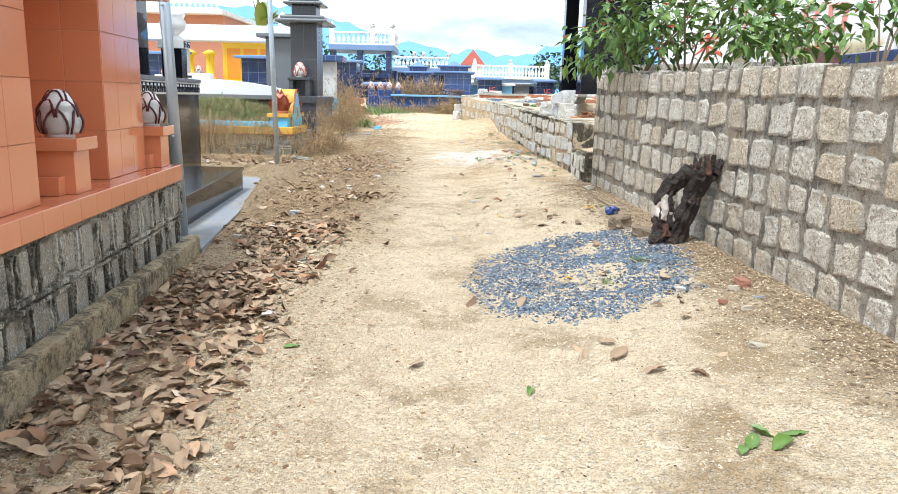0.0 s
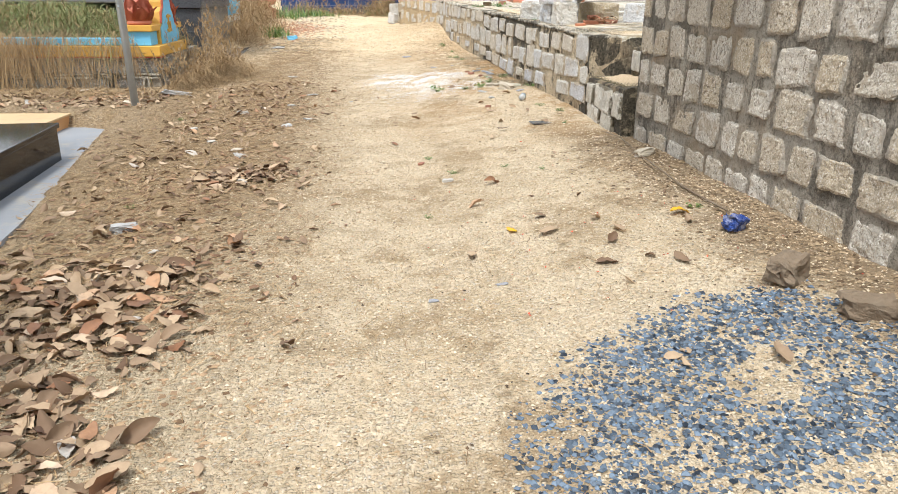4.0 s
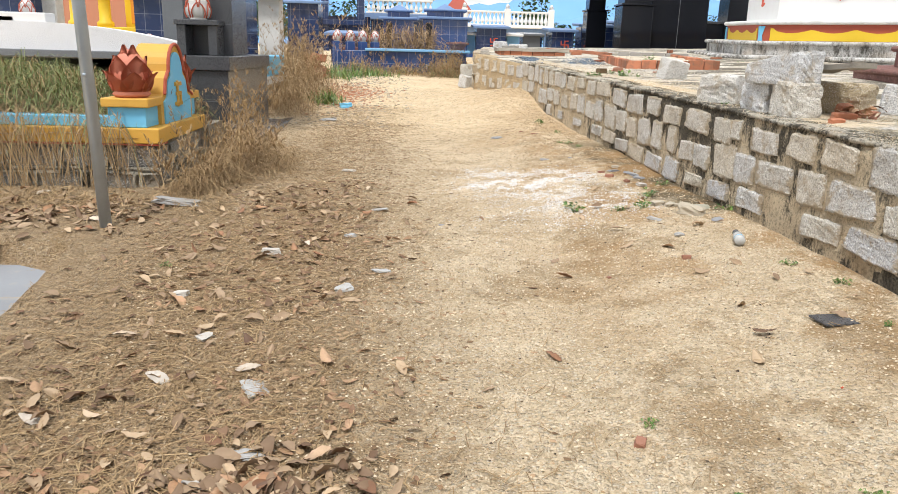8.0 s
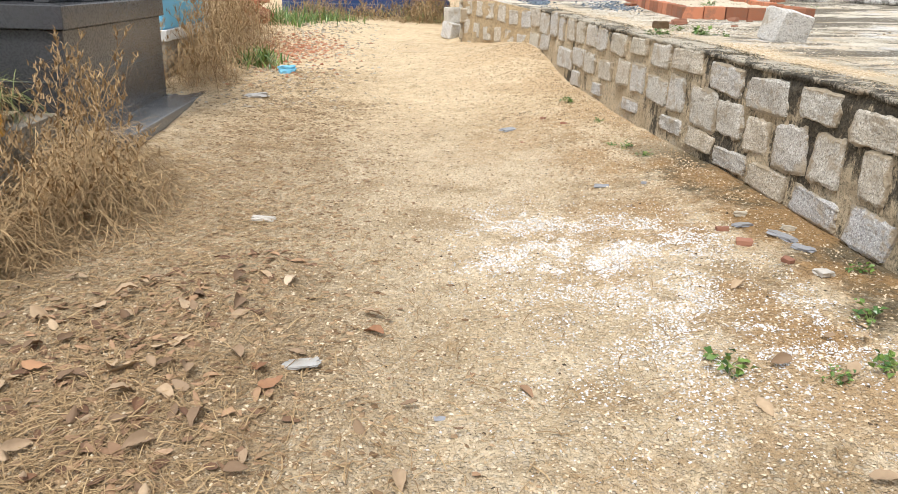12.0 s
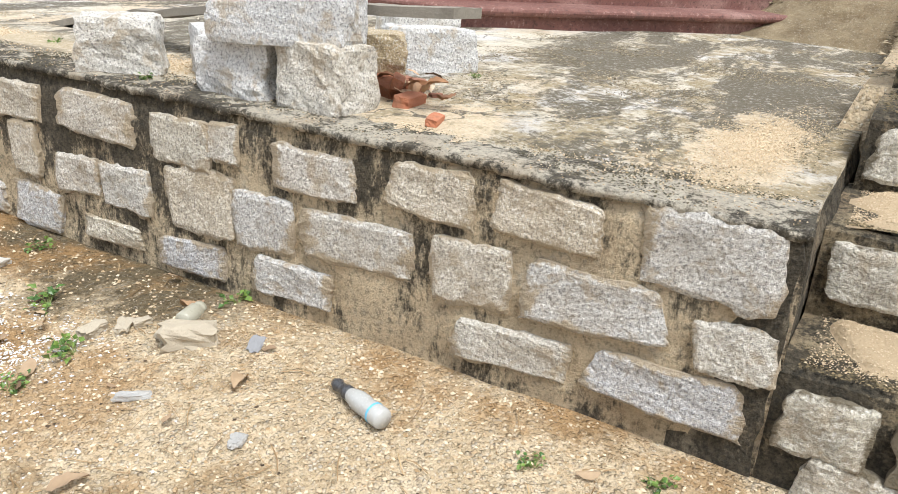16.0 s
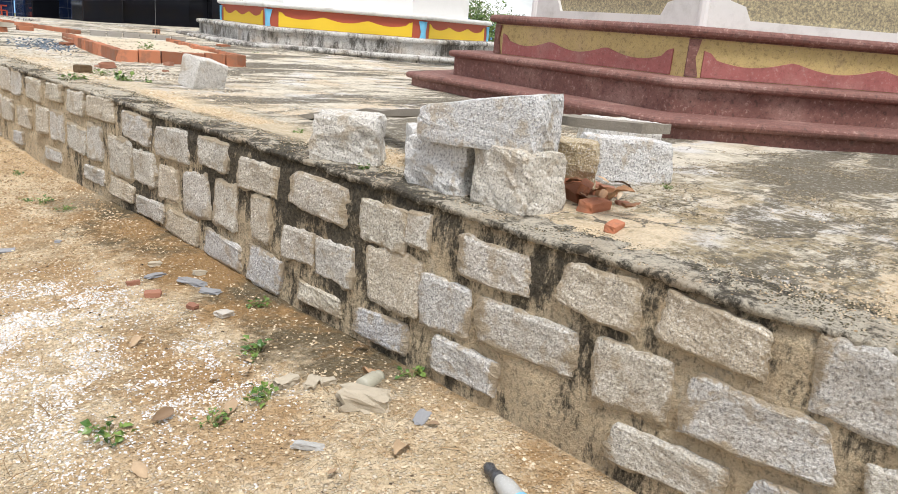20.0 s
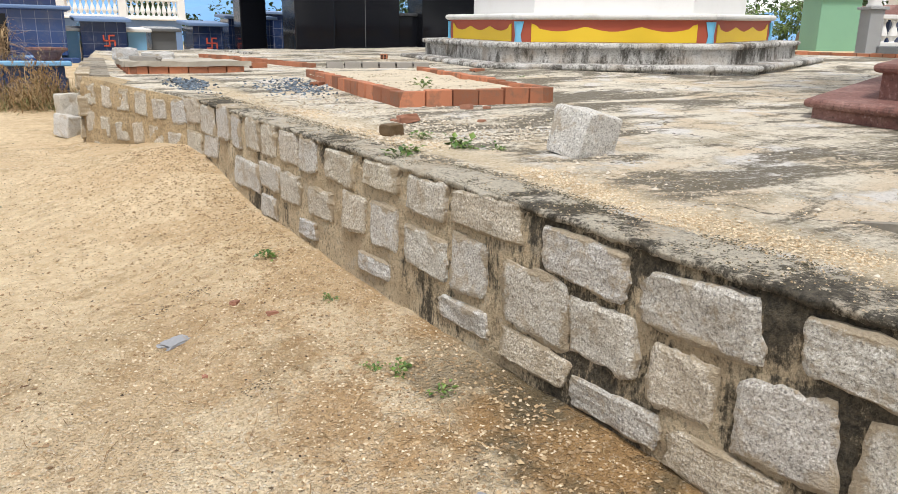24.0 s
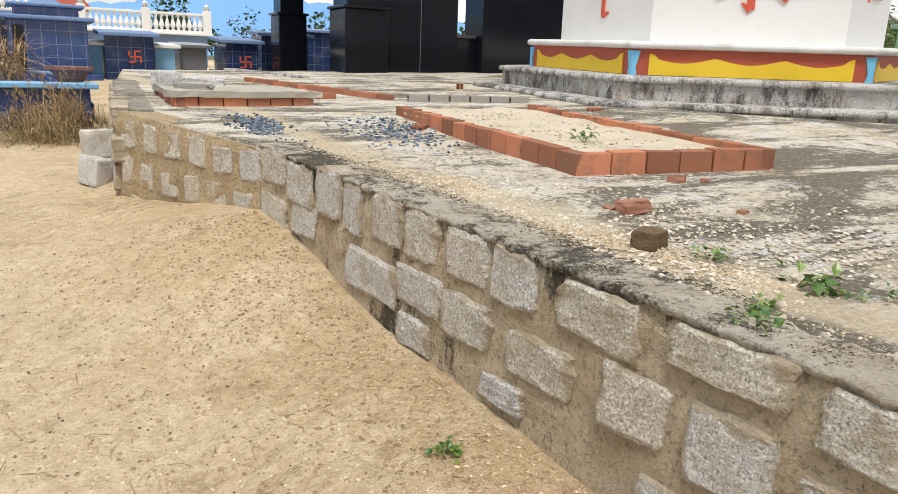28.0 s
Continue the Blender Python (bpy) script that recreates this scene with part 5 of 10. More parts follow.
    # brush characters on the faces that look on to the track
    for k, gl, z, s in (((5, ZHI2, 3.18, 0.75), (0, RU, 3.12, 0.8)) if kind == "red" else ((5, ZHI, 3.05, 0.7), (0, LAI, 3.18, 0.85), (1, RU, 3.32, 0.8))):
        p, q = hb[k], hb[(k + 1) % 6]
        m, L = frame_of(p, q)
        glyph(gl, m @ Matrix.Translation((L / 2, -0.002, z)), M_PINK_LETTER if kind == "red" else M_RED_LETTER, body, s, "faded red raised character" if kind == "red" else "red raised character")
    t.matrix_basis = t.matrix_basis @ TOWER_LEAN
    return t


tower("red")
tower("white")

# ---------------------------------------------------------------- west side: orange tiled tomb
def lotus_bud(name, x, y, z, s, petal, line, label, parent=None, category="finial", group="lotus finials"):
    """A carved lotus: a bulb of pointed petals in three whorls, painted along their rims."""
    t = thing(name, x, y, z, label, category, group) if parent is None else parent
    core = lathe([(0.62 * s, 0), (0.66 * s, 0.08 * s), (0.55 * s, 0.14 * s), (0.78 * s, 0.45 * s), (0.86 * s, 0.9 * s), (0.74 * s, 1.5 * s), (0.45 * s, 2.0 * s), (0.1 * s, 2.2 * s)], 18, Matrix.Translation((x, y, z)))
    part("bulb", core, petal, t, smooth=True)
    for ring, (n, zz, rr, hh, off) in enumerate(((5, 0.16, 0.78, 1.15, 0), (5, 0.75, 0.72, 1.0, 36), (4, 1.35, 0.45, 0.8, 10))):
        for k in range(n):
            a = radians(off + 360 * k / n)
            m = Matrix.Translation((x, y, z + zz * s)) @ Matrix.Rotation(a, 4, "Z")
            half = 0.5 * s * (1 if ring < 2 else 0.75)
            bm = bmesh.new()
            rows = []
            for j in range(7):
                v = j / 6
                wd = half * math.sin(math.pi * (0.28 + 0.72 * v)) ** 0.7 if v < 1 else 0.005
                bulge = rr * s + 0.16 * s * math.sin(v * math.pi) - (0.14 * s * v if ring else 0)
                rows.append([bm.verts.new(m @ Vector((bulge - 0.09 * s * abs(u) ** 2 * 1.2, u * wd, hh * s * v))) for u in (-1, -0.5, 0, 0.5, 1)])
            for a_, b_ in zip(rows, rows[1:]):
                for i in range(4):
                    bm.faces.new((a_[i], a_[i + 1], b_[i + 1], b_[i]))
            bmesh.ops.solidify(bm, geom=bm.faces[:], thickness=0.05 * s)
            pt = part("petal", bm, petal, t, smooth=True)
            if line:
                rim = [m @ Vector((rr * s + 0.16 * s * math.sin(v * math.pi) - (0.14 * s * v if ring else 0) - 0.04 * s, sg * half * (math.sin(math.pi * (0.28 + 0.72 * v)) ** 0.7 if v < 1 else 0.005), hh * s * v)) for sg, vs in ((-1, (0.0, 0.25, 0.5, 0.75, 0.93)), (1, (0.93, 0.75, 0.5, 0.25, 0.0))) for v in vs]
                part("rim_line", tube(rim, [0.055 * s] * len(rim), 6), line, pt, "dark painted rim")
    return t


def orange_x(y):
    return -2.10 - 0.09 * (y - 3.4)


M_PLINTH = granite("dark_plinth_stone", [(0.27, 0.25, 0.20), (0.40, 0.37, 0.30), (0.20, 0.19, 0.16)], 0.35, 0.9, 0.7, 0.5, 0.3, (0.12, 0.10, 0.07))
M_RIDGE = mortar("raised_cement_pointing", (0.66, 0.62, 0.52), 0.9, 0.5, True, 0.475, 0.535)
STONES_DARK = stone_set(granite("dark_rubble_stone", [(0.13, 0.125, 0.11), (0.20, 0.19, 0.165), (0.10, 0.10, 0.095)], 0.5, 0.8, 0.4, 0.3), 410, 0.03, 6)
STONES_PLINTH = stone_set(M_PLINTH, 400, 0.03, 6)


def plinth(name, p, q, z0, z1, rows, bw, depth, label, ridge=M_RIDGE, thick=0.5, stones=None):
    """A rubble plinth whose joints carry raised twin ridges of cement."""
    t = thing(name, (p[0] + q[0]) / 2, (p[1] + q[1]) / 2, z0, label, "plinth")
    m, L = frame_of(p, q)
    core = part("core", box(0, L, 0.0, thick, z0 - 0.1, z1, 0, m), M_MORTAR, t)
    h = (z1 - z0) / rows
    jit = random.Random(int(L * 100))

    def ridge_bar(x0, x1, za, zb):
        """One uneven bar of raised pointing."""
        bm = bmesh.new()
        bmesh.ops.create_cube(bm, size=1)
        bmesh.ops.subdivide_edges(bm, edges=bm.edges[:], cuts=3, use_grid_fill=True)
        for v in bm.verts:
            c = Vector((x0 + (x1 - x0) * (v.co.x + 0.5), -0.008 + 0.046 * v.co.y, za + (zb - za) * (v.co.z + 0.5)))
            v.co = m @ (c + noise.noise_vector(c * 16) * 0.014)
        part("ridge", bm, ridge, core)

    for r in range(rows):
        z = z0 + h * r
        n = int(L / bw) + 1
        for i in range(n + 1):
            s = i * bw + (0.5 * bw if r % 2 else 0) + jit.uniform(-0.035, 0.035)
            if L - 0.03 > s > 0.02:
                for o in (-0.027, 0.027):
                    lean = jit.uniform(-0.006, 0.006)
                    ridge_bar(s + o - 0.012 + lean, s + o + 0.012 + lean, z + jit.uniform(0.015, 0.04), z + h - jit.uniform(0.015, 0.04))
            c = i * bw + (0.5 * bw if r % 2 else 0) + bw / 2
            if c < L - bw * 0.3:
                lay_stone(stones or STONES_PLINTH, m, c, z + h / 2, bw - 0.07, h - 0.05, core, 0.012, 0.1, tilt=jit.uniform(-4, 4))
            if r and s < L:
                dz = jit.uniform(-0.008, 0.008)
                for o in (-0.02, 0.02):
                    ridge_bar(max(0.0, s - 0.02), min(L, s + bw - 0.03), z + o + dz - 0.010, z + o + dz + 0.010)
    return t


def orange_tomb():
    p, q = (orange_x(6.42), 6.42), (orange_x(0.6), 0.6)
    # the face looks east, so the frame runs north
    p, q = q, p
    plinth("rubble_plinth", p, q, 0.14, 0.74, 2, 0.27, 0.1, "rubble stone plinth with raised cement pointing under an orange tomb", thick=1.6)
    m, L = frame_of(p, q)
    curb = thing("curb", p[0], p[1], 0.0, "mossy low concrete curb at the foot of the plinth", "curb")
    part("kerbstone", box(-0.1, L + 0.12, -0.14, -0.03, -0.2, 0.24, 0.02, m), mortar("sandy_mossy_curb", (0.58, 0.47, 0.29), 0.8, 0.3, False, 0.49, 0.56), curb)
    t = thing("tiled_tomb", -3.0, 4.5, 0.74, "orange glazed tile tomb with stepped pillars and lotus posts", "tomb")
    gm = M_ORANGE_GROUT

    def tiled(x0, x1, y0, y1, z0, z1, tw, th, name, face="f", par=t):
        """A tiled block: a grout core with single tiles on its front and on the end faces."""
        b = part(name, box(x0, x1, y0 + 0.006, y1, z0, z1, 0, m), gm, par)
        nx, nz = max(1, round((x1 - x0) / tw)), max(1, round((z1 - z0) / th))
        dx, dz = (x1 - x0) / nx, (z1 - z0) / nz
        for i in range(nx):
            for k in range(nz):
                part("tile", box(x0 + i * dx + 0.0015, x0 + (i + 1) * dx - 0.0015, y0 - 0.004, y0 + 0.008, z0 + k * dz + 0.0015, z0 + (k + 1) * dz - 0.0015, 0.002, m, 1), M_ORANGE, b)
        ny = max(1, round((y1 - y0) / tw))
        dy = (y1 - y0) / ny
        for xe, sgn in ((x0, -1), (x1, 1)):
            for i in range(ny):
                for k in range(nz):
                    part("tile", box(xe - 0.004 if sgn < 0 else xe - 0.006, xe + 0.006 if sgn < 0 else xe + 0.004, y0 + i * dy + 0.0015, y0 + (i + 1) * dy - 0.0015, z0 + k * dz + 0.0015, z0 + (k + 1) * dz - 0.0015, 0.002, m, 1), M_ORANGE, b)
        return b

    # ledge along the plinth top
    ledge = part("ledge", box(-0.02, L + 0.02, -0.03, 1.55, 0.742, 0.872, 0.004, m), gm, t)
    n = int(L / 0.24)
    for i in range(n):
        a = i * L / n
        part("tile", box(a + 0.0015, a + L / n - 0.0015, -0.037, -0.028, 0.746, 0.876, 0.002, m, 1), M_ORANGE, ledge)
        part("tile", box(a + 0.0015, a + L / n - 0.0015, -0.035, 0.36, 0.872, 0.879, 0.002, m, 1), M_ORANGE, ledge)

    def at(y):
        return (y - p[1]) / (q[1] - p[1]) * L
    # tall pillars, the back wall and the cornice
    for y0, y1, d in ((0.7, 3.95, 0.06), (5.2, 6.0, 0.14)):
        tiled(at(y0), at(y1), d, d + 0.75, 0.88, 2.22, 0.29, 0.36, "pillar")
    part("back_wall", box(at(3.5), at(5.3), 0.72, 0.9, 0.88, 2.3, 0.003, m), M_ORANGE, t)
    part("cornice", box(at(0.6), at(6.36), -0.02, 0.95, 2.215, 2.32, 0.02, m), M_ORANGE, t)
    part("cornice_top", box(at(0.6), at(6.5), -0.12, 1.0, 2.318, 2.40, 0.02, m), M_ORANGE, t)
    # low posts with stepped feet, each with a white lotus
    for y in (4.50, 6.22):
        w = 0.115
        part("post_foot", box(at(y) - 0.20, at(y) - w, 0.10, 0.30, 0.88, 0.99, 0.004, m), M_ORANGE, t)
        part("post_foot", box(at(y) + w, at(y) + 0.2, 0.10, 0.30, 0.88, 1.0, 0.004, m), M_ORANGE, t)
        part("post", box(at(y) - w, at(y) + w, 0.04, 0.27, 0.88, 1.14, 0.004, m), M_ORANGE, t)
        part("post_cap", box(at(y) - w - 0.045, at(y) + w + 0.045, 0.0, 0.31, 1.138, 1.215, 0.005, m), M_ORANGE, t)
        c = m @ Vector((at(y), 0.155, 1.215))
        lotus_bud("lotus_finial", c.x, c.y, c.z, 0.128, M_WHITE, M_DARKRED, "white lotus finial with dark red petal rims on a tiled post")


M_DARKRED = plain("dark_red_paint", (0.09, 0.018, 0.015), 0.5, 0, 0.2, 9, 0.1)
orange_tomb()


def pole(x, y, z, top, lean_x, lean_y, r, label):
    t = thing("steel_pole", x, y, z, label, "pole", "galvanised poles")
    h = top - z
    part("shaft", tube([(x, y, z - 0.2), (x + lean_x * h * 0.5, y + lean_y * h * 0.5, z + h * 0.5), (x + lean_x * h, y + lean_y * h, top)], [r, r, r], 14), M_GALV, t, smooth=True)
    for k in (0.28, 0.62):
        part("bolt", lathe([(0.012, 0), (0.012, 0.02), (0.006, 0.026)], 8, Matrix.Translation((x + lean_x * h * k, y + lean_y * h * k - r - 0.004, z + h * k)) @ Matrix.Rotation(radians(90), 4, "X")), M_GALV, t)
    return t


pole(-2.60, 7.12, 0.1, 3.6, -0.035, 0.0, 0.05, "galvanised steel pole beside the black granite tomb")
pole(-2.99, 12.81, 0.28, 4.2, -0.03, 0.0, 0.042, "leaning galvanised steel pole beside a grassy grave")


# ---------------------------------------------------------------- black granite tomb
def greek_key(m, x0, x1, z0, z1, parent, y=-0.012):
    """A running key meander, inlaid black on a white band."""
    n = max(1, int((x1 - x0) / 0.13))
    w = (x1 - x0) / n
    h = z1 - z0
    t = h * 0.085
    for i in range(n):
        a = x0 + i * w
        for ax, bx, az, bz in ((0.08, 0.92, 0.86, 0.94), (0.08, 0.2, 0.1, 0.86), (0.2, 0.72, 0.1, 0.2), (0.62, 0.74, 0.2, 0.64), (0.38, 0.62, 0.54, 0.64), (0.38, 0.48, 0.36, 0.54)):
            part("key", box(a + ax * w, a + bx * w, y, y + 0.012, z0 + az * h, z0 + bz * h, 0, m), M_BLACK, parent)


def black_tomb():
    t = thing("granite_tomb", -3.6, 8.9, 0.1, "polished black granite tomb with a white greek key band", "tomb")
    pa, pb = (-2.72, 7.36), (-3.02, 10.72)
    m, L = frame_of(pa, pb)
    slab = part("ledge_slab", box(0, L, 0.0, 1.6, 0.0, 0.40, 0.004, m), M_BLACK, t)
    part("ledge_top", box(-0.015, L + 0.015, -0.02, 1.6, 0.402, 0.445, 0.004, m), M_BLACK, t)
    body = part("body", box(-0.6, L - 0.32, 0.50, 1.9, 0.44, 1.46, 0.003, m), M_BLACK, t)
    band = part("key_band", box(-0.6, L - 0.30, 0.485, 1.9, 1.462, 1.61, 0.003, m), M_WHITE, t)
    greek_key(m, -0.6, L - 0.31, 1.475, 1.60, band, 0.474)
    part("upper_ledge", box(-0.6, L - 0.28, 0.47, 1.9, 1.612, 1.66, 0.003, m), M_GREYTILE_LITE, t)
    part("headstone", box(-0.2, L - 0.75, 1.0, 1.3, 1.66, 3.4, 0.005, m), M_BLACK, t)
    for s in (0.55, L - 0.5):
        post = part("post", box(s - 0.13, s + 0.13, 0.62, 0.88, 1.66, 2.05, 0.003, m), M_BLACK, t)
        cap = part("post_cap", box(s - 0.17, s + 0.17, 0.58, 0.92, 2.052, 2.16, 0.003, m), M_WHITE, t)
        greek_key(m, s - 0.17, s + 0.17, 2.06, 2.15, cap, 0.57)
        c = m @ Vector((s, 0.75, 2.16))
        part("urn", lathe([(0.1, 0), (0.12, 0.03), (0.07, 0.07), (0.15, 0.14), (0.17, 0.22), (0.12, 0.30), (0.14, 0.33), (0.02, 0.35)], 18, Matrix.Translation(c)), M_WHITE, t, "white glazed urn", True)
    return t


black_tomb()

pad = thing("concrete_pad", -3.0, 9.5, 0.1, "smooth grey concrete pad with blown leaves on it", "paving")
part("pad_slab", prism([(-2.22, 6.5), (-2.50, 8.7), (-2.66, 9.6), (-2.78, 10.8), (-3.02, 12.2), (-3.6, 12.5), (-4.6, 12.5), (-4.6, 6.5)], -0.16, 0.12, Matrix(((1, 0, 0, 0), (0, 0, 1, 0), (0, 1, 0, 0), (0, 0, 0, 1)))), plain("grey_concrete", (0.28, 0.295, 0.315), 0.75, 0, 0.3, 6, 0.3, grime=0.5, grime_c=(0.52, 0.42, 0.26)), pad)
tile_step = thing("tiled_step", -4.2, 11.9, 0.12, "buff tiled step with an orange edge", "step")
part("riser", box(-5.6, -3.62, 11.35, 12.5, 0.1, 0.24, 0.005), plain("orange_step_tile", (0.58, 0.30, 0.12), 0.4, 0, 0.2, 9, 0.1), tile_step)
part("tread", box(-5.62, -3.60, 11.33, 12.52, 0.242, 0.262, 0.004), plain("buff_step_tile", (0.62, 0.44, 0.24), 0.5, 0, 0.25, 9, 0.1, grime=0.3), tile_step)


# ---------------------------------------------------------------- small painted grave overgrown with grass
def painted_grave():
    plinth("rubble_plinth", (-6.4, 14.02), (-3.02, 14.02), 0.28, 0.75, 2, 0.46, 0.1, "dark rubble plinth with white raised pointing under a painted grave", thick=2.2, stones=STONES_DARK)
    plinth("rubble_plinth", (-3.015, 14.04), (-3.05, 15.34), 0.30, 0.75, 2, 0.46, 0.1, "dark rubble plinth with white raised pointing under a painted grave", thick=0.4, stones=STONES_DARK)
    t = thing("painted_grave", -3.2, 14.6, 0.75, "small sky blue and yellow grave with red lotus finials", "grave")
    part("yellow_band", box(-6.45, -2.97, 13.96, 14.20, 0.752, 0.885, 0.012), M_YELLOW, t, "ochre yellow band")
    part("yellow_band", box(-3.26, -2.985, 14.12, 15.40, 0.754, 0.887, 0.012), M_YELLOW, t, "ochre yellow band")
    part("red_line", box(-6.44, -2.975, 13.97, 14.19, 0.735, 0.752, 0.004), M_REDPAINT, t)
    part("blue_kerb", box(-6.4, -3.3, 14.02, 14.17, 0.886, 0.98, 0.01), M_SKYBLUE, t)
    # arched headstone that looks on to the track
    arc = [(0.0, 0.0), (1.14, 0.0), (1.14, 0.22), (1.02, 0.26), (0.96, 0.40), (0.86, 0.46)]
    arc += [(0.57 + 0.27 * math.cos(radians(a)), 0.46 + 0.24 * math.sin(radians(a))) for a in range(0, 181, 15)]
    arc += [(0.28, 0.46), (0.18, 0.40), (0.12, 0.26), (0.0, 0.22)]
    arc = [(0.13 + x * 0.78, z) for x, z in arc]
    m = pose(-3.05, 14.16, 0.887, 0, 0, 90)
    head = part("headstone", prism(arc, 0.0, 0.30, m), M_YELLOW, t, "yellow arched headstone")
    inner = [(0.57 + (x - 0.57) * 0.84, z * 0.90 + 0.0) for x, z in arc]
    part("face", prism(inner, -0.014, 0.02, m), M_SKYBLUE, head, "sky blue face")
    part("red_rim", tube([m @ Vector((x, -0.008, z)) for x, z in arc[2:-1]], [0.016] * len(arc[2:-1]), 6), M_REDPAINT, head)
    # the yellow letter on it
    for x, z, w, h in ((0.57, 0.34, 0.17, 0.035), (0.57, 0.25, 0.13, 0.03), (0.57, 0.16, 0.19, 0.035), (0.55, 0.25, 0.03, 0.24), (0.63, 0.21, 0.03, 0.12)):
        part("letter_stroke", box(x - w / 2, x + w / 2, -0.03, -0.01, z - h / 2, z + h / 2, 0.004, m), M_YELLOW, head)
    for y in (13.99, 15.08):
        ped = part("pedestal", box(-3.40, -3.08, y, y + 0.30, 0.887, 1.06, 0.006), M_SKYBLUE, t, "sky blue pedestal")
        part("pedestal_cap", box(-3.44, -3.04, y - 0.04, y + 0.34, 1.06, 1.135, 0.01), M_YELLOW, ped, "yellow cap")
        x, yy, z = -3.24, y + 0.15, 1.135
        bud = part("lotus", lathe([(0.13, 0), (0.16, 0.03), (0.12, 0.07), (0.15, 0.13), (0.13, 0.3), (0.04, 0.4)], 14, Matrix.Translation((x, yy, z))), M_REDLOTUS, ped, "terracotta lotus", True)
        for ring, (n, r0, r1, h, z0) in enumerate(((6, 0.14, 0.245, 0.17, 0.05), (5, 0.135, 0.15, 0.27, 0.08), (4, 0.10, 0.06, 0.27, 0.17))):
            for k in range(n):
                a = radians(360 * k / n + ring * 30)
                mm = Matrix.Translation((x, yy, z + z0)) @ Matrix.Rotation(a, 4, "Z")
                bm = bmesh.new()
                rows = []
                for j in range(6):
                    v = j / 5
                    wd = (0.115, 0.15, 0.10)[ring] * (math.sin(math.pi * (0.3 + 0.7 * v)) if v < 1 else 0.01)
                    rows.append([bm.verts.new(mm @ Vector((r0 + (r1 - r0) * v ** 1.5 - 0.02 * abs(u), u * wd, h * v))) for u in (-1, 0, 1)])
                for a_, b_ in zip(rows, rows[1:]):
                    for i in range(2):
                        bm.faces.new((a_[i], a_[i + 1], b_[i + 1], b_[i]))
                bmesh.ops.solidify(bm, geom=bm.faces[:], thickness=0.016)
                part("petal", bm, M_REDLOTUS, bud, smooth=True)
    soil = thing("grave_mound", -4.6, 14.9, 0.75, "mound of soil inside the grave kerb", "soil")
    bm = bmesh.new()
    bmesh.ops.create_grid(bm, x_segments=24, y_segments=18, size=0.5)
    for v in bm.verts:
        x, y = -4.75 + v.co.x * 3.2, 14.95 + v.co.y * 2.0
        v.co = (x, y, 0.80 + 0.32 * math.cos(v.co.x * 3.0) * math.cos(v.co.y * 3.0) + noise.noise(Vector((x * 2, y * 2, 1))) * 0.05)
    part("soil", bm, M_GROUND, soil, smooth=True)


M_REDLOTUS = plain("terracotta_red_paint", (0.60, 0.21, 0.13), 0.65, 0, 0.25, 8, 0.2)
painted_grave()


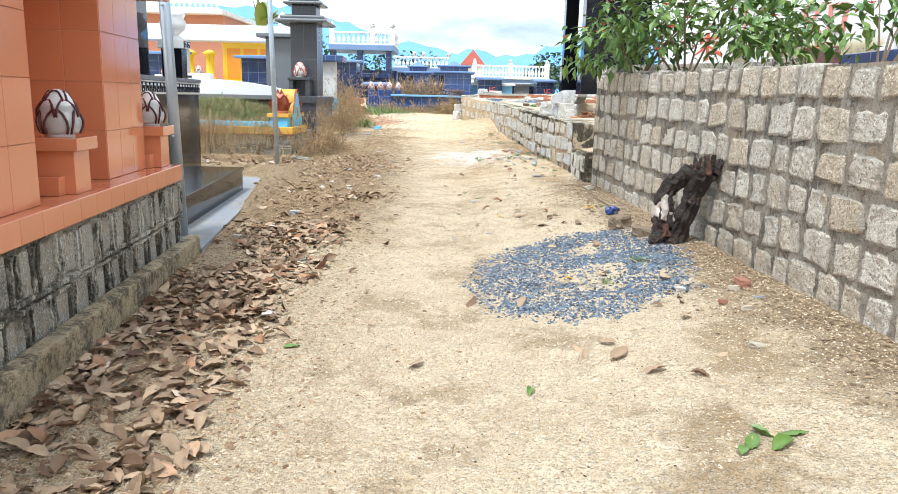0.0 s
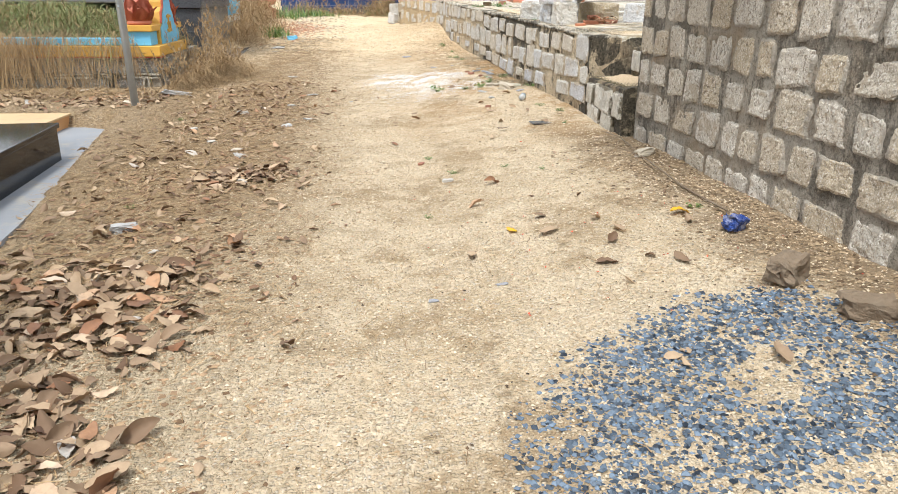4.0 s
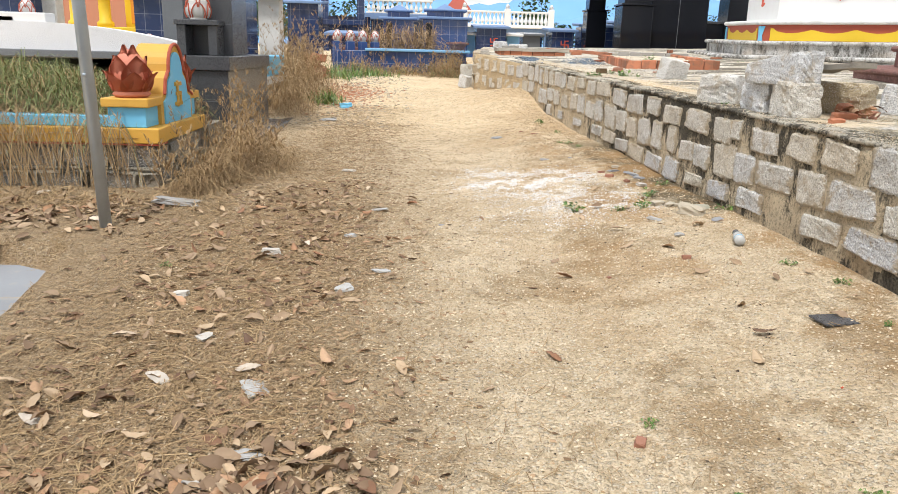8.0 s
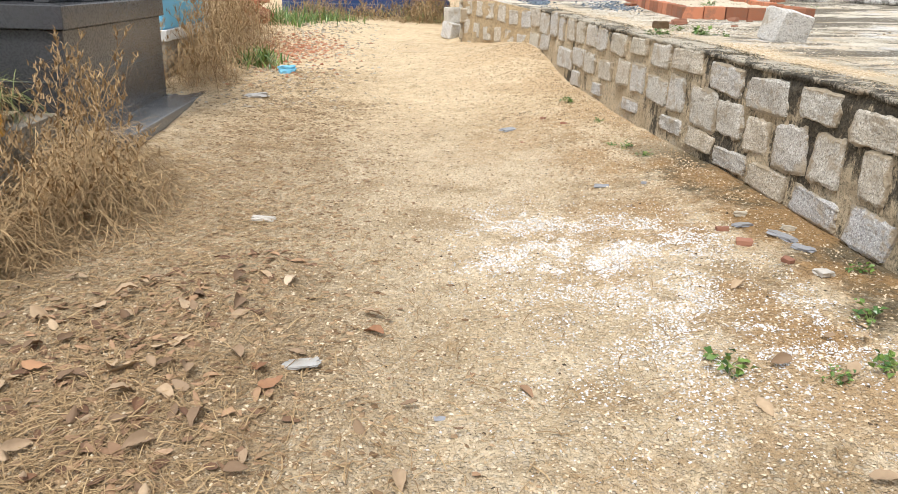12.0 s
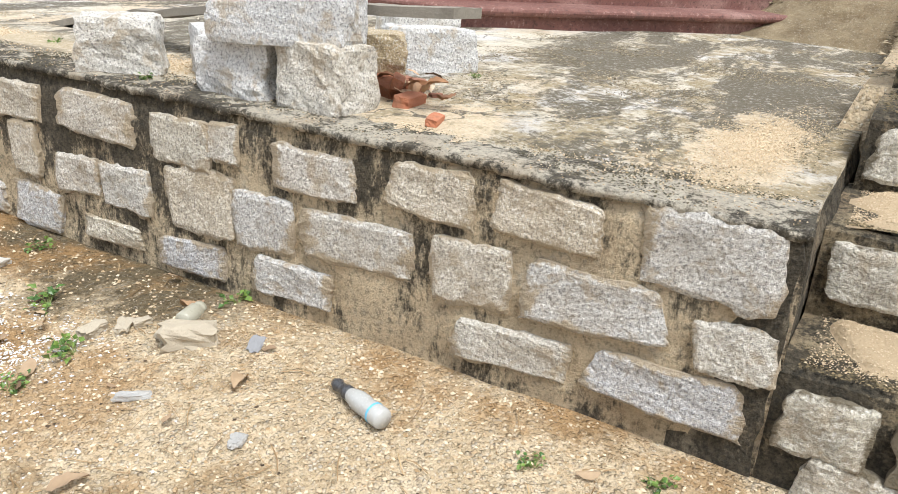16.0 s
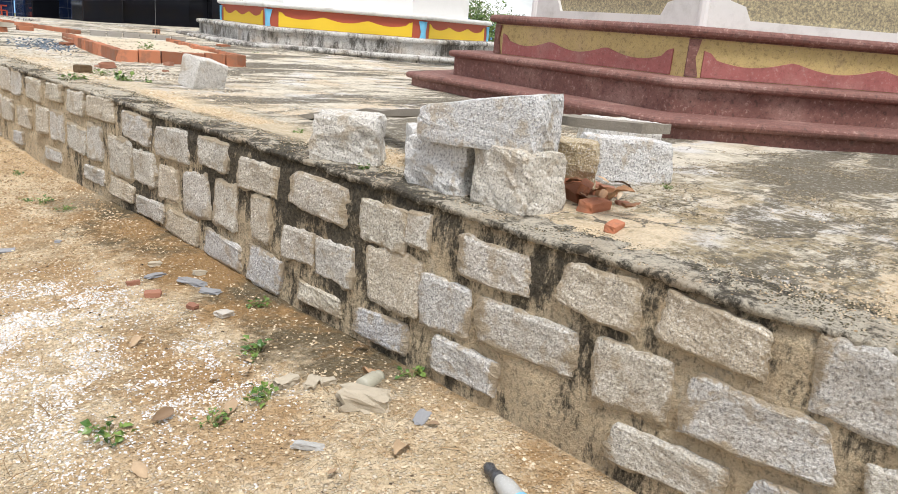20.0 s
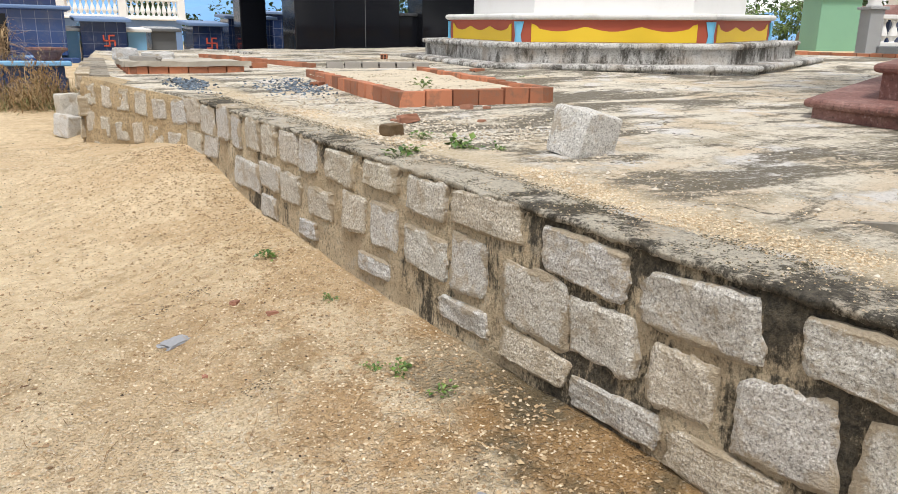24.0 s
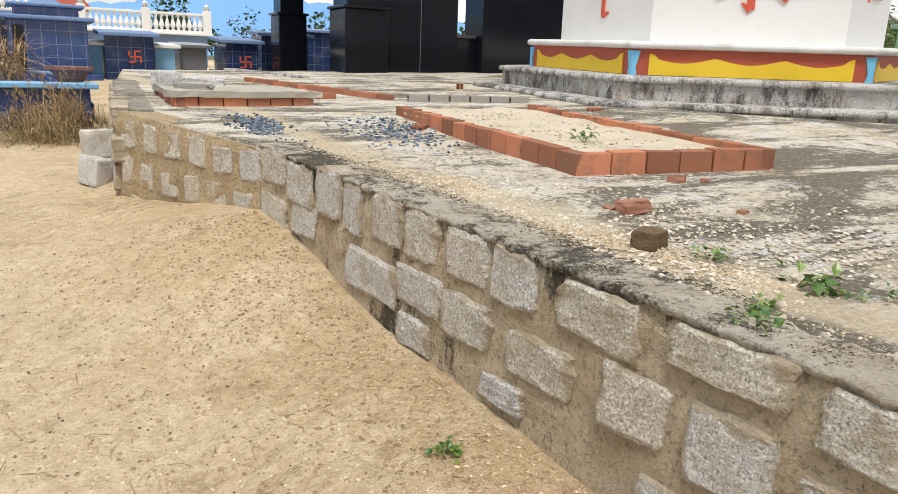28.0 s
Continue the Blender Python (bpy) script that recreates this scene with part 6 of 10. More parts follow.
# ---------------------------------------------------------------- grey granite pillar tomb and its neighbours
def pillar_tomb():
    x0, x1, xc, yc = -3.60, -2.94, -3.31, 17.20
    t = thing("pillar_tomb", xc, yc, 0.6, "dark grey granite pillar with a tiered roof and a lotus niche", "tomb")
    part("plinth", box(x0, x1, 16.24, 18.40, 0.3, 1.30, 0.008), M_GREYTILE, t)
    part("plinth_cap", box(x0 - 0.03, x1 + 0.03, 16.20, 18.45, 1.302, 1.46, 0.008), M_GREYTILE, t)
    for z in (0.62, 0.95):
        part("tile_joint", box(x0 - 0.005, x1 + 0.005, 16.236, 18.405, z, z + 0.008, 0), M_GREYTILE_LITE, t)
    sh = part("shaft", box(xc - 0.29, xc + 0.29, 16.86, 17.60, 1.462, 3.02, 0.006), M_GREYTILE, t)
    for z in (1.82, 2.25, 2.62):
        part("tile_joint", box(xc - 0.294, xc + 0.294, 16.856, 17.604, z, z + 0.007, 0), M_GREYTILE_LITE, sh)
    part("tile_joint", box(xc, xc + 0.007, 16.855, 16.86, 1.47, 3.0, 0), M_GREYTILE_LITE, sh)
    part("shelf", box(xc - 0.30, xc + 0.20, 16.52, 16.87, 1.80, 1.86, 0.006), M_GREYTILE, t)
    for a in (-0.28, 0.08):
        part("shelf_leg", box(xc + a, xc + a + 0.10, 16.55, 16.855, 1.462, 1.80, 0.004), M_GREYTILE, t)
    roof = [(0.56, 0.66, 3.02, 3.10), (0.48, 0.54, 3.10, 3.18), (0.27, 0.30, 3.18, 3.42), (0.42, 0.46, 3.42, 3.48), (0.33, 0.36, 3.48, 3.56)]
    for a, b, z0, z1 in roof:
        part("roof_tier", box(xc - a, xc + a, yc - b, yc + b, z0 + 0.001, z1, 0.03), M_GREYTILE_LITE if a > 0.30 else M_GREYTILE, t)
    part("roof_tip", lathe([(0.33, 0), (0.2, 0.08), (0.08, 0.17), (0.01, 0.2)], 4, Matrix.Translation((xc, yc, 3.56)) @ Matrix.Rotation(radians(45), 4, "Z")), M_GREYTILE_LITE, t)
    lotus_bud("lotus_finial", xc - 0.05, 16.66, 1.86, 0.15, M_WHITE, M_REDPAINT, "white lotus finial with red petal rims on a granite shelf")
    step = thing("granite_step", -2.85, 17.2, 0.4, "grey granite step slab half hidden by dry grass", "step")
    part("slab", box(-3.1, -2.62, 16.45, 18.8, 0.34, 0.56, 0.01), M_GREYTILE_LITE, step)
    blue = thing("blue_kerb", -3.1, 20.0, 0.7, "sky blue kerb with dark pointed stonework behind the pillar", "grave")
    part("kerb_top", box(-3.5, -3.2, 19.4, 21.2, 1.1, 1.42, 0.02), M_SKYBLUE, blue)
    part("kerb_band", box(-3.52, -3.17, 19.38, 21.25, 0.98, 1.10, 0.01), M_WHITE_OLD, blue)
    part("kerb_foot", box(-3.5, -3.2, 19.4, 21.2, 0.5, 0.98, 0.01), M_MORTAR, blue)
    return t


pillar_tomb()


def white_grave():
    t = thing("white_grave", -6.0, 18.4, 0.8, "long white curved grave kerb of rough marble", "grave")
    prof = [(-3.2, 0.9), (3.0, 0.9)] + [(3.0 - 6.2 * i / 20, 1.46 + 0.36 * math.sin(math.pi * (i / 20) ** 0.8)) for i in range(21)]
    part("kerb", prism(prof, 0, 0.35, pose(-6.6, 18.0, 0)), plain("rough_white_marble", (0.74, 0.74, 0.75), 0.8, 0, 0.1, 12, 0.8, 0.01, grime=0.15, grime_c=(0.5, 0.5, 0.5)), t, smooth=False)
    part("coping", box(-9.7, -3.75, 17.9, 18.4, 1.36, 1.455, 0.01), M_GREYTILE_LITE, t)
    part("body", box(-9.7, -4.1, 18.0, 21.0, 0.6, 1.36, 0.01), M_GREYTILE, t)
    for k, dx in enumerate((0.0, 0.42)):
        part("cap_step", box(-6.5 + dx - 0.6, -6.5 + dx + 0.3, 18.02, 18.3, 1.80, 1.88 + 0.05 * k, 0.01), M_WHITE, t)
    for x, y, z in ((-6.9, 18.2, 1.88), (-6.1, 18.2, 1.9), (-5.3, 20.5, 1.5), (-4.9, 20.6, 1.5), (-4.3, 20.6, 1.5)):
        lotus_bud("lotus_finial", x, y, z, 0.1, M_WHITE, M_REDPAINT, "white lotus finial with red petal rims on a grave kerb")


white_grave()

# ---------------------------------------------------------------- loose stones, planks and bricks on the platform
def rough_block(name, x, y, z, sx, sy, sz, rz, label, material, seed, rx=0.0, ry=0.0, rough=0.035, taper=0.1, category="stone", group="granite blocks on the platform", cuts=9, wedge=0.0):
    """A split block with uneven faces and chipped edges; z is the height of its underside."""
    bm = bmesh.new()
    bmesh.ops.create_cube(bm, size=1)
    bmesh.ops.subdivide_edges(bm, edges=bm.edges[:], cuts=cuts, use_grid_fill=True)
    r = random.Random(seed)
    sk = [r.uniform(-taper, taper) for _ in range(6)]
    for v in bm.verts:
        c = v.co.copy()
        n_edge = sum(1 for a in c if abs(a) > 0.47)
        k = 1 - 0.035 * max(0, n_edge - 1)
        q = c * 2.2 + Vector((seed * 3.3, 0, 0))
        d = noise.noise_vector(q) * rough * 1.5 + noise.noise_vector(q * 3.5) * rough * 0.8
        v.co = Vector(((c.x * (1 + sk[0] * c.z) + sk[1] * c.y * 0.5) * k, (c.y * (1 + sk[2] * c.z) + sk[3] * c.x * 0.5) * k, c.z * (1 + sk[4] * c.x + sk[5] * c.y) * k + (wedge * c.x if c.z > 0 else 0) * 2 * abs(c.z))) + d + noise.noise_vector(q * 9) * rough * 0.35
    lo = min(v.co.z for v in bm.verts)
    for v in bm.verts:
        v.co = Vector((v.co.x * sx, v.co.y * sy, (v.co.z - lo) * sz))
    me = bpy.data.meshes.new(name)
    bm.to_mesh(me)
    bm.free()
    ob = link(name, me, material, m=pose(x, y, z, rx, ry, rz))
    return tagged(ob, label, category, group)


GZ = slab_z(2, 13) + 0.005
rough_block("granite_block", 1.83, 13.83, GZ - 0.02, 0.32, 0.29, 0.25, -40, "cream grey split granite block on the platform edge", M_BLOCK, 1, rough=0.042, taper=0.14)
rough_block("granite_block", 1.92, 13.15, GZ - 0.02, 0.32, 0.28, 0.235, -78, "grey split granite block that carries another", M_BLOCK, 2, rough=0.045, taper=0.14)
rough_block("granite_block", 1.935, 12.785, GZ - 0.02, 0.29, 0.25, 0.235, -92, "cream and grey granite block standing on end", M_BLOCK, 3, rough=0.045, taper=0.14)
rough_block("granite_block", 1.89, 12.935, GZ + 0.20, 0.55, 0.22, 0.195, -75, "wedge-shaped grey granite block laid across two others", M_BLOCK, 5, 0, 0, 0.022, 0.04, wedge=0.5)
rough_block("granite_block", 2.13, 13.50, GZ - 0.02, 0.32, 0.26, 0.22, -30, "cream granite block behind the pile", M_BLOCK, 6, rough=0.03)
rough_block("granite_block", 2.40, 13.02, GZ - 0.02, 0.40, 0.32, 0.24, -52, "tan split granite block under a plank", granite("tan_granite", [(0.50, 0.40, 0.24), (0.54, 0.44, 0.28)], 0.4, 0.9, 0.1, 0.5), 7, rough=0.03)
rough_block("granite_block", 2.98, 13.04, GZ - 0.005, 0.44, 0.28, 0.215, -30, "flat pale grey granite block", M_BLOCK, 8, rough=0.025)
rough_block("granite_block", 3.52, 13.48, GZ + 0.005, 0.44, 0.28, 0.25, -26, "grey granite block with a broken top", M_BLOCK, 9, rough=0.03)
rough_block("granite_block", 2.38, 16.95, slab_z(0, 17) - 0.015, 0.29, 0.25, 0.26, 12, "pale grey granite cube lying tilted on the slab", M_BLOCK, 11, 9, 9, 0.02, 0.12)
rough_block("granite_block", 0.17, 23.20, ground_z(0.17, 23.2) - 0.02, 0.27, 0.25, 0.24, 35, "grey granite cube at the foot of the wall corner", M_BLOCK, 12, 8, 4, 0.02, group="granite cubes by the wall corner")
rough_block("granite_block", 0.20, 23.28, ground_z(0.2, 23.3) + 0.20, 0.25, 0.24, 0.24, 12, "grey granite cube stacked on another", M_BLOCK, 13, 0, -4, 0.02, group="granite cubes by the wall corner")


def plank(name, pts, w, th, label):
    bm = bmesh.new()
    rows = []
    for i, (x, y, z) in enumerate(pts):
        a, b = pts[max(0, i - 1)], pts[min(len(pts) - 1, i + 1)]
        d = Vector((b[0] - a[0], b[1] - a[1], 0)).normalized()
        s = Vector((-d.y, d.x, 0)) * w / 2 * min(1.0, 0.25 + 0.18 * i)
        j = noise.noise(Vector((x * 7, y * 7, 0))) * 0.02
        rows.append([bm.verts.new(Vector((x, y, z)) + s * k + Vector((0, 0, dz + j))) for k, dz in ((-1, 0), (-1, th), (-0.3, th + 0.004), (0.4, th - 0.003), (1, th), (1, 0))])
    for a, b in zip(rows, rows[1:]):
        for i in range(6):
            bm.faces.new((a[i], a[(i + 1) % 6], b[(i + 1) % 6], b[i]))
    bm.faces.new(rows[0])
    bm.faces.new(rows[-1][::-1])
    bmesh.ops.recalc_face_normals(bm, faces=bm.faces[:])
    ob = part(name, bm, M_PLANK, None)
    return tagged(ob, label, "plank", "old planks")


plank("plank", [(2.42 - 0.30 * u + 0.05 * math.sin(u * 3.14), 15.40 - 3.09 * u, GZ + 0.01 + 0.335 * u + 0.05 * math.sin(u * 3.14)) for u in [i / 18 for i in range(19)]], 0.15, 0.036, "long bowed weathered plank resting on granite blocks")


def hollow_brick(x, y, z, rz, label, material=None, parent=None, l=0.22, w=0.105, h=0.15, group="loose hollow bricks", rx=0):
    """A six-hole clay brick: a body with dark boxes for its bores and the ribbed sides."""
    material = material or M_BRICK
    m = pose(x, y, z, rx, 0, rz)
    if parent is None:
        t = thing("hollow_brick", x, y, z, label, "brick", group, rz)
        b = part("body", box(-l / 2, l / 2, -w / 2, w / 2, 0, h, 0.004, m), material, t)
    else:
        b = part("brick", box(-l / 2, l / 2, -w / 2, w / 2, 0, h, 0.004, m), material, parent)
    # dark boxes on both ends stand in for the shade inside the holes
    for sgn in (-1, 1):
        for iy in (-0.5, 0.5):
            for iz in (0.22, 0.5, 0.78) if h > 0.12 else (0.5,):
                part("bore_shade", box(sgn * l / 2 - 0.006 if sgn > 0 else -l / 2 - 0.002, l / 2 + 0.002 if sgn > 0 else -l / 2 + 0.006, iy * w * 0.5 - 0.016, iy * w * 0.5 + 0.016, iz * h - 0.016, iz * h + 0.016, 0.006, m, 1), M_HOLE_SHADE, b)
    return b


BRICK_ME = []
for k in range(5):
    bmk = box(-0.107, 0.107, -0.052, 0.052, 0, 0.145, 0.006)
    for v in bmk.verts:
        v.co += noise.noise_vector(v.co * 9 + Vector((k * 5, 0, 0))) * 0.004
    me_ = bpy.data.meshes.new("brick")
    bmk.to_mesh(me_)
    bmk.free()
    me_.materials.append(M_BRICK)
    BRICK_ME.append(me_)


def brick_row(p, q, parent, z_of, gap=0.012, sunk=0.015):
    m, L = frame_of(p, q)
    n = int(round(L / 0.226))
    for i in range(n):
        s = (i + 0.5) * L / n
        c = m @ Vector((s, 0.052, 0))
        a = math.degrees(math.atan2(q[1] - p[1], q[0] - p[0]))
        mm = pose(c.x, c.y, z_of(c.x, c.y) - sunk + rng.uniform(-0.006, 0.006), rng.uniform(-2, 2), rng.uniform(-1.5, 1.5), a + rng.uniform(-2, 2)) @ Matrix.Diagonal((L / n / 0.226, 1, 1, 1))
        link("brick", BRICK_ME[rng.randrange(5)], None, parent, m=mm)


def brick_bed():
    a, b, c, d = (2.46, 19.38), (3.86, 19.14), (2.70, 22.45), (4.2, 22.3)
    t = thing("brick_bed", 3.3, 20.8, 1.36, "low red brick bed filled with sand and dry grass", "planting bed")
    brick_row(a, b, t, slab_z)
    brick_row(c, a, t, slab_z)
    brick_row(b, d, t, slab_z)
    bm = bmesh.new()
    bmesh.ops.create_grid(bm, x_segments=20, y_segments=30, size=0.5)
    for v in bm.verts:
        u, w = v.co.x + 0.5, v.co.y + 0.5
        p = Vector((*a, 0)).lerp(Vector((*b, 0)), u).lerp(Vector((*c, 0)).lerp(Vector((*d, 0)), u), w)
        v.co = (p.x + 0.06 - 0.1 * u, p.y + 0.08, slab_z(p.x, p.y) + 0.09 + noise.noise(p * 3) * 0.02)
    part("sand_fill", bm, M_SANDFILL, t, "sand with straw", True)
    return t


M_SANDFILL = plain("pale_sand", (0.63, 0.55, 0.42), 0.95, 0, 0.3, 9, 0.8, 0.012, grime=0.5, grime_c=(0.30, 0.24, 0.15))
brick_bed()


def slab_beds():
    """The capped brick grave bed by the wall corner and the cement-smeared row behind the first bed."""
    t = thing("capped_bed", 1.5, 24.2, 1.5, "low brick bed with a broken cement cap", "grave")
    z = slab_z(1.5, 23.6) + 0.05
    pa, pb, pc = (0.84, 23.28), (2.24, 23.44), (0.90, 25.0)
    brick_row(pa, pb, t, lambda x, y: z, sunk=0.07)
    brick_row(pc, pa, t, lambda x, y: z, sunk=0.07)
    bm = bmesh.new()
    nu, nv = 14, 12
    for lay in (0.072, 0.135):
        for a in range(nv + 1):
            for b in range(nu + 1):
                u, w = b / nu, a / nv
                q = Vector((pa[0] - 0.03 + (pb[0] - pa[0] + 0.1 - 0.25 * w) * u + 0.08 * w, pa[1] - 0.02 + (pb[1] - pa[1]) * u + 1.8 * w, z + lay))
                rim = 1 if min(u, w, 1 - u) < 0.01 else 0
                bm.verts.new(q + noise.noise_vector(q * 3) * 0.014 + noise.noise_vector(q * 11) * (0.006 + 0.012 * rim))
    bm.verts.ensure_lookup_table()
    row, lay = nu + 1, (nu + 1) * (nv + 1)
    for a in range(nv):
        for b in range(nu):
            k = a * row + b
            bm.faces.new([bm.verts[lay + i] for i in (k, k + 1, k + row + 1, k + row)])
            bm.faces.new([bm.verts[i] for i in (k + row, k + row + 1, k + 1, k)])
    edge = [b for b in range(nu)] + [a * row + nu for a in range(nv)] + [nv * row + b for b in range(nu, 0, -1)] + [a * row for a in range(nv, 0, -1)]
    for k, l in zip(edge, edge[1:] + edge[:1]):
        bm.faces.new([bm.verts[i] for i in (k, l, l + lay, k + lay)])
    bmesh.ops.recalc_face_normals(bm, faces=bm.faces[:])
    part("cement_cap", bm, M_SANDCEM, t, "rough cement cap")
    rough_block("rubble", 0.98, 24.6, z + 0.125, 0.26, 0.22, 0.15, 15, "pale broken stone lying on the cement cap", M_BLOCK, 31, group="rubble on the capped bed")
    rough_block("rubble", 1.40, 24.7, z + 0.125, 0.4, 0.24, 0.10, -15, "pale broken stone lying on the cement cap", M_BLOCK, 32, group="rubble on the capped bed")
    rough_block("rubble", 1.12, 23.85, z + 0.125, 0.55, 0.08, 0.06, -62, "broken grey concrete stick on the cement cap", M_BRICK_GREY, 33, group="rubble on the capped bed")
    hollow_brick(2.62, 24.2, z - 0.02, 12, "red hollow brick lying beside the capped bed", h=0.12)
    g = thing("cement_brick_row", 4.9, 23.3, 1.45, "row of cement-smeared hollow bricks", "bricks")
    for i in range(6):
        hollow_brick(3.55 + 0.235 * i, 23.72 - 0.06 * i, slab_z(3, 23.5) - 0.01, -14, "", M_BRICK_GREY, g, h=0.16, w=0.14)
    brick_row((3.35, 23.9), (2.55, 27.4), g, slab_z, sunk=0.03)
    hollow_brick(5.15, 25.6, slab_z(5, 25.6), 60, "red hollow brick beside the grey tower steps", h=0.14)
    hollow_brick(5.05, 22.4, slab_z(5, 22.4), 25, "broken red brick near the grey tower steps", h=0.08)
    hollow_brick(2.55, 21.6, slab_z(2.5, 21.6) - 0.02, 50, "half-buried red hollow brick", h=0.07)


M_SANDCEM = plain("sandy_cement", (0.48, 0.44, 0.37), 0.9, 0, 0.3, 7, 0.6, 0.01, grime=0.4)
slab_beds()

# heap of broken brick beside the tan block
for i, (x, y, dz, sx, sy, sz, rz, rx) in enumerate(((2.20, 12.60, 0.0, 0.17, 0.07, 0.05, 10, 6), (2.28, 12.74, 0.0, 0.13, 0.08, 0.07, 70, -18), (2.24, 12.70, 0.05, 0.15, 0.05, 0.05, 35, 22), (2.36, 12.70, 0.0, 0.09, 0.06, 0.05, 110, 10), (2.02, 12.36, 0.0, 0.12, 0.045, 0.035, 20, 4), (2.33, 12.83, 0.03, 0.10, 0.06, 0.045, 140, -12))):
    rough_block("brick_shard", x, y, slab_z(x, y) - 0.004 + dz, sx, sy, sz, rz, "broken orange brick shard beside the granite blocks", M_BRICK, 840 + i, rx, 0, 0.04, 0.15, "brick shard", "brick shards", 3)

# brick shards
M_LUMP = plain("dark_brown_lump", (0.17, 0.11, 0.055), 0.9, 0, 0.5, 16, 0.8, 0.01, grime=0.5)
M_SHARD = plain("brick_shard", (0.36, 0.17, 0.11), 0.85, 0, 0.35, 20, 0.4, 0.004, rnd=0.4)
for i, (x, y, s, on) in enumerate(((2.42, 12.62, 0.05, 1), (2.52, 12.78, 0.09, 1), (2.58, 12.9, 0.07, 1), (2.9, 19.02, 0.09, 1), (3.05, 18.95, 0.06, 1), (2.05, 18.6, 0.05, 1), (2.6, 18.3, 0.05, 1), (2.12, 18.5, 0.13, 1), (1.02, 14.55, 0.06, 0), (1.05, 14.35, 0.07, 0), (1.15, 14.1, 0.05, 0), (0.95, 11.9, 0.05, 0), (0.62, 17.55, 0.05, 0), (0.75, 17.3, 0.05, 0), (0.33, 16.9, 0.035, 0), (0.13, 9.98, 0.055, 0), (2.0, 4.9, 0.10, 0), (1.75, 4.55, 0.05, 0), (0.42, 11.7, 0.03, 0))):
    rough_block("brick_shard", x, y, (slab_z(x, y) if on else ground_z(x, y)) - 0.008, s * 1.1, s * 0.75, s * 0.5, rng.uniform(0, 180), "broken shard of red brick on the ground" if not on else "broken shard of red brick on the slab", M_SHARD, 60 + i, rng.uniform(-10, 10), rng.uniform(-10, 10), 0.06, 0.2, "brick shard", "brick shards", 3)
rough_block("rubble", 1.76, 18.02, slab_z(2, 18.0) - 0.01, 0.13, 0.10, 0.075, 20, "dark brown lump of laterite on the slab", M_LUMP, 80, category="rubble", group="rubble", cuts=5)

# ---------------------------------------------------------------- black granite pavilion beyond the white tower
def black_pavilion():
    t = thing("black_pavilion", 7.5, 31.5, 1.5, "tall black granite pavilion with square columns", "pavilion")
    z0 = 1.40

    def block(name, x0, x1, y0, y1, foot=True, top=7.0):
        b = part(name, box(x0, x1, y0, y1, z0, top, 0.01), M_BLACK, t)
        if foot:
            part("foot", box(x0 - 0.06, x1 + 0.06, y0 - 0.06, y1 + 0.06, z0, 2.98, 0.02), M_BLACK, b)
            part("foot_mould", box(x0 - 0.10, x1 + 0.10, y0 - 0.10, y1 + 0.10, 2.98, 3.04, 0.015), M_BLACK, b)
        return b
    block("column", 4.92, 5.48, 34.0, 34.6)
    block("corner_column", 5.15, 5.95, 30.2, 31.0)
    w = block("wall", 6.05, 7.78, 30.5, 31.0, False)
    for x in (6.9,):
        part("joint", box(x - 0.006, x + 0.006, 30.494, 30.502, z0, 7, 0), M_GREYTILE_LITE, w)
    low = part("low_wall", box(7.78, 8.35, 30.7, 31.0, z0, 2.55, 0.01), M_BLACK, t)
    part("rail", box(7.78, 8.35, 30.66, 31.04, 2.55, 2.62, 0.01), M_GREYTILE, low)
    block("wall", 8.35, 12.0, 30.4, 31.2, False)
    block("side_wall", 11.6, 12.0, 31.2, 36, False)
    part("floor_slab", box(3.9, 12.6, 29.6, 37.5, 1.3, 1.62, 0.01), M_GREYTILE_LITE, t)
    part("roof", box(4.0, 12.8, 29.6, 37.5, 7.0, 7.3, 0.03), M_BLUETILE_DK, t)
    r = thing("ramp_kerb", 3.4, 31.0, 1.5, "low mildewed kerb beside the black pavilion", "kerb")
    part("kerb", box(3.45, 3.75, 28.2, 33.5, 1.4, 1.72, 0.02), M_GREYSTEP, r)


black_pavilion()


# ---------------------------------------------------------------- blue tiled tombs
def lattice_emblem(x, y, z, s, parent):
    """A square red fretwork emblem set on the tiled front."""
    for dx, dz, w, h in ((0, 0, 0.12, 1.0), (0, 0, 1.0, 0.12), (-0.44, 0.22, 0.12, 0.5), (0.44, -0.22, 0.12, 0.5), (0.22, 0.44, 0.5, 0.12), (-0.22, -0.44, 0.5, 0.12)):
        part("emblem_bar", box(x + (dx - w / 2) * s, x + (dx + w / 2) * s, y - 0.02, y, z + (dz - h / 2) * s, z + (dz + h / 2) * s, 0), M_RED_LETTER, parent)


def cabin_tomb(x0, x1, y0, y1, z0, z1, label, mat=None, roof=None, emblem=True, over=0.14):
    t = thing("cabin_tomb", (x0 + x1) / 2, (y0 + y1) / 2, z0, label, "tomb", "blue tiled tombs")
    b = part("body", box(x0, x1, y0, y1, z0 - 0.3, z1, 0.01), mat or M_BLUETILE_DK, t)
    bm = box(x0 - over, x1 + over, y0 - over, y1 + over, z1, z1 + 0.09, 0.02)
    for v in bm.verts:
        v.co.z += (v.co.y - y0) * 0.06
    part("roof", bm, roof or M_BLUESLATE, t)
    if emblem:
        lattice_emblem((x0 + x1) / 2 + 0.1 * (x1 - x0), y0, z0 + (z1 - z0) * 0.55, 0.30, b)
    return t


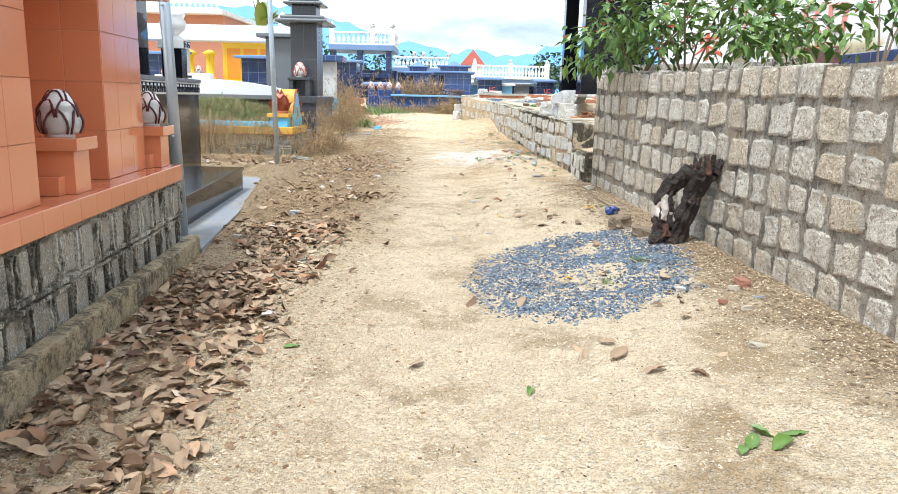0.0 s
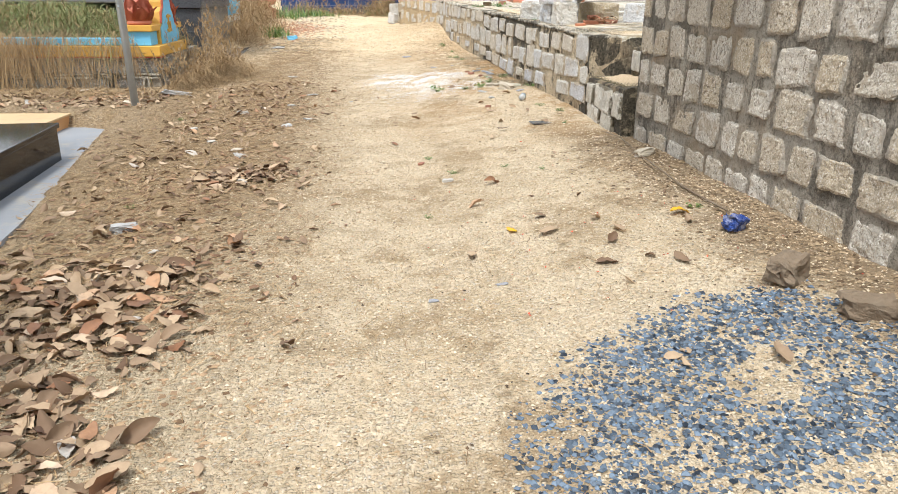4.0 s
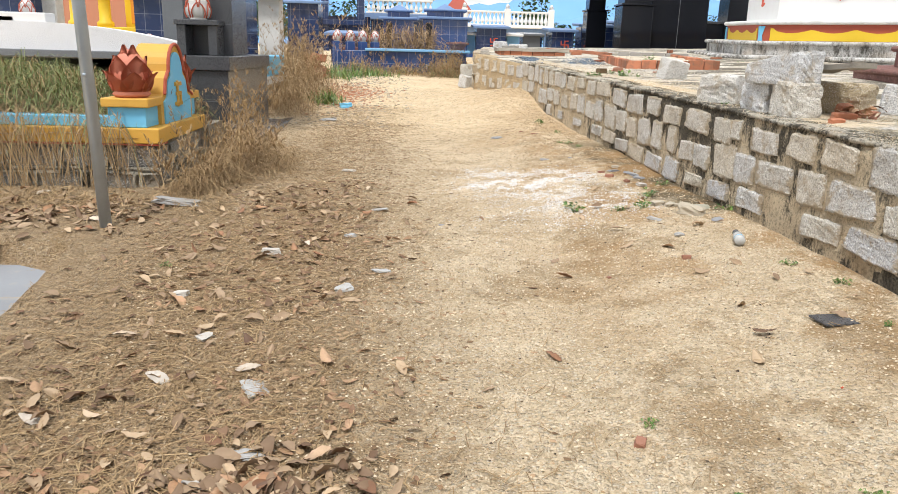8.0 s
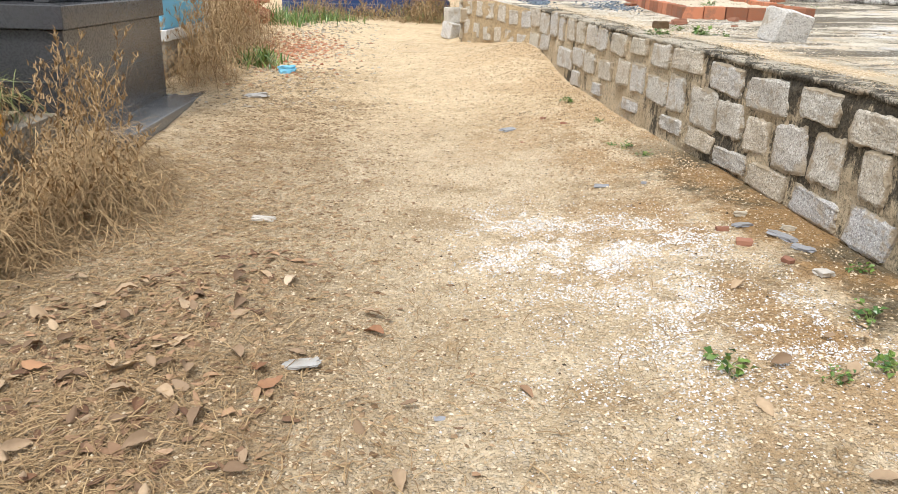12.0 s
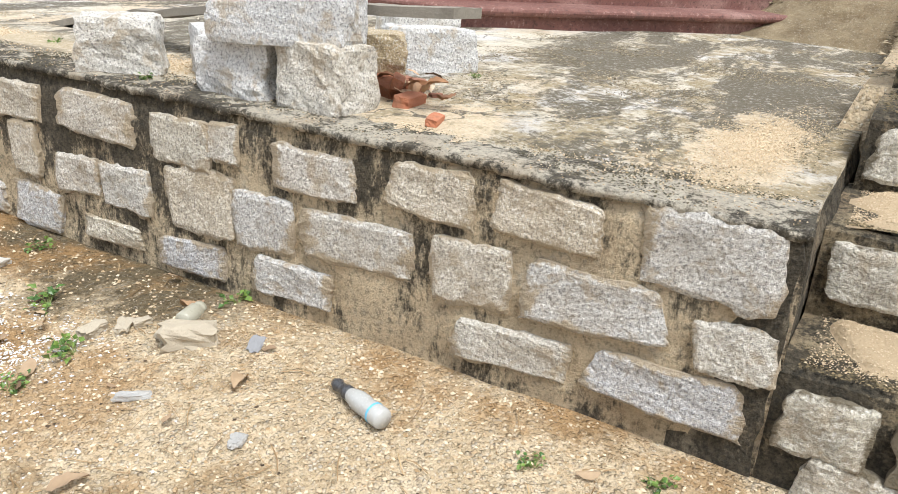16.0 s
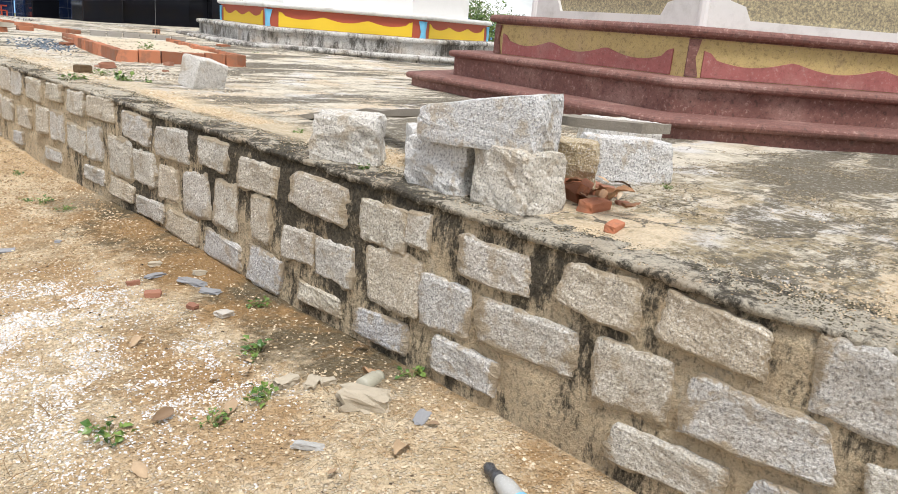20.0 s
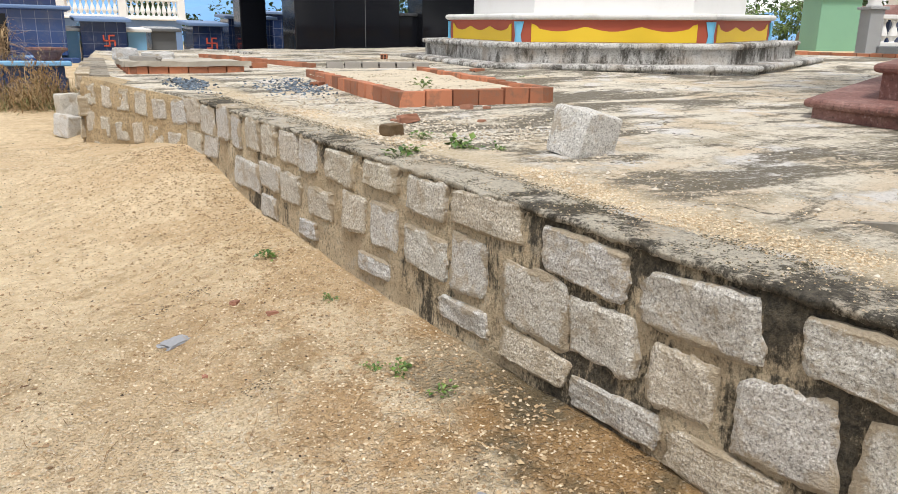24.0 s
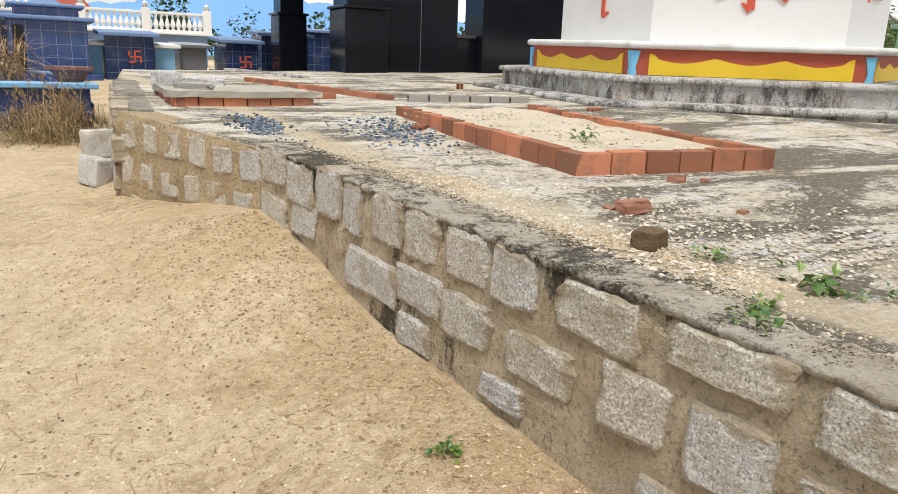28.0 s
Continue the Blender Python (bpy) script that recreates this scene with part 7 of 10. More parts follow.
M_PALEBLUE = plain("pale_blue_paint", (0.20, 0.45, 0.72), 0.6, 0, 0.15, 4, 0.1, grime=0.2, grime_c=(0.5, 0.6, 0.68))
cabin_tomb(1.21, 2.32, 36.0, 37.4, 1.3, 2.36, "dark blue tiled tomb with a red emblem and a slab roof")
cabin_tomb(3.95, 4.75, 35.5, 37.0, 1.3, 2.30, "dark blue tiled tomb with a red emblem and a slab roof")
cabin_tomb(0.75, 1.18, 36.4, 37.2, 1.3, 2.12, "pale blue painted tomb with a white roof", M_PALEBLUE, M_WHITE, False)
cabin_tomb(2.38, 2.86, 36.4, 37.2, 1.3, 2.12, "pale blue painted tomb with a white roof", M_PALEBLUE, M_WHITE, False)
cabin_tomb(3.05, 3.72, 36.8, 37.8, 1.3, 2.15, "small grey tomb with a fretwork front", M_GREYTILE_LITE, M_GREYTILE_LITE, False)
cabin_tomb(7.5, 9.3, 42.0, 43.5, 1.5, 2.9, "dark blue tiled tomb with a slab roof", None, None, False)
cabin_tomb(5.6, 7.0, 38.4, 39.6, 1.5, 2.6, "dark blue tiled tomb with a slab roof", None, None, False)


def twin_tomb():
    t = thing("twin_roof_tomb", 0.0, 38.0, 1.3, "blue tiled tomb with two small pagoda roofs", "tomb", "blue tiled tombs")
    part("base", box(-2.6, 1.1, 35.4, 39.6, 1.0, 1.45, 0.02), M_BLUETILE, t)
    for x0, x1, y in ((-2.3, -1.15, 37.2), (-0.78, 0.86, 35.8)):
        b = part("chamber", box(x0, x1, y, y + 1.4, 1.5, 2.62, 0.01), M_BLUETILE, t)
        part("doorway", box(x0 + 0.12, x0 + 0.34, y - 0.012, y, 1.55, 2.5, 0), M_BLACK, b)
        part("eave", box(x0 - 0.16, x1 + 0.16, y - 0.18, y + 1.55, 2.62, 2.72, 0.03), M_BLUESLATE, b)
        part("roof_block", box(x0 + 0.15, x1 - 0.15, y + 0.2, y + 1.2, 2.72, 2.92, 0.01), M_BLUETILE, b)
        part("upper_eave", box(x0 + 0.02, x1 - 0.02, y + 0.05, y + 1.35, 2.92, 3.0, 0.03), M_BLUESLATE, b)
        part("roof_tip", lathe([(0.52, 0), (0.25, 0.12), (0.03, 0.2)], 4, Matrix.Translation(((x0 + x1) / 2, y + 0.7, 3.0)) @ Matrix.Rotation(radians(45), 4, "Z")), M_BLUESLATE, b)
    return t


twin_tomb()


def blue_forecourt():
    t = thing("blue_forecourt", -1.2, 27.5, 0.95, "low blue tiled tomb forecourt wall with lotus posts", "tomb", "blue tiled tombs")
    part("front_wall", box(-2.95, 0.35, 26.9, 27.2, 0.6, 1.50, 0.015), M_BLUETILE, t)
    part("coping", box(-2.2, 0.45, 26.8, 27.3, 1.50, 1.57, 0.015), M_PALEBLUE, t)
    part("side_wall", box(-2.95, -2.65, 27.2, 31, 0.6, 1.45, 0.015), M_BLUETILE, t)
    part("maroon_coping", box(-3.05, -1.9, 27.8, 28.6, 1.50, 1.58, 0.01), M_MAROON, t)
    part("floor", box(-2.7, 0.4, 27.2, 36.6, 0.7, 1.30, 0.015), M_BLUETILE, t)
    for k, x in enumerate((-2.92, -2.62, -2.32, -2.02)):
        p = part("post", box(x - 0.12, x + 0.12, 27.0 + 0.28 * k, 27.24 + 0.28 * k, 0.8, 1.72, 0.01), M_BLUETILE, t)
        lotus_bud("lotus_finial", x, 27.12 + 0.28 * k, 1.72, 0.13, M_WHITE, M_REDPAINT, "white lotus finial with red rims on a blue tiled post")
    part("red_pot", lathe([(0.16, 0), (0.22, 0.12), (0.3, 0.16), (0.3, 0.2), (0.05, 0.21)], 14, Matrix.Translation((0.15, 27.4, 1.57))), M_MAROON, t)


blue_forecourt()


def balustrade(p, q, z0, h, n, parent, material, r=0.07, segs=10):
    m, L = frame_of(p, q)
    part("bottom_rail", box(0, L, -0.09, 0.09, z0, z0 + 0.08, 0.01, m), material, parent)
    part("top_rail", box(0, L, -0.11, 0.11, z0 + h - 0.09, z0 + h, 0.015, m), material, parent)
    prof = [(r * 0.7, 0), (r * 0.5, 0.06), (r * 1.15, 0.28), (r * 0.95, 0.45), (r * 0.42, 0.74), (r * 0.42, 0.84), (r * 0.75, 0.93), (r * 0.7, 1)]
    me = None
    for i in range(n):
        c = m @ Vector(((i + 0.5) * L / n, 0, z0 + 0.08))
        if me is None:
            bm = lathe([(a, z * (h - 0.17)) for a, z in prof], segs)
            me = bpy.data.meshes.new("baluster")
            bm.to_mesh(me)
            bm.free()
            me.materials.append(material)
        link("baluster", me, None, parent, m=Matrix.Translation(c))


def house_balustrade():
    """The flat-roofed blue tomb house with white balustrades."""
    t = thing("tomb_house", 4.0, 47.5, 1.5, "pale blue flat-roofed tomb house with a white balustrade", "tomb house", "tomb houses")
    part("lintel", box(1.4, 5.9, 48.0, 51.0, 2.35, 2.72, 0.02), M_BLUESLATE, t)
    part("cornice", box(1.2, 6.1, 47.75, 51.2, 2.72, 2.82, 0.03), M_WHITE, t)
    for x in (1.5, 2.9, 4.4, 5.75):
        part("column", box(x - 0.14, x + 0.14, 48.0, 48.3, 1.0, 2.35, 0.01), M_BLUESLATE, t)
    part("back_wall", box(1.4, 5.9, 50.6, 51.0, 1.0, 2.35, 0.01), M_BLUETILE_DK, t)
    balustrade((1.35, 47.95), (5.95, 47.95), 2.82, 0.75, 22, t, M_WHITE, 0.085, 8)
    for x in (1.35, 3.6, 5.9):
        part("post", box(x - 0.15, x + 0.15, 47.8, 48.1, 2.82, 3.68, 0.02), M_WHITE, t)
        lotus_bud("lotus_finial", x, 47.95, 3.68, 0.12, M_WHITE, None, "white lotus finial on a balustrade post")
    t2 = thing("tomb_house", -4.9, 44.0, 1.2, "tall blue tiled tomb house with a white roof balustrade", "tomb house", "tomb houses")
    part("roof_slab", box(-6.9, -3.3, 42.2, 46.0, 3.95, 4.25, 0.03), M_BLUESLATE, t2)
    for x in (-6.7, -5.2, -3.6):
        part("column", box(x - 0.16, x + 0.16, 42.4, 42.8, 1.0, 3.95, 0.01), M_BLUETILE_DK, t2)
    part("back_wall", box(-6.8, -3.4, 45.6, 46.0, 1.0, 3.0, 0.01), M_BLUETILE_DK, t2)
    part("beam", box(-6.8, -3.4, 42.3, 42.7, 2.5, 2.75, 0.01), M_BLUETILE_DK, t2)
    for p, q, n in (((-6.75, 42.35), (-4.6, 42.35), 8), ((-4.4, 42.35), (-3.45, 42.35), 4), ((-3.4, 42.4), (-3.4, 45.8), 8)):
        balustrade(p, q, 4.25, 0.7, n, t2, M_WHITE, 0.09, 8)
    for x in (-6.75, -4.5, -3.4):
        part("post", box(x - 0.13, x + 0.13, 42.25, 42.5, 4.25, 5.15, 0.02), M_WHITE, t2)
        lotus_bud("lotus_finial", x, 42.35, 5.15, 0.15, M_WHITE, None, "white lotus finial on a balustrade post")
    t3 = thing("tomb_house", -2.2, 50.0, 1.2, "low grey tomb house with a balustrade and lotus posts", "tomb house", "tomb houses")
    part("roof_slab", box(-3.9, -0.2, 48.4, 52.0, 3.0, 3.3, 0.02), M_BLUESLATE, t3)
    part("body", box(-3.6, -0.6, 49.0, 52.0, 1.0, 3.0, 0.02), M_BLUETILE_DK, t3)
    balustrade((-3.8, 48.5), (-0.3, 48.5), 3.3, 0.7, 14, t3, M_WHITE_OLD, 0.09, 8)
    for x in (-3.8, -2.5, -1.9, -0.3):
        lotus_bud("lotus_finial", x, 48.5, 4.0, 0.15, M_WHITE, None, "white lotus finial on a balustrade post")


house_balustrade()

h = thing("gabled_house", 2.6, 62.0, 1.6, "house with a red gabled front behind the tombs", "house")
part("wall", box(0.8, 2.3, 61.0, 64.0, 1.2, 4.1, 0.03), M_WHITE_OLD, h)
part("gable", prism([(0.55, 4.1), (2.55, 4.1), (1.55, 5.3)], 60.7, 64.2), plain("faded_red_sheet", (0.50, 0.13, 0.10), 0.6, 0, 0.15, 4, 0.1), h)


# ---------------------------------------------------------------- tombs west of the track
def west_tombs():
    a = thing("white_archway", -6.9, 24.2, 0.9, "white carved stone archway in front of a yellow shrine", "archway")
    for x in (-8.6, -5.4):
        part("column", box(x - 0.18, x + 0.18, 24.0, 24.36, 0.6, 3.12, 0.02), M_WHITE_OLD, a)
        part("finial", lathe([(0.1, 0), (0.16, 0.08), (0.08, 0.16), (0.15, 0.3), (0.02, 0.46)], 12, Matrix.Translation((x, 24.18, 3.56))), M_WHITE_OLD, a, "", True)
    beam = part("beam", box(-9.6, -5.1, 23.95, 24.4, 3.12, 3.56, 0.03), M_WHITE_OLD, a)
    part("beam_mould", box(-9.7, -5.0, 23.85, 24.5, 3.06, 3.14, 0.02), M_WHITE_OLD, beam)
    s = thing("yellow_shrine", -7.2, 28.0, 0.9, "bright yellow shrine with panelled doors", "shrine")
    part("platform", box(-9.6, -5.6, 26.6, 29.2, 0.5, 1.9, 0.02), M_YELLOW_BRIGHT, s)
    b = part("body", box(-8.3, -6.3, 27.4, 29.0, 1.9, 3.35, 0.02), M_YELLOW_BRIGHT, s)
    part("eave", box(-8.6, -6.0, 27.1, 29.2, 3.35, 3.5, 0.03), M_YELLOW, b)
    for x in (-7.9, -7.3, -6.7):
        part("door_panel", box(x - 0.24, x + 0.24, 27.37, 27.4, 2.0, 3.05, 0.01), M_ORANGEPAINT, b, "orange door panel")
    for x in (-9.3, -8.6, -5.8):
        part("pillar", lathe([(0.2, 0), (0.2, 0.1), (0.14, 0.16), (0.14, 0.8), (0.2, 0.86), (0.26, 0.95), (0.05, 1.05)], 12, Matrix.Translation((x, 26.9, 1.9))), M_YELLOW_BRIGHT, s, "", True)
    h1 = thing("tall_house", -15.5, 44.0, 1.0, "terracotta house with a white balcony rail", "house")
    part("wall", box(-19, -12.6, 42, 48, 0.8, 5.6, 0.03), plain("terracotta_render", (0.46, 0.20, 0.12), 0.7, 0, 0.15, 4, 0.1), h1)
    part("balcony", box(-19.2, -12.4, 41.2, 48, 5.6, 5.85, 0.03), M_WHITE_OLD, h1)
    balustrade((-19, 41.4), (-12.6, 41.4), 5.85, 0.9, 22, h1, M_WHITE, 0.1, 8)
    for x0, x1, y, z1, lab in ((-10.5, -8.7, 23.5, 2.6, "dark blue tiled tomb behind the white grave"), (-6.3, -5.0, 22.6, 2.5, "dark blue tiled tomb behind the white grave"), (-4.9, -4.3, 23.0, 3.0, "blue tiled tomb pillar behind dry grass"), (-3.5, -2.85, 30.5, 1.9, "blue tiled tomb pillar behind dry grass"), (-5.2, -4.2, 33.0, 2.9, "blue tiled tomb behind dry grass")):
        cabin_tomb(x0, x1, y, y + 1.2, 1.0, z1, lab, M_BLUETILE_DK, M_BLUESLATE, False, 0.18)
    g = thing("grey_tomb", -4.6, 20.8, 1.0, "grey granite tomb wall behind the pillar", "tomb")
    part("wall", box(-5.0, -4.1, 20.3, 21.2, 0.6, 2.95, 0.02), M_GREYTILE_LITE, g)
    part("eave", box(-5.2, -3.9, 20.1, 21.4, 2.95, 3.05, 0.02), M_GREYTILE_LITE, g)
    tp = thing("tan_pillar", -3.55, 22.4, 1.0, "weathered tan pillar with a blue tiled cap", "pillar")
    part("shaft", box(-3.85, -3.45, 22.2, 22.6, 0.6, 2.45, 0.02), M_WHITE_OLD, tp)
    part("cap", box(-4.1, -3.2, 22.0, 22.8, 2.45, 2.62, 0.02), M_BLUETILE, tp)
    pale = thing("blue_urn", -6.2, 25.2, 1.4, "blue glazed urn before the yellow shrine", "urn")
    part("body", lathe([(0.12, 0), (0.26, 0.25), (0.28, 0.5), (0.16, 0.7), (0.18, 0.76)], 14, Matrix.Translation((-6.2, 25.4, 1.55))), M_SKYBLUE, pale, "", True)


M_ORANGEPAINT = plain("orange_paint", (0.70, 0.28, 0.03), 0.6, 0, 0.15, 5, 0.1)
west_tombs()


# ---------------------------------------------------------------- plants
def leaf_cloud(points, size, rs, per=1, shape="leaf", droop=0.3):
    """Many small folded leaves as one mesh; points are (position, outward direction)."""
    verts, faces = [], []
    for p, d in points:
        for _ in range(per):
            L = size * rs.uniform(0.6, 1.3)
            w = L * (0.22 if shape == "leaf" else 0.42)
            f = (Vector(d) + Vector((rs.gauss(0, 0.6), rs.gauss(0, 0.6), rs.gauss(0, 0.5) - droop))).normalized()
            s = f.cross(Vector((rs.gauss(0, 0.4), rs.gauss(0, 0.4), 1))).normalized()
            u = s.cross(f)
            q = Vector(p) + Vector((rs.gauss(0, 1), rs.gauss(0, 1), rs.gauss(0, 1))) * size * 0.5
            b = len(verts)
            mid = q + f * L * 0.5 - u * L * 0.05
            tip = q + f * L - u * L * 0.22
            verts += [tuple(q), tuple(mid + s * w + u * w * 0.35), tuple(mid), tuple(mid - s * w + u * w * 0.35), tuple(tip)]
            faces += [(b, b + 2, b + 1), (b, b + 3, b + 2), (b + 1, b + 2, b + 4), (b + 2, b + 3, b + 4)]
    return verts, faces


def crown_points(cx, cy, cz, rx, ry, rz, n, rs, clumps=14):
    """Points spread through uneven clumps that leave gaps in a crown."""
    out = []
    cl = []
    for _ in range(clumps):
        a, b = rs.uniform(0, 2 * math.pi), rs.uniform(-0.5, 1)
        k = rs.uniform(0.45, 0.95)
        cl.append((Vector((cx + rx * k * math.cos(a) * math.sqrt(1 - min(0.95, b * b)), cy + ry * k * math.sin(a) * math.sqrt(1 - min(0.95, b * b)), cz + rz * k * b)), rs.uniform(0.22, 0.42)))
    for _ in range(n):
        c, r = rs.choice(cl)
        d = Vector((rs.gauss(0, 1), rs.gauss(0, 1), rs.gauss(0, 0.8))).normalized()
        p = c + Vector((d.x * rx, d.y * ry, d.z * rz)) * r * rs.uniform(0.5, 1.0)
        out.append((p, d))
    return out


def tree(x, y, z, h, rx, rz, n, label, leaf=None, size=0.16, trunk_r=0.14, seed=0, bend=0.3, crown_z=None, category="tree", flower=None):
    rs = random.Random(seed)
    t = thing("tree", x, y, z, label, category)
    top = Vector((x + rs.uniform(-bend, bend), y + rs.uniform(-bend, bend), z + h * 0.6))
    part("trunk", tube([(x, y, z - 0.1), (x + rs.uniform(-0.1, 0.1), y, z + h * 0.3), tuple(top)], [trunk_r * 1.2, trunk_r, trunk_r * 0.6], 9), M_TRUNK, t, smooth=True)
    for k in range(5):
        a = k * 1.26 + rs.uniform(0, 0.5)
        e = top + Vector((math.cos(a) * rx * 0.6, math.sin(a) * rx * 0.6, h * rs.uniform(0.1, 0.35)))
        part("limb", tube([tuple(top - Vector((0, 0, h * 0.15))), tuple(top.lerp(e, 0.5) + Vector((0, 0, 0.1))), tuple(e)], [trunk_r * 0.5, trunk_r * 0.35, trunk_r * 0.12], 6), M_TRUNK, t, smooth=True)
    cz = crown_z or z + h * 0.75
    v, f = leaf_cloud(crown_points(x, y, cz, rx, rx, rz, n, rs), size, rs)
    raw("crown", v, f, leaf or M_LEAF_DARK, t)
    if flower:
        v, f = leaf_cloud(crown_points(x, y, cz + 0.1, rx * 1.05, rx * 1.05, rz * 1.05, 130, rs), size * 0.6, rs, 2)
        raw("blossom", v, f, flower, t, "white blossom")
    return t


def shrub(name, x, y, z, r, h, n, leaf, size, label, seed, flower=None, nf=0, category="shrub", shape="leaf"):
    rs = random.Random(seed)
    t = thing(name, x, y, z, label, category)
    for k in range(6):
        a = rs.uniform(0, 6.28)
        part("stem", tube([(x, y, z - 0.05), (x + math.cos(a) * r * 0.3, y + math.sin(a) * r * 0.3, z + h * 0.4), (x + math.cos(a) * r * 0.7, y + math.sin(a) * r * 0.7, z + h * 0.8)], [0.014, 0.01, 0.005], 6), M_TRUNK, t)
    v, f = leaf_cloud(crown_points(x, y, z + h * 0.45, r, r, h * 0.55, n, rs, 24), size, rs, 1, shape)
    raw("foliage", v, f, leaf, t)
    if flower:
        # each bloom is one closed tuft: petals folded round a common heart
        for p, d in crown_points(x, y, z + h * 0.5, r, r, h * 0.55, nf, rs, 20):
            c, q = Vector(p), size * 0.30
            verts, faces = [tuple(c)], []
            for k in range(6):
                a = 1.047 * k + rs.uniform(-0.2, 0.2)
                b = len(verts)
                for u, w, lift in ((0.7, -0.3, 0.35), (1.2, 0.0, 0.5), (0.7, 0.3, 0.35)):
                    verts.append((c.x + q * (u * math.cos(a) - w * math.sin(a)), c.y + q * (u * math.sin(a) + w * math.cos(a)), c.z + q * lift))
                faces += [(0, b, b + 1), (0, b + 1, b + 2)]
            raw("flower", verts, faces, flower, t)
    return t

# ---------------------------------------------------------------- planting round the track
shrub("flowering_shrub", 2.55, 8.35, 1.70, 1.35, 1.15, 1150, M_LEAF, 0.15, "leafy green shrub with orange red flowers leaning over the tall wall", 21, M_FLOWER, 26)
shrub("flowering_shrub", 3.9, 7.0, 1.75, 1.0, 1.0, 300, M_LEAF, 0.15, "leafy green shrub with orange red flowers behind the tall wall", 22, M_FLOWER, 12)
shrub("flowering_shrub", 2.12, 8.75, 1.74, 0.85, 0.9, 420, M_LEAF, 0.15, "leafy green shrub with red flowers hanging over the wall end", 23, M_FLOWER, 8)

# blue tomb on the terrace
tb = thing("blue_terrace_tomb", 5.8, 8.0, 1.75, "blue tiled tomb on the upper terrace", "tomb", "blue tiled tombs")
part("base", box(4.55, 7.6, 6.2, 9.9, 1.6, 2.10, 0.01), M_BLUETILE, tb)
part("wall", box(5.2, 7.4, 6.4, 9.0, 2.1, 3.6, 0.01), M_BLUETILE, tb)
part("roof", box(4.9, 7.7, 6.1, 9.3, 3.6, 3.75, 0.03), M_BLUESLATE, tb)
part("end_panel", box(4.50, 4.55, 9.0, 9.88, 1.9, 2.2, 0.004), M_MAROON, tb, "maroon end panel")


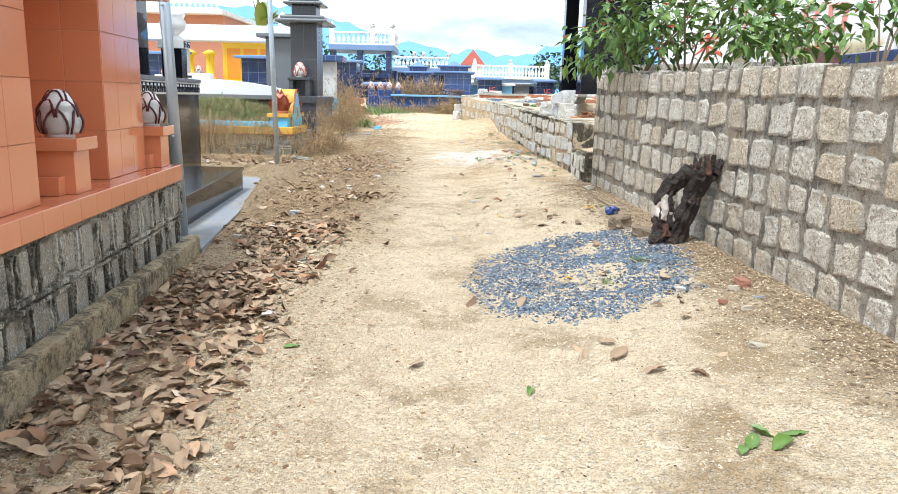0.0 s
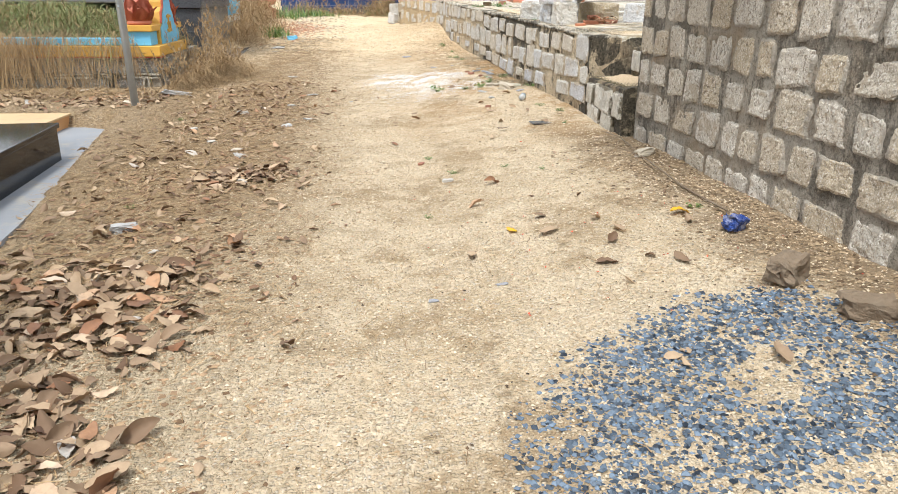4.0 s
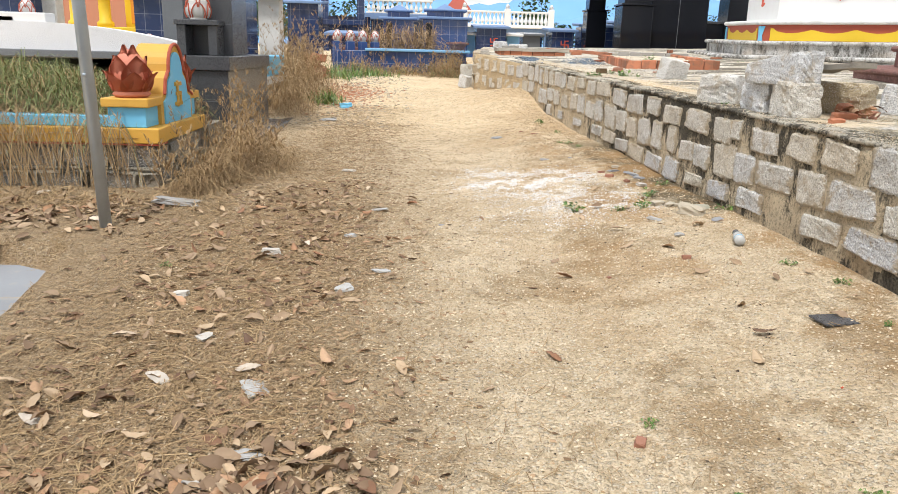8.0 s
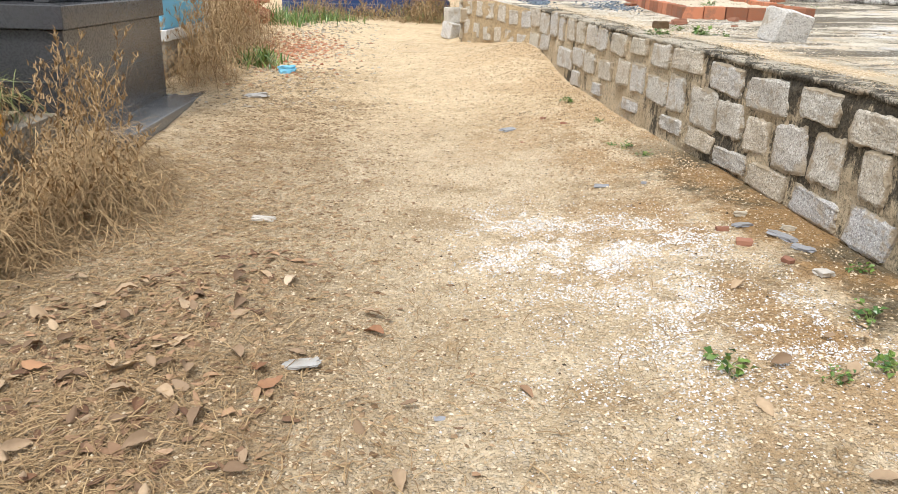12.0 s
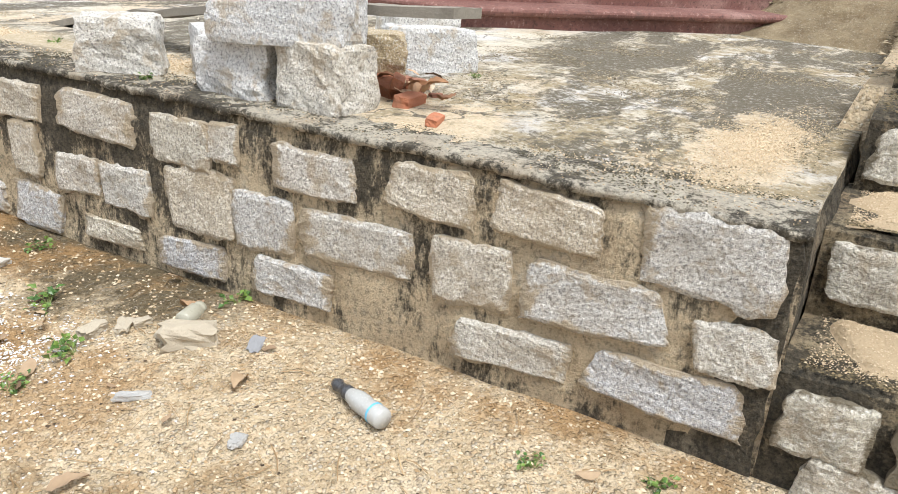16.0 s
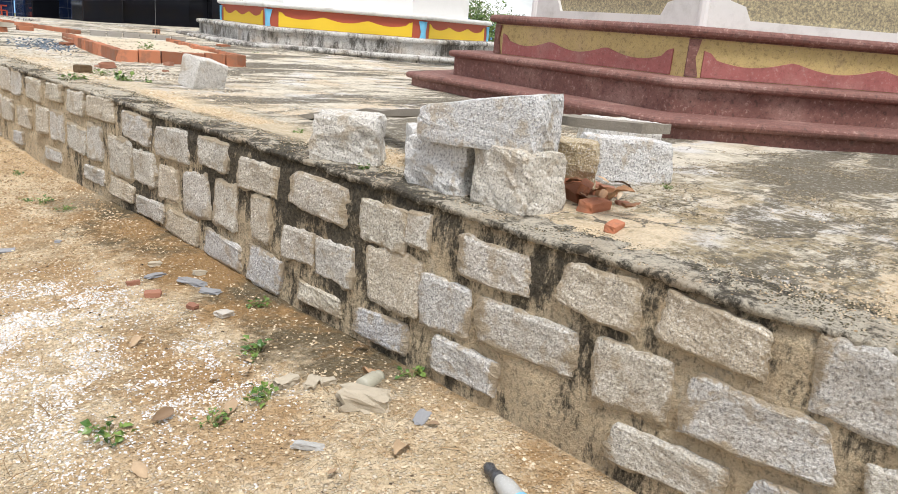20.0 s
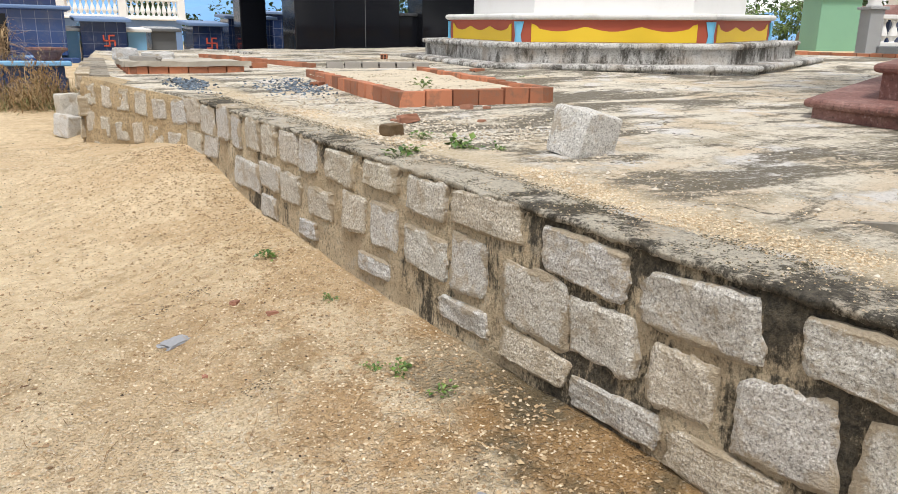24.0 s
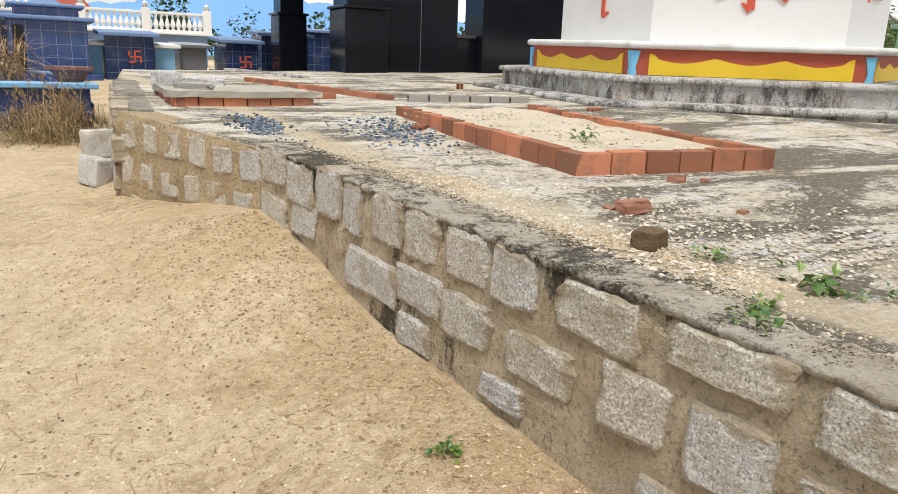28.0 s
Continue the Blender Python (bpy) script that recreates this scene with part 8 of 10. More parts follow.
def east_garden():
    led = thing("garden_ledge", 11.0, 11.0, 1.8, "cracked concrete apron with a mossy edge in the garden", "paving")
    part("apron", prism([(11.6, 14.6), (11.0, 13.6), (10.5, 12.4), (9.9, 11.3), (9.3, 10.4), (9.1, 7), (24, 7), (24, 18), (13, 18)], 1.5, 2.14, Matrix(((1, 0, 0, 0), (0, 0, 1, 0), (0, 1, 0, 0), (0, 0, 0, 1)))), M_CAP, led)
    for k in range(12):
        a = k / 11
        rough_block("edge_stone", 11.35 - 2.05 * a - 0.1, 14.0 - 3.6 * a, 1.88, rng.uniform(0.4, 0.8), 0.3, rng.uniform(0.14, 0.24), rng.uniform(40, 80), "mossy stone along the garden apron", M_MORTAR_OLD, 500 + k, group="mossy edging stones", cuts=4)
    d = thing("dais_wall", 12.0, 11.6, 2.14, "low mildewed cement dais in the garden", "dais")
    part("dais", box(11.9, 17.5, 9.4, 12.75, 2.1, 2.80, 0.02), M_CAP, d)
    part("upper_apron", prism([(9.9, 2.10), (11.9, 2.36), (11.9, 2.0), (9.9, 2.0)], 9.0, 15.5), M_CAP, led)
    dark_block = plain("dark_cement_block", (0.15, 0.14, 0.125), 0.9, 0, 0.35, 12, 0.5, 0.008, grime=0.4, grime_c=(0.08, 0.075, 0.065))
    bw = thing("block_wall", 14.6, 11.8, 2.7, "low wall of dark cement blocks", "wall")
    for r in range(3):
        for k in range(4):
            part("block", box(14.5, 14.7, 11.3 + 0.42 * k + 0.21 * (r % 2), 11.7 + 0.42 * k + 0.21 * (r % 2), 2.79 + 0.17 * r, 2.95 + 0.17 * r, 0.012), dark_block, bw)

    def pedestal(x, y, z0, z1, wy, label):
        t = thing("pedestal", x, y, z0, label, "pedestal", "statue pedestals")
        part("die", box(x - 0.45, x + 0.45, y - wy, y + wy, z0, z1, 0.015), M_SPECK, t)
        part("step", box(x - 0.6, x + 0.45, y + wy, y + wy + 0.5, z0, z0 + (z1 - z0) * 0.62, 0.015), M_SPECK, t)
        return t

    def statue(x, y, z, h, label, rz):
        """A robed standing figure reduced to one plain carved mass."""
        n = 24
        prof = [(0.20, 0.0), (0.23, 0.02), (0.20, 0.05), (0.17, 0.08), (0.165, 0.3), (0.15, 0.5), (0.165, 0.62), (0.17, 0.72), (0.14, 0.80), (0.06, 0.835), (0.075, 0.88), (0.08, 0.92), (0.06, 0.97), (0.01, 1.0)]
        bm = bmesh.new()
        rings = []
        for r, zz in prof:
            r *= 0.78
            ring = []
            for k in range(n):
                a = 2 * math.pi * k / n
                fold = 1 + (0.10 * math.sin(a * 7 + zz * 9) if 0.06 < zz < 0.78 else 0)
                ring.append(bm.verts.new((x + r * h * fold * math.cos(a), y + r * h * fold * math.sin(a) * 0.8, z + zz * h)))
            rings.append(ring)
        for a_, b_ in zip(rings, rings[1:]):
            for k in range(n):
                bm.faces.new((a_[k], a_[(k + 1) % n], b_[(k + 1) % n], b_[k]))
        bm.faces.new(rings[0][::-1])
        bm.faces.new(rings[-1])
        arm = tube([(x - 0.05 * h, y - 0.15 * h, z + 0.72 * h), (x - 0.13 * h, y - 0.22 * h, z + 0.55 * h), (x - 0.19 * h, y - 0.08 * h, z + 0.55 * h)], [0.06 * h, 0.05 * h, 0.03 * h], 10)
        ob = part("statue", merge(bm, arm), M_WHITE, None, smooth=True)
        return tagged(ob, label, "statue", "white statues")
    pedestal(15.2, 10.05, 2.72, 3.62, 0.62, "speckled grey granite pedestal")
    statue(15.2, 9.95, 3.62, 2.3, "white robed stone statue on a granite pedestal", 0)
    p1 = thing("pedestal", 16.2, 12.4, 2.72, "brick pedestal under a white statue", "pedestal", "statue pedestals")
    part("die", box(15.8, 16.6, 12.0, 12.8, 2.1, 3.68, 0.015), M_BRICK_GREY, p1)
    statue(16.2, 12.4, 3.68, 1.55, "white robed stone statue behind the garden wall", 0)
    u = thing("bronze_urn", 13.5, 11.3, 2.72, "old bronze incense urn on curved legs", "urn")
    part("base", box(13.2, 13.8, 11.0, 11.6, 2.72, 2.82, 0.02), M_BRONZE, u)
    part("bowl", lathe([(0.08, 0), (0.20, 0.08), (0.235, 0.24), (0.17, 0.36), (0.23, 0.40), (0.27, 0.45), (0.24, 0.48), (0.15, 0.58), (0.17, 0.66), (0.19, 0.70), (0.10, 0.80), (0.05, 0.88), (0.06, 0.95), (0.01, 1.04)], 18, Matrix.Translation((13.5, 11.3, 3.16))), M_BRONZE, u, "", True)
    for k in range(3):
        a = radians(120 * k + 30)
        part("leg", tube([(13.5 + 0.17 * math.cos(a), 11.3 + 0.17 * math.sin(a), 3.3), (13.5 + 0.27 * math.cos(a), 11.3 + 0.27 * math.sin(a), 3.12), (13.5 + 0.24 * math.cos(a), 11.3 + 0.24 * math.sin(a), 2.9), (13.5 + 0.32 * math.cos(a), 11.3 + 0.32 * math.sin(a), 2.82)], [0.07, 0.06, 0.04, 0.06], 8), M_BRONZE, u, "", True)
    # potted dracaena
    pp = thing("potted_plant", 13.0, 12.5, 2.72, "spiky green potted plant in an orange box", "plant")
    part("pot", box(12.7, 13.3, 12.3, 12.9, 2.72, 2.98, 0.02), M_TERRACOTTA, pp)
    spike_leaves(13.0, 12.6, 2.98, 0.95, 110, 0.05, M_LEAF, pp, 41)
    # potted shrub on the terrace wall
    p2 = thing("planter", 4.8, 10.10, 2.10, "round terracotta planter with dry grass", "planter")
    led2 = thing("terrace_ledge", 4.7, 10.05, 1.8, "concrete ledge at the terrace corner", "ledge")
    part("slab", box(4.16, 5.3, 9.75, 10.30, 1.5, 2.10, 0.02), M_CAP, led2)
    part("bowl", lathe([(0.10, 0), (0.12, 0.015), (0.175, 0.12), (0.19, 0.125), (0.19, 0.15), (0.165, 0.15), (0.15, 0.11)], 20, Matrix.Translation((4.8, 10.10, 2.10))), M_TERRACOTTA, p2, "", True)
    spike_leaves(4.8, 10.10, 2.22, 0.2, 90, 0.008, M_STRAW, p2, 42)
    # the braided trunk and the forked one
    t1 = thing("tree", 11.6, 13.0, 2.1, "tree with several twisted pale stems", "tree")
    for k in range(5):
        a = k * 1.25
        part("stem", tube([(11.6 + 0.11 * math.cos(a + i * 0.5), 13.0 + 0.11 * math.sin(a + i * 0.5), 2.05 + 0.42 * i) for i in range(9)], [0.085 - 0.006 * i for i in range(9)], 8), M_TRUNK, t1, smooth=True)
    v, f = leaf_cloud(crown_points(11.8, 13.3, 4.9, 1.7, 1.7, 1.1, 1500, random.Random(51)), 0.16, random.Random(52))
    raw("crown", v, f, M_LEAF_LIME, t1)
    t2 = thing("tree", 9.5, 10.65, 2.1, "slim forked tree with bare pale trunks", "tree")
    part("trunk", tube([(9.55, 10.6, 2.0), (9.5, 10.68, 2.6), (9.5, 10.78, 3.1), (9.48, 10.88, 3.6), (9.45, 10.98, 4.4)], [0.065, 0.048, 0.04, 0.03, 0.02], 9), M_TRUNK, t2, smooth=True)
    part("limb", tube([(9.5, 10.78, 3.02), (9.5, 10.55, 3.45), (9.5, 10.35, 4.3)], [0.04, 0.035, 0.02], 8), M_TRUNK, t2, smooth=True)
    part("limb", tube([(9.58, 10.55, 2.05), (9.55, 10.4, 2.6), (9.5, 10.1, 3.4), (9.5, 9.9, 4.4)], [0.04, 0.033, 0.028, 0.018], 8), M_TRUNK, t2, smooth=True)
    for x, y, z, tp in ((11.3, 12.55, 2.14, 6.0), (12.6, 12.3, 2.7, 6.2), (8.8, 9.75, 2.0, 5.4)):
        pole(x, y, z, tp, 0.0, -0.03, 0.03, "thin galvanised pole in the garden")
    rough_block("rock", 6.9, 10.56, ground_z(6.9, 10.56) - 0.04, 0.42, 0.32, 0.26, 30, "brown boulder in the dirt", granite("brown_boulder", [(0.15, 0.095, 0.055), (0.18, 0.11, 0.065)], 0.2, 0.8, 0.3, 0.3), 601, 0, 0, 0.09, 0.25, group="boulders")
    rough_block("rock", 5.9, 10.55, ground_z(5.9, 10.55) - 0.03, 0.24, 0.16, 0.10, 10, "broken brown planter edge in the dirt", M_MORTAR, 602, 0, 0, 0.06, 0.2, group="boulders")
    gt = thing("grass_tuft", 8.5, 10.83, 1.84, "bright green tuft of long grass", "grass tuft")
    spike_leaves(8.5, 10.83, 1.82, 0.34, 80, 0.016, M_LEAF, gt, 61)
    sm = thing("grass_tuft", 8.6, 12.6, 1.5, "small green tuft beside the maroon tower step", "grass tuft")
    spike_leaves(8.4, 12.5, 1.45, 0.28, 30, 0.014, M_LEAF, sm, 62)
    jar = thing("yellow_jar", 12.6, 12.95, 2.3, "yellow glazed jar behind a pole", "jar")
    part("body", lathe([(0.12, 0), (0.24, 0.15), (0.22, 0.32), (0.12, 0.38), (0.16, 0.44)], 16, Matrix.Translation((12.4, 13.1, 2.32))), M_YELLOW, jar, "", True)


def spike_leaves(x, y, z, L, n, w, material, parent, seed):
    """A rosette of arching blade leaves."""
    rs = random.Random(seed)
    verts, faces = [], []
    for _ in range(n):
        a, tilt = rs.uniform(0, 6.283), rs.uniform(0.1, 1.2)
        l = L * rs.uniform(0.6, 1.1)
        d = Vector((math.cos(a), math.sin(a), 0))
        s = Vector((-d.y, d.x, 0)) * w
        b = len(verts)
        zz = rs.uniform(0, 0.25) * L
        for i in range(5):
            u = i / 4
            p = Vector((x, y, z + zz)) + d * l * math.sin(tilt) * u + Vector((0, 0, l * (u * math.cos(tilt) - 0.45 * u * u * math.sin(tilt))))
            k = math.sin(math.pi * (0.12 + 0.88 * u)) if i < 4 else 0.05
            verts += [tuple(p - s * k), tuple(p + s * k)]
        faces += [(b + 2 * i, b + 2 * i + 1, b + 2 * i + 3, b + 2 * i + 2) for i in range(4)]
    return raw("leaves", verts, faces, material, parent)


M_SPECK = granite("speckled_grey_granite", [(0.30, 0.32, 0.34), (0.34, 0.36, 0.38)], 0.8, 0.1, 0.0, 0.0)
M_BRONZE = plain("old_bronze", (0.11, 0.09, 0.055), 0.5, 0.6, 0.4, 12, 0.4, 0.006, grime=0.3, grime_c=(0.20, 0.18, 0.12))
M_TERRACOTTA = plain("terracotta", (0.52, 0.15, 0.06), 0.7, 0, 0.15, 8, 0.2)
east_garden()

shrub("flower_bush", 13.9, 15.2, 2.1, 1.0, 1.7, 2600, M_LEAF_DARK, 0.12, "dark bush with orange and pink flowers", 71, M_FLOWER, 16)
shrub("plumeria", 15.2, 27.6, 1.7, 1.3, 1.7, 2400, M_LEAF, 0.12, "plumeria tree with white flowers between the towers", 72, M_FLOWER_WHITE, 40, "tree")
tree(19.5, 17.5, 2.1, 5.5, 3.2, 2.3, 7500, "broad dark tree beyond the garden", M_LEAF_DARK, 0.22, 0.25, 73, crown_z=4.6)
tree(24.0, 11.1, 2.1, 5.6, 1.0, 2.4, 4200, "dark narrow tree behind the pedestals", M_LEAF_DARK, 0.17, 0.2, 76, crown_z=5.0)
tree(21.0, 8.6, 2.1, 5.0, 2.4, 2.0, 5000, "lime green tree beyond the statues", M_LEAF_LIME, 0.2, 0.2, 75, crown_z=4.6)
bn = thing("banana_plant", -9.0, 36.0, 1.2, "banana plant behind the white archway", "plant")
spike_leaves(-9.0, 36.0, 4.2, 2.0, 16, 0.28, M_LEAF_LIME, bn, 77)
part("stem", tube([(-9.0, 36.0, 0.9), (-9.0, 36.0, 4.4)], [0.16, 0.12], 8), M_LEAF_LIME, bn)


# ---------------------------------------------------------------- far east edge of the platform
def east_edge():
    g = thing("green_kiosk", 18.4, 27.2, 1.8, "mint green painted box tomb with a flat lid", "tomb")
    mm = pose(18.25, 26.5, 0, 0, 0, -28)
    part("body", box(-0.52, 0.52, -0.5, 0.5, 1.5, 3.22, 0.02, mm), M_GREEN, g)
    part("lid", box(-0.63, 0.63, -0.63, 0.63, 3.22, 3.31, 0.02, mm), M_GREEN, g)
    b = thing("white_balustrade", 16.5, 22.8, 1.8, "white balustrade with a speckled granite post", "balustrade")
    part("base", box(0, 3.6, -0.15, 0.15, 1.5, 1.97, 0.02, frame_of((15.0, 23.2), (18.4, 22.0))[0]), M_GREYTILE_LITE, b)
    balustrade((15.05, 23.2), (18.4, 22.0), 1.97, 0.62, 15, b, M_WHITE, 0.085, 12)
    part("post", box(-0.16, 0.16, -0.16, 0.16, 1.6, 2.68, 0.01, pose(14.95, 23.3, 0, 0, 0, -20)), M_SPECK, b)
    part("post_cap", box(-0.21, 0.21, -0.21, 0.21, 2.68, 2.74, 0.01, pose(14.95, 23.3, 0, 0, 0, -20)), M_SPECK, b)
    lion = merge(lathe([(0.19, 0), (0.21, 0.05), (0.16, 0.12), (0.2, 0.22), (0.17, 0.34), (0.02, 0.4)], 12, Matrix.Translation((14.97, 23.3, 2.735)) @ Matrix.Scale(0.72, 4)), lathe([(0.05, 0), (0.14, 0.06), (0.16, 0.15), (0.12, 0.25), (0.02, 0.29)], 12, Matrix.Translation((14.90, 23.26, 2.96)) @ Matrix.Scale(0.72, 4)))
    tagged(part("carved_lion", lion, M_WHITE, None, smooth=True), "small white carved lion figure on a granite post", "statue")
    row = thing("brick_edging", 14.0, 21.5, 1.55, "row of old bricks along the far edge of the platform", "bricks")
    brick_row((13.4, 24.6), (14.9, 20.6), row, slab_z, sunk=0.03)
    dk = thing("cabin_tomb", 21.5, 27.0, 1.8, "dark blue tomb with a small tiled roof", "tomb", "blue tiled tombs")
    part("body", box(20.4, 22.4, 26.2, 28.0, 1.5, 2.7, 0.02), M_BLUETILE_DK, dk)
    part("roof", prism([(20.2, 2.7), (22.6, 2.7), (22.0, 3.1), (20.8, 3.1)], 26.0, 28.2), M_MAROON, dk)
    bt = thing("painted_tomb", 42.6, 34.5, 1.8, "sky blue and white painted tomb with an orange roof ornament", "tomb")
    part("body", box(41.2, 44.0, 33.4, 36.0, 1.5, 4.9, 0.02), M_SKYBLUE, bt)
    part("panel", box(41.5, 42.3, 33.36, 33.4, 2.6, 4.5, 0.01), M_WHITE, bt)
    part("panel", box(42.8, 43.7, 33.36, 33.4, 2.6, 4.5, 0.01), M_WHITE, bt)
    part("eave", box(41.0, 44.2, 33.2, 36.2, 4.9, 5.1, 0.03), M_WHITE, bt)
    part("crest", prism([(41.9, 5.1), (43.3, 5.1), (43.2, 5.4), (43.0, 5.5), (42.9, 5.8), (42.6, 6.2), (42.3, 5.8), (42.2, 5.5), (42.0, 5.4)], 34.0, 35.0), M_ORANGEPAINT, bt)
    for k, (x, y, w, hgt) in enumerate(((57.5, 46.0, 2.4, 6.9), (57.0, 39.2, 4.2, 7.2))):
        hs = thing("red_roof_house", x, y, 2.0, "house with a red tiled roof among trees", "house")
        part("wall", box(x - w / 2, x + w / 2, y, y + 2.4, 1.5, hgt - 0.9, 0.03), M_WHITE_OLD, hs)
        part("roof", prism([(x - w / 2 - 0.5, hgt - 0.9), (x + w / 2 + 0.5, hgt - 0.9), (x + w / 2 - 0.6, hgt), (x - w / 2 + 0.6, hgt)], y - 0.4, y + 2.8), plain("red_roof_tile", (0.40, 0.11, 0.06), 0.7, 0, 0.2, 6, 0.3), hs)
    shrub("garden_bush", 18.9, 21.4, 1.6, 0.8, 1.5, 700, M_LEAF, 0.13, "green bush with white flowers beside the balustrade", 81, M_FLOWER_WHITE, 8)
    shrub("low_bush", 16.4, 21.4, 1.6, 0.6, 0.3, 260, M_LEAF_DARK, 0.1, "low dark bush at the foot of the balustrade", 82)


east_edge()
tree(38.0, 38.8, 2.0, 3.6, 1.8, 1.2, 2600, "dark green tree behind the mint green tomb", M_LEAF_DARK, 0.2, 0.15, 85, crown_z=3.9)
tree(24.5, 32.0, 1.8, 1.9, 1.1, 0.8, 1600, "green tree behind the white tower", M_LEAF, 0.13, 0.09, 86, crown_z=2.9)
tree(61.0, 46.0, 2.0, 6.0, 2.2, 1.8, 1200, "dark tree between red roofs", M_LEAF_DARK, 0.4, 0.2, 87, crown_z=6.8)


# ---------------------------------------------------------------- distance: woods and mountains
def far_woods():
    rs = random.Random(90)
    pts = []
    for k in range(150):
        az = radians(rs.uniform(-40, 95))
        d = rs.uniform(75, 150)
        x, y = d * math.sin(az), 10 + d * math.cos(az)
        if -12 < x < 8 and y < 110:
            continue
        h = rs.uniform(3, 7.5)
        pts += crown_points(x, y, 1.6 + h * 0.55, rs.uniform(2, 4), rs.uniform(2, 4), h * 0.5, 200, rs, 9)
    v, f = leaf_cloud(pts, 0.55, rs, 1, "petal", 0.1)
    return tagged(raw("far_woods", v, f, M_LEAF_DARK), "dark green woods beyond the cemetery", "trees", kind="stuff")


far_woods()


def mountains():
    m, nd, ln, bs = nodes_of("painted_haze_mountain")
    # the haze is put into the blue base colour, with a faint glow
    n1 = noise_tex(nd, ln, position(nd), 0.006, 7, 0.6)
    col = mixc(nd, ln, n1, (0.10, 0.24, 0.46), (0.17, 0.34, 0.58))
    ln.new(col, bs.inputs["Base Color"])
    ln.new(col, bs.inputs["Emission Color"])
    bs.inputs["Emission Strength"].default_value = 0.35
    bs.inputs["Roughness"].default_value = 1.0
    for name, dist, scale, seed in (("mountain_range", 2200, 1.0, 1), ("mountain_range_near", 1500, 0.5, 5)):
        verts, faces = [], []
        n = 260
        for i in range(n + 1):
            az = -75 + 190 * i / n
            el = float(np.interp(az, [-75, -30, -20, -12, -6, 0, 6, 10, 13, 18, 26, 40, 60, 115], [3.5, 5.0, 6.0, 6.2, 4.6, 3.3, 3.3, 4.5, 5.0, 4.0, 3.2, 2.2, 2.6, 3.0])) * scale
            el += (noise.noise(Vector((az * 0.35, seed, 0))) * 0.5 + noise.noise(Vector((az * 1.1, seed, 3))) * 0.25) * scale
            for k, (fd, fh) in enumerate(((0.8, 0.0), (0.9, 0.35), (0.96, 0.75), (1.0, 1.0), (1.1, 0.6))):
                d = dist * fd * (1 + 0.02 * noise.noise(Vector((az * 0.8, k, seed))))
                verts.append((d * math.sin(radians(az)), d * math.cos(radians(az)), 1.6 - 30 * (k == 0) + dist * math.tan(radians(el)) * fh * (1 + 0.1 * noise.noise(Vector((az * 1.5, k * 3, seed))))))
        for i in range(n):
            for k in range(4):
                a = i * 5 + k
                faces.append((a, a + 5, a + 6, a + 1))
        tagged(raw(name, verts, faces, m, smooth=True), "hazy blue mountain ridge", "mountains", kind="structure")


mountains()

# ---------------------------------------------------------------- dry and green grass
def blades(n, place, h0, h1, w, material, name, label, seed, lean=0.5, curl=0.5, segs=4, group=""):
    """Many thin bent blades in one mesh; place(rs) gives a foot x, y, z and a height factor."""
    rs = random.Random(seed)
    verts, faces = [], []
    for _ in range(n):
        x, y, z, k = place(rs)
        a = rs.uniform(0, 6.283)
        d = Vector((math.cos(a), math.sin(a), 0))
        s = Vector((-d.y, d.x, 0)) * w * rs.uniform(0.6, 1.3)
        h = rs.uniform(h0, h1) * k
        l = rs.uniform(0, lean)
        c = rs.uniform(0, curl)
        b = len(verts)
        for i in range(segs + 1):
            u = i / segs
            p = Vector((x, y, z)) + d * h * (l * u + c * u * u) + Vector((0, 0, h * (u - 0.45 * c * u * u)))
            q = 1 - 0.85 * u
            verts += [tuple(p - s * q), tuple(p + s * q)]
        faces += [(b + 2 * i, b + 2 * i + 1, b + 2 * i + 3, b + 2 * i + 2) for i in range(segs)]
    return tagged(raw(name, verts, faces, material), label, "grass", group, kind="stuff")


def clump(spots, jitter):
    def f(rs):
        x, y, r, k = rs.choice(spots)
        xx, yy = x + rs.gauss(0, r), y + rs.gauss(0, r * jitter)
        return xx, yy, ground_z(xx, yy) - 0.02, k * rs.uniform(0.6, 1.1)
    return f


def tangle(n, place, length, material, name, label, seed, w=0.0025, up=0.5, sag=0.6, segs=5):
    """Dead grass that has fallen over itself: thin strands that rise, arch and droop every way."""
    rs = random.Random(seed)
    verts, faces = [], []
    for _ in range(n):
        x, y, z, k = place(rs)
        a, e = rs.uniform(0, 6.283), rs.uniform(-0.15, 1.25) * up * 1.25
        l = length * rs.uniform(0.45, 1.2) * k
        d = Vector((math.cos(a) * math.cos(e), math.sin(a) * math.cos(e), math.sin(e)))
        s = Vector((-math.sin(a), math.cos(a), rs.uniform(-0.4, 0.4))) * w * rs.uniform(0.6, 1.4)
        bow = rs.uniform(-0.25, 0.25)
        floor = ground_z(x, y) + 0.004
        b = len(verts)
        for i in range(segs + 1):
            u = i / segs
            p = Vector((x, y, z)) + d * l * u + Vector((-d.y, d.x, 0)) * l * bow * u * u + Vector((0, 0, -sag * l * u * u * rs.uniform(0.8, 1.2)))
            p.z = max(p.z, floor)
            q = 1 - 0.7 * u
            verts += [tuple(p - s * q), tuple(p + s * q)]
        faces += [(b + 2 * i, b + 2 * i + 1, b + 2 * i + 3, b + 2 * i + 2) for i in range(segs)]
    return tagged(raw(name, verts, faces, material), label, "grass", kind="stuff")


